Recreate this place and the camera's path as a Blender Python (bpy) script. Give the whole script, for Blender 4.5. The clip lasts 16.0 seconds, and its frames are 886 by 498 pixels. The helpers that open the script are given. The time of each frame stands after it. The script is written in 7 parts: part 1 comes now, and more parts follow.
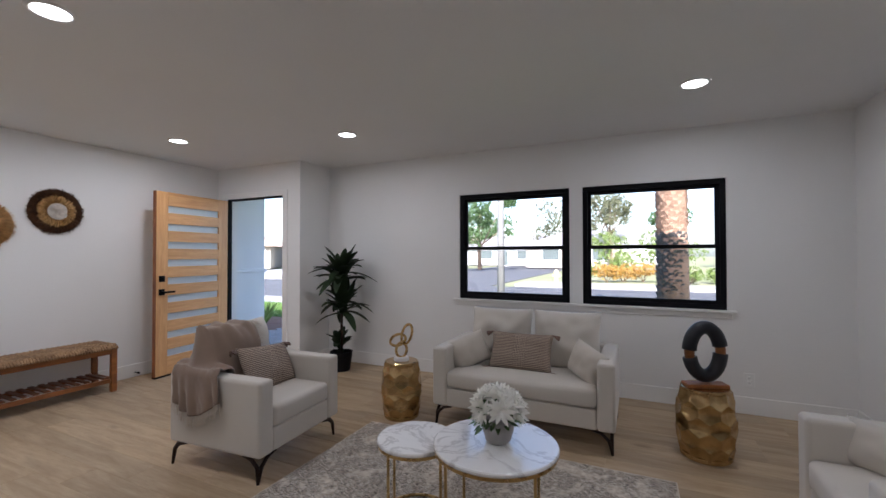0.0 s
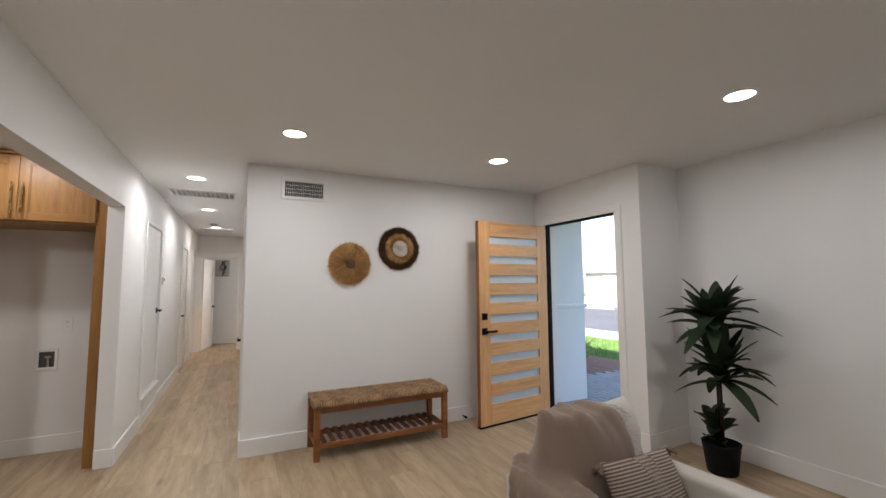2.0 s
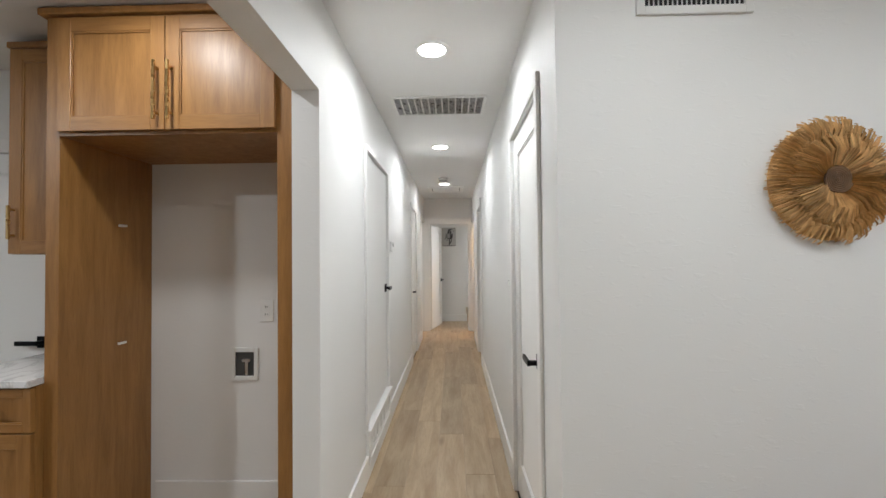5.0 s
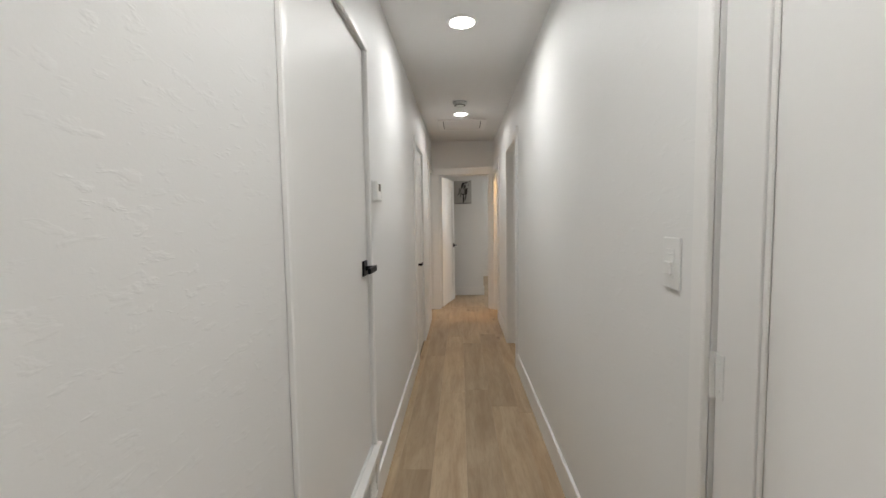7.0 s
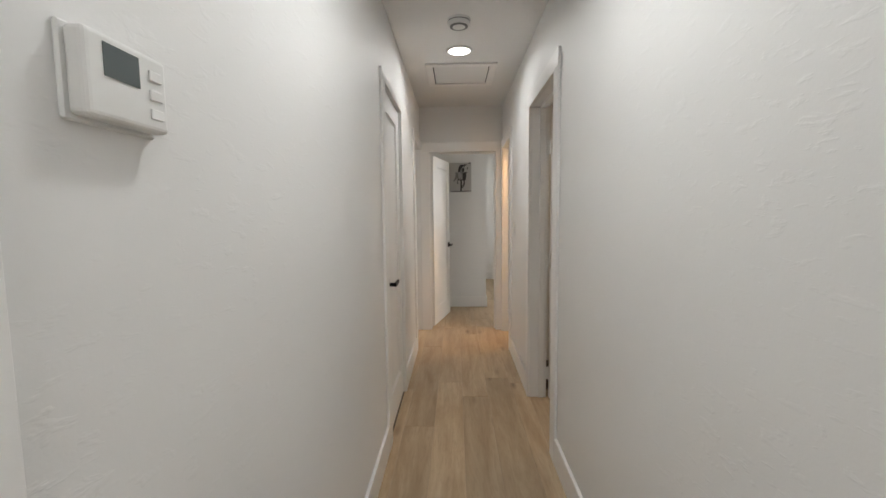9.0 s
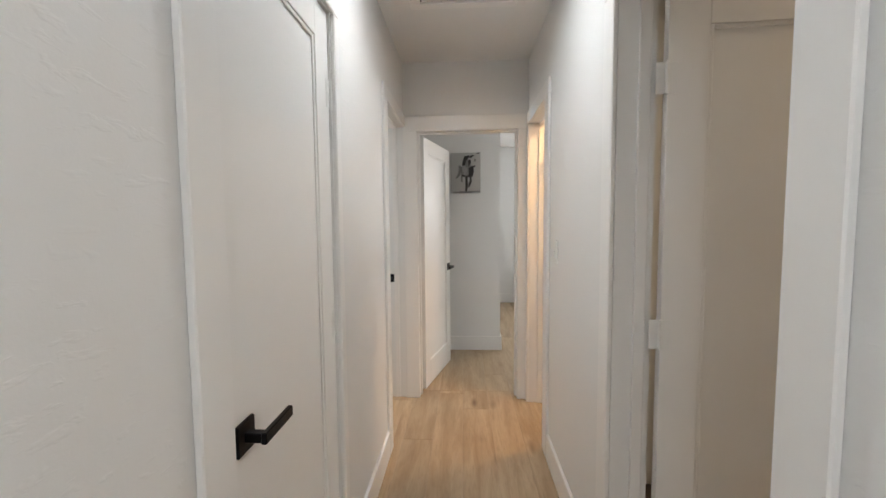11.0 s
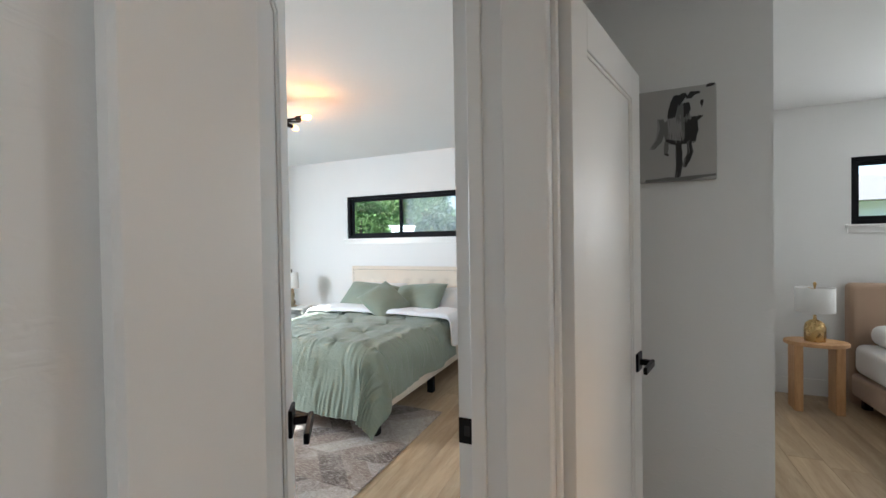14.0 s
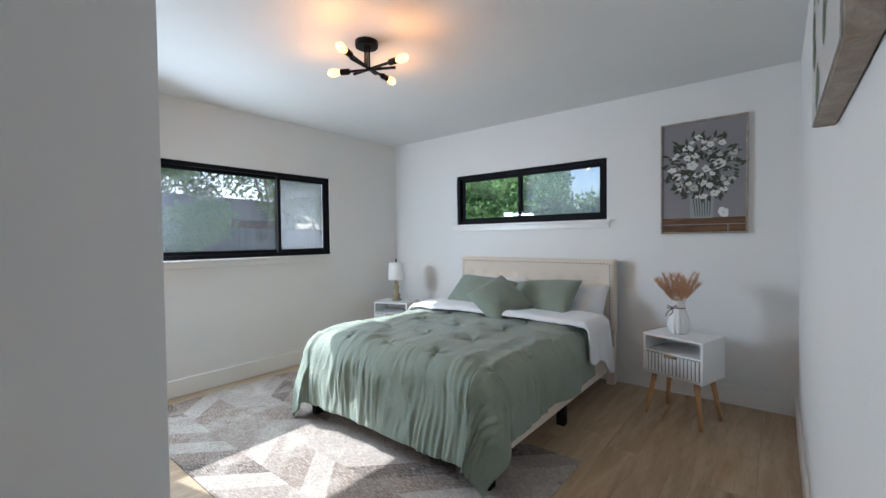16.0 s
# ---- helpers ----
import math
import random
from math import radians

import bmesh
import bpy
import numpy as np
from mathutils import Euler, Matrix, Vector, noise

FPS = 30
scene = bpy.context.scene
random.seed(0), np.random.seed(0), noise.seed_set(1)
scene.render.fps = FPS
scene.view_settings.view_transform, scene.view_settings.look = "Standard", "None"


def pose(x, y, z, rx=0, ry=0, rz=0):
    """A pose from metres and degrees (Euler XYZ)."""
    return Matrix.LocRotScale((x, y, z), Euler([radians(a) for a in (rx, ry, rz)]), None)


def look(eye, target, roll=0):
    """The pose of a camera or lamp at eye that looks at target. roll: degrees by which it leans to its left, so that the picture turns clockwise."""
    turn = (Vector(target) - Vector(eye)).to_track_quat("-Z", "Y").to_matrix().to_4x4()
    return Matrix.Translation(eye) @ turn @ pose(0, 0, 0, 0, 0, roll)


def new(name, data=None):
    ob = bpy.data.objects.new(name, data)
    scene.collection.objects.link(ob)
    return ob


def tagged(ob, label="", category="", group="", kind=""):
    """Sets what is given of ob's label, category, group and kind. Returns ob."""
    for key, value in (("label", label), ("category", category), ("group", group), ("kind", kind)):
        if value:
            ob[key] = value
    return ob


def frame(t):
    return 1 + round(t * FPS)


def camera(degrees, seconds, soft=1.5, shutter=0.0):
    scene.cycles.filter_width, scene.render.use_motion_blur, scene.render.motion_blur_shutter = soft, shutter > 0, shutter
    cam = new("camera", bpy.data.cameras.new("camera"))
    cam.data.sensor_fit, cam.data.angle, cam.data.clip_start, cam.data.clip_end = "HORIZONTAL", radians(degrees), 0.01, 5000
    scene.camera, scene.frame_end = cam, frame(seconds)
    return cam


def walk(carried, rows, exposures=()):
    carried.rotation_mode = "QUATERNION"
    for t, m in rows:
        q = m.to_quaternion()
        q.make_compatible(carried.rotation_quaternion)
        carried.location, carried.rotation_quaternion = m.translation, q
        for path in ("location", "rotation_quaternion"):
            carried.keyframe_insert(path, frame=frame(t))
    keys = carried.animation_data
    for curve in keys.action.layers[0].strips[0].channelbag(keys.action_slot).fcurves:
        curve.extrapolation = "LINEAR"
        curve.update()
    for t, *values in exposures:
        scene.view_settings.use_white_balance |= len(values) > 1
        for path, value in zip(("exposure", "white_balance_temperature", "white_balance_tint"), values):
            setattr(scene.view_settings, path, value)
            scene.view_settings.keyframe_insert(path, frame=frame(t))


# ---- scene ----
cam = camera(94.0, 16.0)
PATH = [
    (0, (0.045, 0.567, 1.323), (-0.799, 2.38, 1.352), -0.1),
    (0.5, (-0.169, 0.767, 1.347), (-1.286, 2.424, 1.422), -0.3),
    (1, (-0.457, 0.958, 1.377), (-1.858, 2.382, 1.477), -0.3),
    (1.5, (-0.752, 1.103, 1.378), (-2.388, 2.246, 1.51), -0.4),
    (2, (-1.087, 1.177, 1.409), (-2.88, 2.049, 1.57), -0.4),
    (2.5, (-1.498, 1.192, 1.416), (-3.394, 1.805, 1.59), -0.5),
    (3, (-1.866, 1.167, 1.421), (-3.821, 1.548, 1.603), -0.5),
    (3.5, (-2.255, 1.099, 1.43), (-4.235, 1.307, 1.614), -0.6),
    (4, (-2.672, 1.03, 1.398), (-4.664, 1.103, 1.559), -0.6),
    (4.5, (-3.108, 0.942, 1.365), (-5.105, 0.927, 1.478), -0.7),
    (5, (-3.548, 0.849, 1.349), (-5.547, 0.799, 1.39), -0.6),
    (5.2, (-3.73, 0.834, 1.335), (-5.729, 0.77, 1.349), -0.6),
    (7.5, (-5.499, 0.689, 1.304), (-7.491, 0.618, 1.142), -0.7),
    (8, (-5.862, 0.686, 1.301), (-7.854, 0.624, 1.124), -0.5),
    (10.3, (-7.652, 0.735, 1.317), (-9.644, 0.665, 1.156), -1.0),
    (10.5, (-7.806, 0.744, 1.339), (-9.798, 0.654, 1.181), -0.5),
    (11, (-8.175, 0.738, 1.328), (-10.168, 0.637, 1.185), -0.5),
    (11.5, (-8.527, 0.762, 1.348), (-10.52, 0.633, 1.226), -0.6),
    (12, (-8.91, 0.767, 1.363), (-10.899, 0.576, 1.264), -0.7),
    (12.5, (-9.315, 0.771, 1.348), (-11.293, 0.484, 1.276), -0.9),
    (13, (-9.678, 0.728, 1.332), (-11.631, 0.299, 1.287), -0.9),
    (13.5, (-9.999, 0.638, 1.338), (-11.905, 0.032, 1.31), -0.9),
    (14, (-10.282, 0.547, 1.338), (-12.116, -0.252, 1.31), -0.9),
    (14.5, (-10.492, 0.448, 1.323), (-12.238, -0.528, 1.304), -0.7),
    (15, (-10.697, 0.308, 1.295), (-12.359, -0.805, 1.276), -0.8),
    (15.5, (-10.86, 0.168, 1.291), (-12.455, -1.037, 1.258), -0.8),
    (16, (-10.993, 0.079, 1.261), (-12.544, -1.182, 1.212), -0.7),
]
EXPOSURES = [(0.0, 1.88, 5820, 16), (2.0, 2.08, 6300, 13), (3.0, 2.15, 6150, 10), (4.0, 2.3, 6250, 9), (5.0, 2.22, 6050, 8), (7.5, 1.88, 6350, 9), (10.5, 2.16, 6100, 9),
             (11.5, 2.3, 6000, 8), (12.5, 2.08, 6000, 9), (13.0, 1.92, 6000, 8), (14.0, 1.58, 5800, 6), (15.0, 1.34, 5650, 7), (16.0, 0.90, 5550, 7)]
walk(cam, [(t, look(eye, target, roll)) for t, eye, target, roll in PATH],
     exposures=EXPOSURES)

# ---- world, sun ----
SUN_DIR = Vector((-0.22, 0.93, -0.79)).normalized()      # the way the sunlight travels
world = bpy.data.worlds.new("sky")
scene.world = world
world.use_nodes = True
wn = world.node_tree.nodes
sky = wn.new("ShaderNodeTexSky")
sky.sky_type, sky.sun_disc = "NISHITA", False
sky.sun_elevation = math.asin(-SUN_DIR.z)
sky.sun_rotation = math.atan2(-SUN_DIR.x, -SUN_DIR.y)
sky.dust_density = 2.0
wn["Background"].inputs["Strength"].default_value = 0.15
world.node_tree.links.new(sky.outputs[0], wn["Background"].inputs["Color"])
sun_data = bpy.data.lights.new("sun", "SUN")
sun_data.energy, sun_data.angle, sun_data.color = 5.0, radians(0.5), (1.0, 0.95, 0.87)
sun = new("sun", sun_data)
sun.matrix_world = look((0, 0, 30), Vector((0, 0, 30)) + SUN_DIR)

LED, WARM = (1.0, 0.985, 0.96), (1.0, 0.38, 0.085)


def disc_lamp(x, y, z, power, size=0.13, color=LED, facing=-1.0):
    """A round area lamp under a recessed light, shining down."""
    d = bpy.data.lights.new("recessed_lamp", "AREA")
    d.shape, d.size, d.energy, d.color, d.spread = "DISK", size, power, color, radians(180 if x > -5.2 else 165)
    o = new("recessed_lamp", d)
    o.location = (x, y, z)
    return o


def window_fill(m, w, h, power, color=(0.80, 0.90, 1.0)):
    """An added lamp standing in for skylight in an unseen part of a window's opening; it shines along its own -z."""
    d = bpy.data.lights.new("window_fill", "AREA")
    d.shape, d.size, d.size_y, d.energy, d.color = "RECTANGLE", w, h, power, color
    o = new("window_fill", d)
    o.matrix_world = m
    return o


window_fill(pose(-11.71, -3.735, 1.45, 66, 0, 28), 0.68, 0.60, 28.0, (0.88, 0.95, 1.0))
window_fill(pose(-14.735, 3.45, 1.715, 90, 0, -90), 0.95, 0.48, 13.0, (1.0, 0.97, 0.92))


def bulb_lamp(x, y, z, power, color=WARM, radius=0.03):
    d = bpy.data.lights.new("bulb_lamp", "POINT")
    d.energy, d.color, d.shadow_soft_size = power, color, radius
    o = new("bulb_lamp", d)
    o.location = (x, y, z)
    return o

# ---- materials ----
def srgb(r, g, b):
    return tuple(((c / 255 + 0.055) / 1.055) ** 2.4 if c > 10 else c / 3294.6 for c in (r, g, b)) + (1.0,)


class Mat:
    """A small builder for node materials."""

    def __init__(self, name, color, rough=0.5, metal=0.0):
        self.m = bpy.data.materials.new(name)
        self.m.use_nodes = True
        self.t = self.m.node_tree
        self.b = self.t.nodes["Principled BSDF"]
        self.b.inputs["Base Color"].default_value = color
        self.b.inputs["Roughness"].default_value = rough
        self.b.inputs["Metallic"].default_value = metal
        self.coord = None

    def n(self, kind, **values):
        node = self.t.nodes.new(kind)
        for key, value in values.items():
            node.inputs[key.replace("_", " ")].default_value = value
        return node

    def link(self, a, b):
        self.t.links.new(a, b)

    def place(self, scale=(1, 1, 1), world_space=False, spread=0.0):
        """Coordinates in metres, stretched by scale, shifted by a random amount for each object."""
        co = self.n("ShaderNodeTexCoord").outputs["Object"]
        if world_space:
            co = self.n("ShaderNodeNewGeometry").outputs["Position"]
        mp = self.n("ShaderNodeMapping")
        mp.inputs["Scale"].default_value = scale
        self.link(co, mp.inputs["Vector"])
        if spread:
            info = self.n("ShaderNodeObjectInfo")
            mul = self.n("ShaderNodeMath")
            mul.operation = "MULTIPLY"
            mul.inputs[1].default_value = spread
            self.link(info.outputs["Random"], mul.inputs[0])
            self.link(mul.outputs[0], mp.inputs["Location"])
        return mp.outputs["Vector"]

    def noise(self, co, scale, detail=4.0, rough=0.55, distort=0.0):
        nz = self.n("ShaderNodeTexNoise", Scale=scale, Detail=detail, Roughness=rough, Distortion=distort)
        self.link(co, nz.inputs["Vector"])
        return nz.outputs["Fac"]

    def ramp(self, fac, *stops):
        r = self.n("ShaderNodeValToRGB")
        e = r.color_ramp.elements
        while len(e) < len(stops):
            e.new(0.5)
        for k, (at, c) in zip(e, stops):
            k.position, k.color = at, (c, c, c, 1) if isinstance(c, (int, float)) else c
        self.link(fac, r.inputs["Fac"])
        return r.outputs["Color"]

    def mix(self, a, b, fac=0.5, mode="MIX"):
        x = self.n("ShaderNodeMix")
        x.data_type, x.blend_type = "RGBA", mode
        ins = {"f": x.inputs[0], "a": x.inputs[6], "b": x.inputs[7]}
        for key, v in (("f", fac), ("a", a), ("b", b)):
            if key != "f" and isinstance(v, (int, float)):
                v = (v, v, v, 1.0)
            if isinstance(v, (int, float, tuple)):
                ins[key].default_value = v
            else:
                self.link(v, ins[key])
        return x.outputs[2]

    def color(self, c):
        self.link(c, self.b.inputs["Base Color"])

    def rough(self, fac, lo, hi):
        mr = self.n("ShaderNodeMapRange")
        mr.inputs["To Min"].default_value, mr.inputs["To Max"].default_value = lo, hi
        self.link(fac, mr.inputs["Value"])
        self.link(mr.outputs[0], self.b.inputs["Roughness"])

    def bump(self, h, strength=0.3, distance=0.002):
        bp = self.n("ShaderNodeBump", Strength=strength, Distance=distance)
        self.link(h, bp.inputs["Height"])
        self.link(bp.outputs[0], self.b.inputs["Normal"])


def paint(name, rgb, rough=0.55, texture=0.25, size=14.0, dist=0.003, wear=0.03):
    m = Mat(name, rgb, rough)
    co = m.place(world_space=True)
    big = m.noise(co, 1.3, 3)
    m.color(m.mix(rgb, tuple(c * (1 - wear * 2) for c in rgb[:3]) + (1,), big))
    if texture:
        flat = m.place((1, 1, 2.6), world_space=True)
        blot = m.ramp(m.noise(flat, size, 3, 0.6, 0.4), (0.57, 0.0), (0.70, 1.0))
        fine = m.noise(co, size * 9, 3)
        m.bump(m.mix(blot, fine, 0.25), texture, dist)
    m.rough(m.noise(co, 5, 3), rough - 0.06, rough + 0.06)
    return m.m


def wood(name, light, dark, along=(1, 14, 14), rough=0.45, grain=1.0, knots=False, random_tone=0.25, spread=40.0):
    m = Mat(name, light, rough)
    co = m.place(along, spread=spread)
    streak = m.noise(co, 2.2 * grain, 6, 0.62, 0.5)
    fine = m.noise(co, 14 * grain, 4, 0.6)
    col = m.mix(light, dark, m.ramp(streak, (0.35, 0.0), (0.72, 1.0)))
    col = m.mix(col, tuple(c * 0.72 for c in dark[:3]) + (1,), m.mix(0.0, m.ramp(fine, (0.5, 0.0), (0.8, 1.0)), 0.45))
    if random_tone:
        info = m.n("ShaderNodeObjectInfo")
        tone = m.ramp(info.outputs["Random"], (0.0, 1.0 - random_tone), (1.0, 1.0 + random_tone * 0.25))
        col = m.mix(col, tone, 1.0, "MULTIPLY")
    if knots:
        vo = m.n("ShaderNodeTexVoronoi", Scale=1.5)
        m.link(m.place((1.0, 3.6, 3.6), spread=27.0), vo.inputs["Vector"])
        kn = m.ramp(vo.outputs["Distance"], (0.025, 1.0), (0.15, 0.0))
        col = m.mix(col, srgb(92, 66, 44), m.mix(0.0, kn, 0.75))
        smoky = m.ramp(m.noise(m.place((0.8, 5, 5), spread=33.0), 1.5, 3), (0.55, 0.0), (0.8, 1.0))
        col = m.mix(col, tuple(c * 0.7 for c in dark[:3]) + (1,), m.mix(0.0, smoky, 0.6))
    m.color(col)
    m.rough(streak, rough - 0.08, rough + 0.1)
    m.bump(m.mix(streak, fine, 0.5), 0.15, 0.001)
    return m.m


def fabric(name, rgb, weave=500.0, rough=0.9, strength=0.4, tone=0.12):
    m = Mat(name, rgb, rough)
    co = m.place()
    big = m.noise(co, 7, 4)
    m.color(m.mix(rgb, tuple(c * (1 - tone * 2) for c in rgb[:3]) + (1,), big))
    w = m.noise(co, weave * 0.5, 3, 0.7)
    m.bump(m.mix(w, big, 0.3), strength, 0.0015)
    m.b.inputs["Sheen Weight"].default_value = 0.25
    return m.m


def crumpled(name, rgb):
    """Washed cotton with fine, soft creases."""
    m = Mat(name, rgb, 0.85)
    co = m.place()
    big = m.noise(co, 7, 4)
    m.color(m.mix(rgb, tuple(c * 0.88 for c in rgb[:3]) + (1,), big))
    soft = m.ramp(m.noise(co, 16, 3, 0.5, 1.2), (0.40, 0.0), (0.50, 1.0), (0.60, 0.0))
    fine = m.ramp(m.noise(co, 42, 3, 0.5, 0.8), (0.40, 0.0), (0.50, 1.0), (0.60, 0.0))
    m.bump(m.mix(soft, m.mix(fine, m.noise(co, 300, 2), 0.1), 0.3), 0.32, 0.006)
    m.b.inputs["Sheen Weight"].default_value = 0.2
    return m.m


def metal(name, rgb, rough=0.3, wear=0.12):
    m = Mat(name, rgb, rough, 1.0)
    co = m.place()
    n1 = m.noise(co, 9, 4)
    m.color(m.mix(rgb, tuple(c * 0.75 for c in rgb[:3]) + (1,), n1))
    m.rough(m.noise(co, 30, 3), max(0.03, rough - wear), rough + wear)
    return m.m


def glass(name, tint=(1, 1, 1, 1), gloss=0.02, ior=1.45):
    m = bpy.data.materials.new(name)
    m.use_nodes = True
    t = m.node_tree
    t.nodes.clear()
    out = t.nodes.new("ShaderNodeOutputMaterial")
    tr = t.nodes.new("ShaderNodeBsdfTransparent")
    tr.inputs["Color"].default_value = tint
    gl = t.nodes.new("ShaderNodeBsdfGlossy")
    gl.inputs["Roughness"].default_value = gloss
    fr = t.nodes.new("ShaderNodeFresnel")
    fr.inputs["IOR"].default_value = ior
    mx = t.nodes.new("ShaderNodeMixShader")
    t.links.new(fr.outputs[0], mx.inputs[0])
    t.links.new(tr.outputs[0], mx.inputs[1])
    t.links.new(gl.outputs[0], mx.inputs[2])
    t.links.new(mx.outputs[0], out.inputs["Surface"])
    return m


def thin_leaf(name, a, b, scale=20.0, through_part=0.5):
    """A thin leaf or petal: light shines partly through it."""
    m = Mat(name, a, 0.65)
    col = m.mix(a, b, m.noise(m.place(world_space=True), scale, 3))
    m.color(col)
    tl = m.n("ShaderNodeBsdfTranslucent")
    m.link(col, tl.inputs["Color"])
    mx = m.n("ShaderNodeMixShader")
    mx.inputs[0].default_value = through_part
    m.link(m.b.outputs[0], mx.inputs[1])
    m.link(tl.outputs[0], mx.inputs[2])
    m.link(mx.outputs[0], m.t.nodes["Material Output"].inputs["Surface"])
    return m.m


def glow(name, rgb, strength):
    m = Mat(name, rgb, 0.4)
    m.b.inputs["Emission Color"].default_value = rgb
    m.b.inputs["Emission Strength"].default_value = strength
    return m.m


M_WALL = paint("wall_paint", (0.82, 0.815, 0.80, 1), 0.55, 0.19, 19)
M_CEIL = paint("ceiling_paint", (0.81, 0.805, 0.79, 1), 0.65, 0.15, 16)
M_TRIM = paint("trim_paint", (0.84, 0.83, 0.81, 1), 0.32, 0.04, 40, wear=0.015)
M_DOOR = paint("door_paint", (0.83, 0.82, 0.80, 1), 0.50, 0.05, 30, wear=0.015)
M_FLOOR = wood("oak_floor", srgb(190, 168, 137), srgb(160, 135, 104), (0.8, 6, 6), 0.42, 1.0, True, 0.18)
M_UNDER = paint("underlay", (0.10, 0.08, 0.06, 1), 0.8, 0)
M_OAK = wood("oak_cabinet", srgb(164, 119, 66), srgb(135, 94, 49), (9, 9, 0.9), 0.4, 1.2, False, 0.06)
M_OAKH = wood("oak_rail", srgb(164, 119, 66), srgb(135, 94, 49), (0.9, 9, 9), 0.4, 1.2, False, 0.06)
M_FIR = wood("fir_door", srgb(226, 178, 122), srgb(205, 150, 95), (9, 9, 0.8), 0.35, 1.2, False, 0.08)
M_FIRH = wood("fir_rail", srgb(228, 180, 124), srgb(206, 152, 97), (0.8, 9, 9), 0.35, 1.2, False, 0.08)
M_FIRE = wood("fir_door_edge", srgb(150, 92, 52), srgb(118, 66, 36), (9, 9, 0.8), 0.4, 1.2, False, 0.05)
M_BENCH = wood("bench_wood", srgb(160, 100, 50), srgb(108, 62, 30), (6, 1, 6), 0.42, 1.2, False, 0.15)
M_PALEWOOD = wood("pale_wood", srgb(214, 170, 122), srgb(190, 142, 96), (8, 8, 1), 0.45, 1.2, False, 0.1)
M_BLACK = metal("black_metal", (0.018, 0.018, 0.02, 1), 0.42)
M_FRAME = paint("black_frame", (0.006, 0.006, 0.008, 1), 0.6, 0)
M_FRAME.node_tree.nodes["Principled BSDF"].inputs["Specular IOR Level"].default_value = 0.15
M_BRASS = metal("brushed_brass", (0.62, 0.43, 0.19, 1), 0.28)
M_STEEL = metal("steel", (0.75, 0.75, 0.75, 1), 0.3)
M_PLASTIC = paint("white_plastic", (0.82, 0.82, 0.80, 1), 0.35, 0)
M_GLASS = glass("window_glass")
# near-black standing for the shade inside holes, slots and gaps
M_DARK = paint("hole_shade", (0.02, 0.02, 0.02, 1), 0.8, 0)


# ---- mesh helpers ----
def part(name, bm, material, parent=None, label="", smooth=False):
    """Links a bmesh as one mesh object, under parent where one is given."""
    me = bpy.data.meshes.new(name)
    bm.normal_update()
    bm.to_mesh(me)
    bm.free()
    for m in material if isinstance(material, (list, tuple)) else (material,):
        me.materials.append(m)
    if smooth:
        for p in me.polygons:
            p.use_smooth = True
    o = new(name, me)
    if parent is not None:
        o.parent = parent
    if label:
        o["label"] = label
    return o


def thing(name, m=None, label="", category="", group="", kind=""):
    e = new(name)
    e.empty_display_size = 0.1
    if m is not None:
        e.matrix_basis = m
    return tagged(e, label, category, group, kind)


def add_box(bm, x0, x1, y0, y1, z0, z1, bevel=0.0, seg=1, m=None, mat=0):
    g = bmesh.ops.create_cube(bm, size=1.0)
    vs = g["verts"]
    for v in vs:
        v.co = Vector((x0 + (v.co.x + 0.5) * (x1 - x0), y0 + (v.co.y + 0.5) * (y1 - y0), z0 + (v.co.z + 0.5) * (z1 - z0)))
    if bevel:
        es = list({e for v in vs for e in v.link_edges})
        r = bmesh.ops.bevel(bm, geom=es, offset=bevel, segments=seg, affect="EDGES", profile=0.5)
        vs = list({v for f in r["faces"] for v in f.verts} | {v for v in vs if v.is_valid})
    if mat:
        for f in {f for v in vs for f in v.link_faces}:
            f.material_index = mat
    if m is not None:
        bmesh.ops.transform(bm, matrix=m, verts=vs)
    return vs


def box(x0, x1, y0, y1, z0, z1, bevel=0.0, seg=1, m=None):
    bm = bmesh.new()
    add_box(bm, x0, x1, y0, y1, z0, z1, bevel, seg, m)
    return bm


def add_tube(bm, pts, radii, sides=10, cap=True, closed=False):
    """A round bar along pts."""
    pts = [Vector(p) for p in pts]
    n = len(pts)
    radii = [radii] * n if isinstance(radii, (int, float)) else radii
    rings = []
    up = None
    for i, p in enumerate(pts):
        a = pts[(i - 1) % n] if (i or closed) else p
        b = pts[(i + 1) % n] if (i < n - 1 or closed) else p
        d = (b - a).normalized()
        if up is None:
            up = Vector((0, 0, 1)) if abs(d.z) < 0.9 else Vector((1, 0, 0))
        s = d.cross(up).normalized()
        up = s.cross(d).normalized()
        rings.append([bm.verts.new(p + radii[i] * (math.cos(2 * math.pi * k / sides) * s + math.sin(2 * math.pi * k / sides) * up)) for k in range(sides)])
    for i in range(n if closed else n - 1):
        r0, r1 = rings[i], rings[(i + 1) % n]
        for k in range(sides):
            bm.faces.new((r0[k], r0[(k + 1) % sides], r1[(k + 1) % sides], r1[k]))
    if cap and not closed:
        bm.faces.new(rings[0][::-1])
        bm.faces.new(rings[-1])
    return bm


def add_lathe(bm, profile, sides=32, cap=True, centre=(0, 0, 0)):
    """Turns (radius, height) pairs round the z axis."""
    cx, cy, cz = centre
    rings = []
    for r, z in profile:
        rings.append([bm.verts.new((cx + r * math.cos(2 * math.pi * k / sides), cy + r * math.sin(2 * math.pi * k / sides), cz + z)) for k in range(sides)])
    for a, b in zip(rings, rings[1:]):
        for k in range(sides):
            bm.faces.new((a[k], a[(k + 1) % sides], b[(k + 1) % sides], b[k]))
    if cap:
        bm.faces.new(rings[0][::-1])
        bm.faces.new(rings[-1])
    return bm


def lathe(profile, sides=32, cap=True):
    return add_lathe(bmesh.new(), profile, sides, cap)

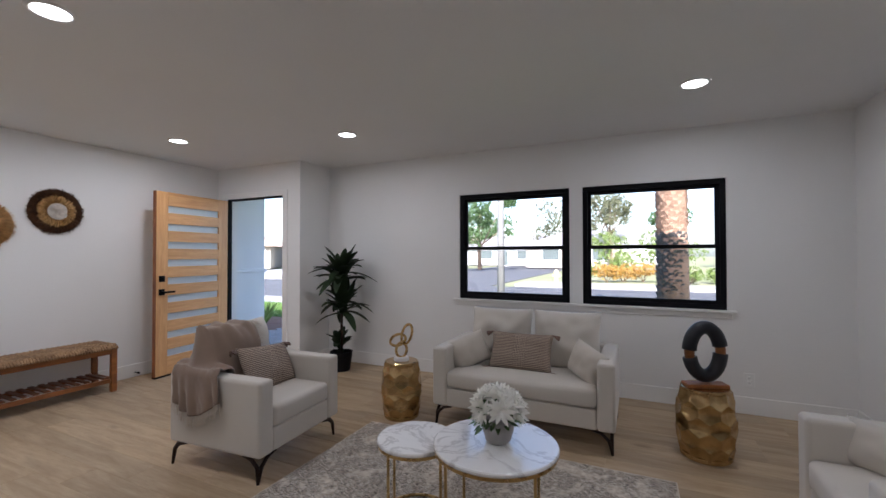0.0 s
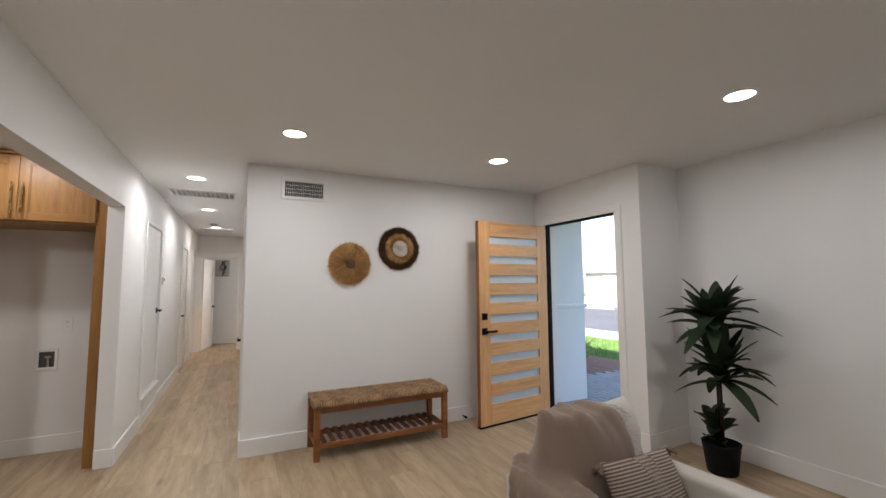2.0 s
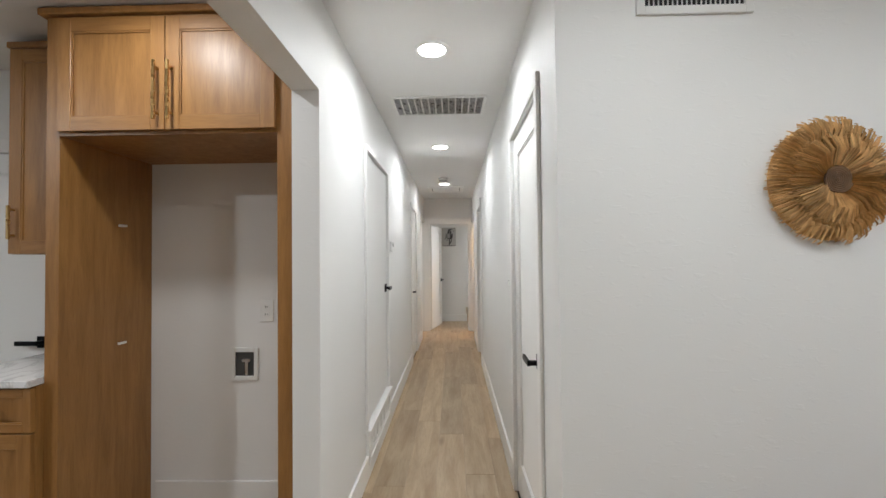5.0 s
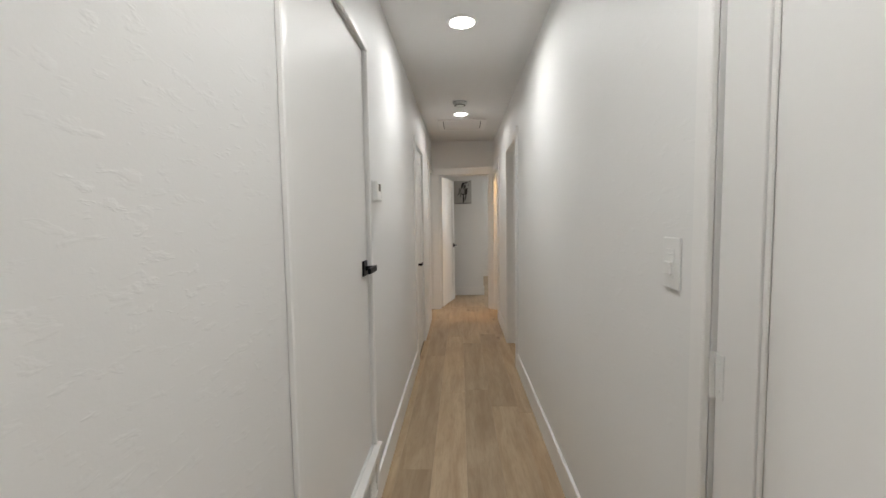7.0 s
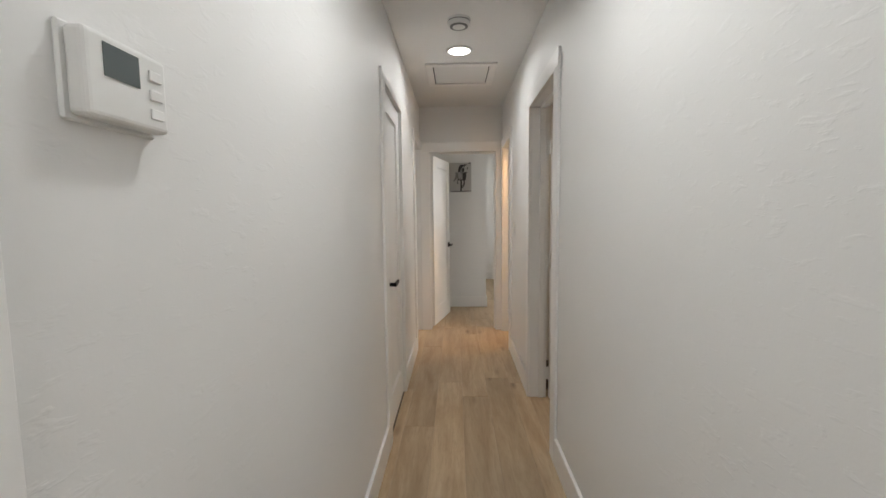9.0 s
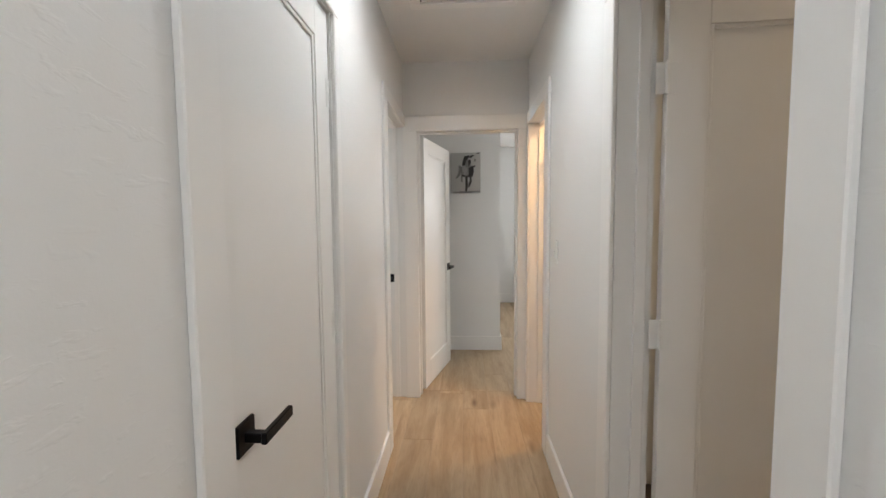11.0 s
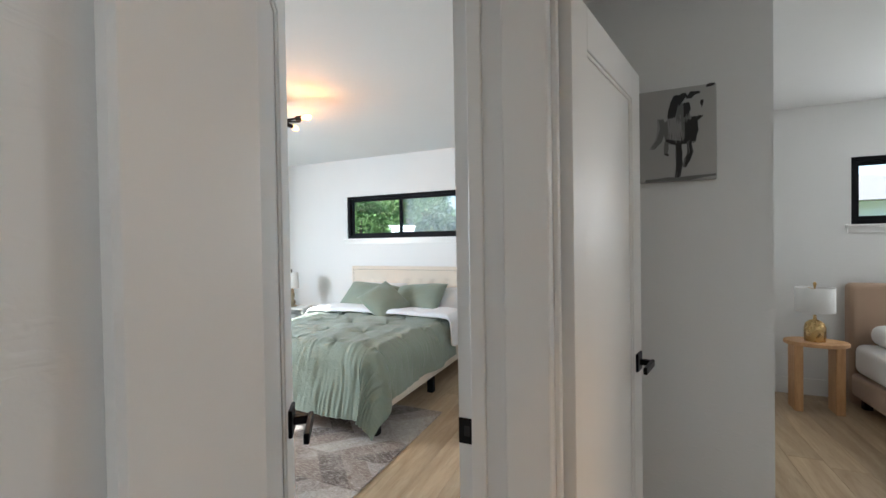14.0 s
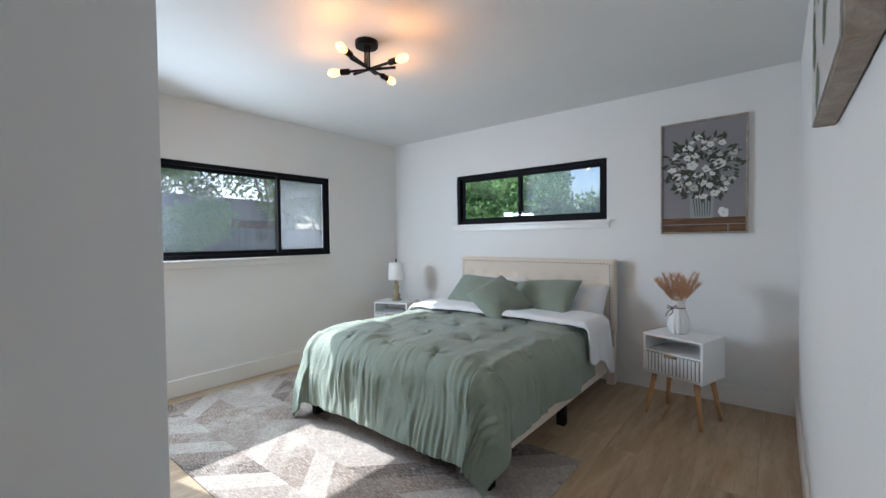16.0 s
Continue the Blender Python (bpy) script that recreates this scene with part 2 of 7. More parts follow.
# ---- large structure ----
CEIL = 2.44
X_BASKET, X_END, X_HORSE, X_FAR, X_KIT, X_RIGHT = -4.935, -11.18, -12.32, -14.727, -5.81, 1.58
Y_L, Y_LB, Y_R, Y_RB, Y_ENTRY, Y_WIN, Y_BED, Y_BACK = 0.304, 0.19, 1.20, 1.315, 4.25, 4.763, -3.724, -3.724


def structure(name, bm, material, label, category="wall"):
    return tagged(part(name, bm, material), label, category, kind="structure")


def wall(name, axis, lo, hi, a0, a1, openings=(), z0=0.0, z1=CEIL, label="white painted plaster wall with a light texture"):
    """A wall along axis ('x' or 'y') between a0 and a1, its faces at lo and hi; openings are (from, to, bottom, top)."""
    bm = bmesh.new()
    us = sorted({a0, a1} | {u for o in openings for u in o[:2]})
    zs = sorted({z0, z1} | {z for o in openings for z in o[2:]})
    made = {}

    def corner(i, j, side):
        if (i, j, side) not in made:
            across = hi if side else lo
            made[(i, j, side)] = bm.verts.new((us[i], across, zs[j]) if axis == "x" else (across, us[i], zs[j]))
        return made[(i, j, side)]

    def solid(i, j):
        if not (0 <= i < len(us) - 1 and 0 <= j < len(zs) - 1):
            return False
        u, z = (us[i] + us[i + 1]) / 2, (zs[j] + zs[j + 1]) / 2
        return not any(s < u < e and b < z < t for s, e, b, t in openings)

    for i in range(len(us) - 1):
        for j in range(len(zs) - 1):
            if not solid(i, j):
                continue
            ring = ((i, j), (i + 1, j), (i + 1, j + 1), (i, j + 1))
            for side in (0, 1):
                bm.faces.new([corner(*c, side) for c in ring])
            for k, (di, dj) in enumerate(((0, -1), (1, 0), (0, 1), (-1, 0))):
                if not solid(i + di, j + dj):
                    c, d = ring[k], ring[(k + 1) % 4]
                    bm.faces.new((corner(*c, 0), corner(*d, 0), corner(*d, 1), corner(*c, 1)))
    bmesh.ops.recalc_face_normals(bm, faces=bm.faces[:])
    return structure(name, bm, M_WALL, label)


W1, W2 = (-1.706, -0.540), (-0.418, 0.748)
WIN_Z = (0.850, 1.980)
wall("wall_window", "x", Y_WIN, Y_WIN + 0.15, -3.52, X_RIGHT, [(*W1, *WIN_Z), (*W2, *WIN_Z)])
wall("wall_return", "y", -3.67, -3.52, 4.40, Y_WIN + 0.15)
wall("wall_entry", "x", Y_ENTRY, 4.40, -5.05, -3.52, [(-4.765, -3.785, 0.0, 2.045)])
wall("wall_basket", "y", -5.05, X_BASKET, Y_RB, Y_ENTRY)
R1, R2, RB = (-5.965, -5.245), (-9.47, -8.778), (-11.115, -10.515)
L1, L2, LB = (-6.93, -6.10), (-9.55, -8.885), (-11.18, -10.495)
wall("wall_hall_right", "x", Y_R, Y_RB, X_END, X_BASKET, [(*R1, 0, 2.03), (*R2, 0, 2.0), (*RB, 0, 1.985)])
wall("wall_hall_left", "x", Y_LB, Y_L, X_END, -5.22, [(*L1, 0.30, 2.03), (*L2, 0, 2.0), (*LB, 0, 1.99)])
wall("wall_header", "x", Y_LB, Y_L, -5.22, -3.125, z0=2.045, label="white painted beam over the opening to the kitchen")
wall("wall_kitchen_side", "x", Y_LB, Y_L, -3.125, -1.0)
wall("wall_right", "y", X_RIGHT, X_RIGHT + 0.12, Y_BACK - 0.15, Y_WIN + 0.15)
wall("wall_back", "x", Y_BACK - 0.15, Y_BACK, X_KIT, X_RIGHT)
wall("wall_kitchen", "y", X_KIT - 0.12, X_KIT, Y_BACK - 0.15, Y_LB, [(-1.975, -1.385, 0, 1.965)])
wall("wall_end", "y", X_END - 0.12, X_END, Y_LB, Y_ENTRY, [(0.405, 1.124, 0, 1.96)])
wall("wall_bedroom_side", "x", Y_LB, Y_L, X_FAR, X_END - 0.12)
wall("wall_horse", "y", X_HORSE - 0.12, X_HORSE, Y_L, 1.100)
wall("wall_closet", "x", 1.0, 1.100, X_FAR, X_HORSE - 0.12)
BW_Y, BW_Z, R2W_Y, R2W_Z = (-2.745, -1.095), (1.415, 1.957), (2.265, 4.05), (1.44, 1.99)
wall("wall_far", "y", X_FAR - 0.15, X_FAR, Y_BED - 0.15, 4.40, [(*BW_Y, *BW_Z), (*R2W_Y, *R2W_Z)])
LW_X, LW_Z = (-13.722, -11.36), (1.11, 1.932)
wall("wall_bedroom_left", "x", Y_BED - 0.15, Y_BED, X_FAR, -10.27, [(*LW_X, *LW_Z)])
wall("wall_bedroom_near", "y", -10.39, -10.27, Y_BED, Y_LB)
wall("wall_room_north", "x", 4.25, 4.40, X_FAR, -5.05)
wall("wall_bath_near", "y", -10.30, -10.20, Y_RB, 4.25)
wall("wall_room_near", "y", -8.30, -8.20, Y_RB, 4.25)
wall("wall_kitchen_door_closet", "y", -6.90, -6.80, Y_BACK, Y_LB)

bm = box(X_FAR - 0.15, X_RIGHT + 0.12, Y_BED - 0.15, 4.40, CEIL, CEIL + 0.12)
add_box(bm, -3.67, X_RIGHT + 0.12, 4.40, Y_WIN + 0.15, CEIL, CEIL + 0.12)
structure("ceiling", bm, M_CEIL, "white painted smooth ceiling", "ceiling")

# roof over the house, with eaves
bm = bmesh.new()
RIDGE, EAVE, Y0R, Y1R = 4.35, 2.62, -4.5, 5.38
ym = (Y0R + Y1R) / 2
prof = [(Y0R, EAVE), (ym, RIDGE), (Y1R, EAVE), (Y1R, EAVE - 0.16), (ym, RIDGE - 0.16), (Y0R, EAVE - 0.16)]
ends = [[bm.verts.new((x, y, z)) for y, z in prof] for x in (-15.6, 2.4)]
bm.faces.new(ends[0])
bm.faces.new(ends[1][::-1])
for k in range(6):
    bm.faces.new((ends[0][k], ends[1][k], ends[1][(k + 1) % 6], ends[0][(k + 1) % 6]))
bmesh.ops.recalc_face_normals(bm, faces=bm.faces[:])
M_ROOF = paint("roof_shingle", (0.13, 0.12, 0.11, 1), 0.85, 0.5, 25)
structure("roof", bm, M_ROOF, "grey shingle gable roof with overhanging eaves", "roof")

# unseen cross gable over the living room, added to shade the palm trunk
bm = bmesh.new()
v = [bm.verts.new(p) for p in ((-2.9, 0.4, 2.55), (5.3, 0.4, 2.55), (1.2, 0.4, 4.38), (-2.9, 5.39, 2.55), (5.3, 5.39, 2.55), (1.2, 5.39, 4.38))]
for f in ((0, 2, 1), (3, 4, 5), (0, 3, 5, 2), (1, 2, 5, 4), (0, 1, 4, 3)):
    bm.faces.new([v[k] for k in f])
structure("roof_gable", bm, M_ROOF, "unseen grey shingle gable roof added to shade the palm", "roof")

# floor slab
bm = box(X_FAR - 0.15, X_RIGHT + 0.12, Y_BED - 0.15, 4.40, -0.12, -0.012)
add_box(bm, -3.67, X_RIGHT + 0.12, 4.40, Y_WIN + 0.15, -0.12, -0.012)
structure("floor", bm, M_UNDER, "wide pale oak plank floor", "floor")

# ---- baseboards, casings ----
BASE_H = 0.14
base_bm = bmesh.new()


def base_run(axis, face, sign, a0, a1):
    lo, hi = sorted((face, face + sign * 0.015))
    if axis == "x":
        add_box(base_bm, a0, a1, lo, hi, 0.0, BASE_H, 0.003)
    else:
        add_box(base_bm, lo, hi, a0, a1, 0.0, BASE_H, 0.003)


for run in (("x", Y_L, 1, -10.40, -9.60), ("x", Y_L, 1, -8.79, -5.205), ("y", -5.22, 1, Y_LB, Y_L), ("x", Y_R, -1, -10.40, -9.53), ("x", Y_R, -1, -8.68, -6.02),
            ("x", Y_R, -1, -5.185, -4.92), ("y", X_BASKET, 1, Y_R, Y_ENTRY), ("x", Y_ENTRY, -1, -4.92, -4.83), ("x", Y_ENTRY, -1, -3.705, -3.52),
            ("y", -3.52, 1, 4.235, Y_WIN), ("x", Y_WIN, -1, -3.505, X_RIGHT), ("y", X_RIGHT, -1, Y_L, 4.748), ("y", X_KIT, 1, -0.80, 0.11),
            ("x", Y_L, 1, -3.125, -1.0), ("y", X_HORSE, 1, 0.304, 1.115), ("x", 1.100, 1, -14.712, X_HORSE), ("y", X_FAR, 1, 1.115, 4.25),
            ("y", X_FAR, 1, Y_BED, Y_LB), ("x", Y_BED, 1, -14.712, -10.39), ("x", Y_LB, -1, -14.712, -11.26)):
    base_run(*run)
structure("baseboard", base_bm, M_TRIM, "white painted flat baseboard along the walls", "baseboard")


def casing(name, axis, face, sign, a0, a1, top, w_lo, w_hi, w_top, bottom=0.0, thick=0.016):
    """Flat white trim round an opening: widths at the low side, the high side and the top."""
    bm = bmesh.new()
    lo, hi = sorted((face + sign * 0.0005, face + sign * thick))

    def strip(s, e, b, t):
        if e - s < 1e-3:
            return
        if axis == "x":
            add_box(bm, s, e, lo, hi, b, t, 0.003)
        else:
            add_box(bm, lo, hi, s, e, b, t, 0.003)

    strip(a0 - w_lo, a0, bottom, top)
    strip(a1, a1 + w_hi, bottom, top)
    strip(a0 - w_lo, a1 + w_hi, top, top + w_top)
    return structure(name, bm, M_TRIM, "white painted door casing", "door casing")


casing("trim_closet", "x", Y_L, 1, *L2, 2.0, 0.045, 0.095, 0.055)
casing("trim_raised_door", "x", Y_L, 1, *L1, 2.03, 0.025, 0.035, 0.03, 0.30)
casing("trim_bedroom_door", "x", Y_L, 1, *LB, 1.99, 0.0, 0.092, 0.075)
casing("trim_first_door", "x", Y_R, -1, *R1, 2.03, 0.05, 0.055, 0.06)
casing("trim_second_door", "x", Y_R, -1, *R2, 2.0, 0.084, 0.095, 0.09)
casing("trim_bath_door", "x", Y_R, -1, *RB, 1.985, 0.047, 0.10, 0.085)
casing("trim_end_door", "y", X_END, 1, 0.405, 1.124, 1.96, 0.098, 0.074, 0.105)
casing("trim_kitchen_door", "y", X_KIT, 1, -1.975, -1.385, 1.965, 0.07, 0.06, 0.08)
casing("trim_entry", "x", Y_ENTRY, -1, -4.765, -3.785, 2.045, 0.06, 0.075, 0.065)
bm = bmesh.new()
for s0, e0, t0 in ((*LB, 1.99), (*RB, 1.985), (*R2, 2.0)):
    yc = 0.225 if s0 == LB[0] else 1.26
    add_box(bm, s0, s0 + 0.012, yc, yc + 0.034, 0, t0, 0.002)
    add_box(bm, e0 - 0.012, e0, yc, yc + 0.034, 0, t0, 0.002)
    add_box(bm, s0 + 0.012, e0 - 0.012, yc, yc + 0.034, t0 - 0.012, t0, 0.002)
add_box(bm, -11.255, -11.22, 0.405, 0.417, 0, 1.96, 0.002)
add_box(bm, -11.255, -11.22, 1.112, 1.124, 0, 1.96, 0.002)
add_box(bm, -11.255, -11.22, 0.417, 1.112, 1.948, 1.96, 0.002)
structure("trim_door_stops", bm, M_TRIM, "white painted door stops in the jambs", "door stop")


# ---- interior doors ----
def lever(bm, side, tip):
    """A square rose and a flat lever; side is +1 or -1 along y, tip the way the lever points along x."""
    y = side * 0.0175
    add_box(bm, -0.032, 0.032, min(y, y + side * 0.009), max(y, y + side * 0.009), -0.032, 0.032, 0.002)
    add_box(bm, -0.010, 0.010, min(y, y + side * 0.05), max(y, y + side * 0.05), -0.010, 0.010, 0.002)
    x0, x1 = sorted((-tip * 0.012, tip * 0.115))
    add_box(bm, x0, x1, min(y + side * 0.042, y + side * 0.054), max(y + side * 0.042, y + side * 0.054), -0.012, 0.012, 0.002)


def interior_door(name, hx, hy, angle, width, z0, height, handle_z, panel=True, label="", hinge_side=1):
    d = thing(name, pose(hx, hy, z0, 0, 0, angle), label, "door", kind="structure")
    t = 0.0175
    bm = bmesh.new()
    if panel:
        st, top, bot = 0.115, 0.115, 0.20
        add_box(bm, 0.003, st, -t, t, 0.006, height - 0.004, 0.0015)
        add_box(bm, width - st, width - 0.003, -t, t, 0.006, height - 0.004, 0.0015)
        add_box(bm, st, width - st, -t, t, height - top, height - 0.004, 0.0015)
        add_box(bm, st, width - st, -t, t, 0.006, bot, 0.0015)
        p = part("door_frame", bm, M_DOOR, d)
        bm = box(st - 0.004, width - st + 0.004, -0.008, 0.008, bot - 0.004, height - top + 0.004)
        part("panel", bm, M_DOOR, d)
        bm = bmesh.new()
        for s in (-1, 1):
            for a0, a1, b0, b1 in ((st, st + 0.012, bot, height - top), (width - st - 0.012, width - st, bot, height - top),
                                   (st + 0.012, width - st - 0.012, bot, bot + 0.012), (st + 0.012, width - st - 0.012, height - top - 0.012, height - top)):
                add_box(bm, a0, a1, min(s * 0.008, s * 0.0135), max(s * 0.008, s * 0.0135), b0, b1, 0.002)
        part("panel_moulding", bm, M_DOOR, d)
    else:
        add_box(bm, 0.003, width - 0.003, -t, t, 0.006, height - 0.004, 0.0015)
        part("slab", bm, M_DOOR, d)
    bm = bmesh.new()
    for s in (1, -1):
        lever(bm, s, -1)
    h = part("handle", bm, M_BLACK, d, "black square lever handle")
    h.location = (width - 0.065, 0, handle_z - z0)
    bm = bmesh.new()
    add_box(bm, width - 0.0035, width - 0.0015, -0.012, 0.012, handle_z - z0 - 0.03, handle_z - z0 + 0.03)
    part("latch_plate", bm, M_BLACK, d)
    for hz in (0.19, height * 0.5 - 0.02, height - 0.26):
        bm = bmesh.new()
        y = hinge_side * t
        add_box(bm, -0.03, 0.03, min(y, y + hinge_side * 0.0022), max(y, y + hinge_side * 0.0022), hz - 0.045, hz + 0.045, 0.001)
        add_tube(bm, [(0.0, y + hinge_side * 0.005, hz - 0.046), (0.0, y + hinge_side * 0.005, hz + 0.046)], 0.006, 8)
        for sx in (-0.018, 0.018):
            for sz in (-0.028, 0.0, 0.028):
                add_tube(bm, [(sx, y, hz + sz), (sx, y + hinge_side * 0.0035, hz + sz)], 0.0035, 6)
        part("hinge", bm, M_PLASTIC, d, "white painted hinge")
    return d


interior_door("door_closet", L2[0], Y_L - 0.026, 0, L2[1] - L2[0], 0.0, 2.0, 0.90, True, "closed white shaker closet door with a black lever")
interior_door("door_raised", L1[1], Y_L - 0.024, 180, L1[1] - L1[0], 0.30, 1.73, 1.11, False, "closed flat white utility door raised above a grille", -1)
interior_door("door_first", R1[0], Y_R + 0.026, 0, R1[1] - R1[0], 0.0, 2.03, 0.90, True, "closed white shaker door with a black lever", -1)
interior_door("door_second", R2[0] + 0.02, Y_RB + 0.012, 86, 0.655, 0.0, 1.99, 0.90, True, "open white shaker door swung into a room", -1)
interior_door("door_bath", RB[0] + 0.02, Y_RB + 0.012, 88, 0.60, 0.0, 1.975, 0.90, True, "open white shaker door swung into a warm lit bathroom", -1)
interior_door("door_end", -11.315, 0.422, 166.0, 0.70, 0.0, 1.95, 0.90, True, "half open white shaker door at the end of the hall", 1)
interior_door("door_bedroom", -10.515, 0.175, 216.5, 0.70, 0.0, 1.98, 0.92, True, "open white shaker bedroom door with a black lever", 1)
interior_door("door_kitchen", X_KIT - 0.022, -1.975, 90, 0.59, 0.0, 1.965, 0.90, True, "closed white shaker door beside the kitchen counter", -1)

# strike plate in the bedroom jamb
t = thing("strike_plate", pose(-11.1785, 0.212, 0.90), "black metal strike plate set in a white door jamb", "strike plate")
part("plate", box(0.0, 0.002, -0.022, 0.014, -0.03, 0.03, 0.0008), M_BLACK, t)
part("latch_hole", box(0.0016, 0.0024, -0.008, 0.006, -0.012, 0.012), M_DARK, t)

# ---- front door ----
fd = thing("door_front", pose(-4.735, 4.215, 0.0, 0, 0, 277.2), "open varnished fir front door with nine narrow glass strips", "door", kind="structure")
DW, DT, DH = 0.955, 0.0225, 2.02
STI, N_GL = 0.14, 9
gl_h, gap = 0.077, 0.1203
part("hinge_stile", box(0, STI, -DT, DT, 0.022, DH, 0.002), M_FIR, fd)
part("lock_stile", box(DW - STI, DW - 0.004, -DT, DT, 0.022, DH, 0.002), M_FIR, fd)
part("stile_edge", box(DW - 0.004, DW, -DT, DT, 0.022, DH), M_FIRE, fd, "darker stained door edge")
slots = []
top_rail = 0.150
z = DH - top_rail
for k in range(N_GL):
    slots.append((z - gl_h, z))
    z -= gl_h + gap
edges = [DH] + [v for s in slots for v in (s[1], s[0])] + [0.022]
for k in range(0, len(edges), 2):
    part("rail", box(STI, DW - STI, -DT, DT, edges[k + 1], edges[k], 0.002), M_FIRH, fd)
# the strips' outdoor reflections are put into an opaque pale blue colour
mf = Mat("door_glass_sheen", (0.56, 0.64, 0.68, 1), 0.3)
mf.color(mf.mix((0.58, 0.66, 0.70, 1), (0.50, 0.58, 0.62, 1), mf.noise(mf.place(), 5, 2)))
M_SHEEN = mf.m
for a, b in slots:
    g = part("glass_strip", box(STI - 0.005, DW - STI + 0.005, -0.004, 0.004, a - 0.004, b + 0.004), M_SHEEN, fd, "narrow glass strip")
    g.visible_shadow = False
part("bottom_sweep", box(0.0, DW, -DT - 0.002, DT + 0.002, 0.004, 0.022, 0.002), M_BLACK, fd, "black rubber sweep")
bm = bmesh.new()
for s in (1, -1):
    y = s * DT
    add_box(bm, -0.033, 0.033, min(y, y + s * 0.009), max(y, y + s * 0.009), -0.033, 0.033, 0.002)
    add_box(bm, -0.010, 0.010, min(y, y + s * 0.055), max(y, y + s * 0.055), -0.010, 0.010, 0.002)
    add_box(bm, -0.12, 0.012, min(y + s * 0.045, y + s * 0.058), max(y + s * 0.045, y + s * 0.058), -0.011, 0.011, 0.002)
h = part("handle", bm, M_BLACK, fd, "black lever handle")
h.location = (DW - 0.065, 0, 0.925)
bm = bmesh.new()
for s in (1, -1):
    y = s * DT
    add_box(bm, -0.033, 0.033, min(y, y + s * 0.012), max(y, y + s * 0.012), -0.033, 0.033, 0.003)
    add_box(bm, -0.006, 0.006, min(y, y + s * 0.03), max(y, y + s * 0.03), -0.018, 0.018, 0.002)
h = part("deadbolt", bm, M_BLACK, fd, "black square deadbolt")
h.location = (DW - 0.065, 0, 1.07)
# dark door frame and sill
bm = bmesh.new()
add_box(bm, -4.765, -4.735, Y_ENTRY + 0.005, 4.30, 0, 2.045, 0.002)
add_box(bm, -3.80, -3.785, Y_ENTRY + 0.05, 4.33, 0, 2.045, 0.002)
add_box(bm, -4.735, -3.80, Y_ENTRY + 0.01, 4.33, 2.028, 2.045, 0.002)
structure("door_front_frame", bm, M_FRAME, "dark metal front door frame", "door frame")
structure("threshold", box(-4.735, -3.80, 4.21, 4.42, -0.005, 0.022, 0.006), M_FIRE, "dark wooden threshold under the front door", "threshold")


# ---- windows ----
def window(name, m, w, h, style, split, label, sill=True, apron=0.05):
    """Local x runs along the wall, y out of the room from the inner face, z up from the sill; split is where the sashes meet."""
    o = thing(name, m, label, "window", kind="structure")
    y0, y1, f, s = 0.012, 0.085, 0.042, 0.034
    if style == "slide":
        f, s = 0.036, 0.032

    def ring(nm, x0, x1, z0, z1, a, b, wd):
        bm = bmesh.new()
        add_box(bm, x0, x0 + wd, a, b, z0, z1, 0.002)
        add_box(bm, x1 - wd, x1, a, b, z0, z1, 0.002)
        add_box(bm, x0 + wd, x1 - wd, a, b, z0, z0 + wd, 0.002)
        add_box(bm, x0 + wd, x1 - wd, a, b, z1 - wd, z1, 0.002)
        return part(nm, bm, M_FRAME, o)

    ring("window_frame", 0.001, w - 0.001, 0.001, h - 0.001, y0, y1, f)
    spans = []
    if style == "hung":
        spans = [(f, w - f, f, split + s / 2, 0.020), (f, w - f, split - s / 2, h - f, 0.050)]
    else:
        cuts = [f] + list(split) + [w - f]
        for k in range(len(cuts) - 1):
            spans.append((cuts[k] - (s / 2 if k else 0), cuts[k + 1] + (s / 2 if k < len(cuts) - 2 else 0), f, h - f, 0.020 if k % 2 else 0.050))
    for x0, x1, z0, z1, yy in spans:
        ring("sash", x0, x1, z0, z1, yy, yy + 0.028, s)
        g = part("pane", box(x0 + s - 0.004, x1 - s + 0.004, yy + 0.012, yy + 0.016, z0 + s - 0.004, z1 - s + 0.004), M_GLASS, o, "clear glass pane")
        g.visible_shadow = False
    if sill:
        part("window_sill", box(-0.04, w + 0.04, -0.035, 0.012, -0.022, 0.0, 0.004, 2), M_TRIM, o, "white painted sill")
        part("apron", box(-0.025, w + 0.025, -0.014, 0.0, -0.022 - apron, -0.022, 0.003), M_TRIM, o)
    return o


wh = WIN_Z[1] - WIN_Z[0]
window("window_1", pose(W1[0], Y_WIN, WIN_Z[0]), W1[1] - W1[0], wh, "hung", 0.545, "black framed single hung window facing the street", False)
window("window_2", pose(W2[0], Y_WIN, WIN_Z[0]), W2[1] - W2[0], wh, "hung", 0.545, "black framed single hung window facing the street", False)
bm = box(-1.77, 0.81, Y_WIN - 0.04, Y_WIN + 0.012, WIN_Z[0] - 0.022, WIN_Z[0], 0.004, 2)
add_box(bm, -1.745, 0.785, Y_WIN - 0.014, Y_WIN, WIN_Z[0] - 0.07, WIN_Z[0] - 0.022, 0.003)
structure("window_sill_long", bm, M_TRIM, "white painted sill under both street windows", "window sill")
window("window_3", pose(X_FAR, BW_Y[0], BW_Z[0], 0, 0, 90), BW_Y[1] - BW_Y[0], BW_Z[1] - BW_Z[0], "slide", [0.78], "black framed wide slider window high over the bed")
window("window_4", pose(LW_X[1], Y_BED, LW_Z[0], 0, 0, 180), LW_X[1] - LW_X[0], LW_Z[1] - LW_Z[0], "slide", [1.785], "black framed wide slider window facing the garden")
window("window_5", pose(X_FAR, R2W_Y[0], R2W_Z[0], 0, 0, 90), R2W_Y[1] - R2W_Y[0], R2W_Z[1] - R2W_Z[0], "slide", [0.89], "black framed slider window in the far room")

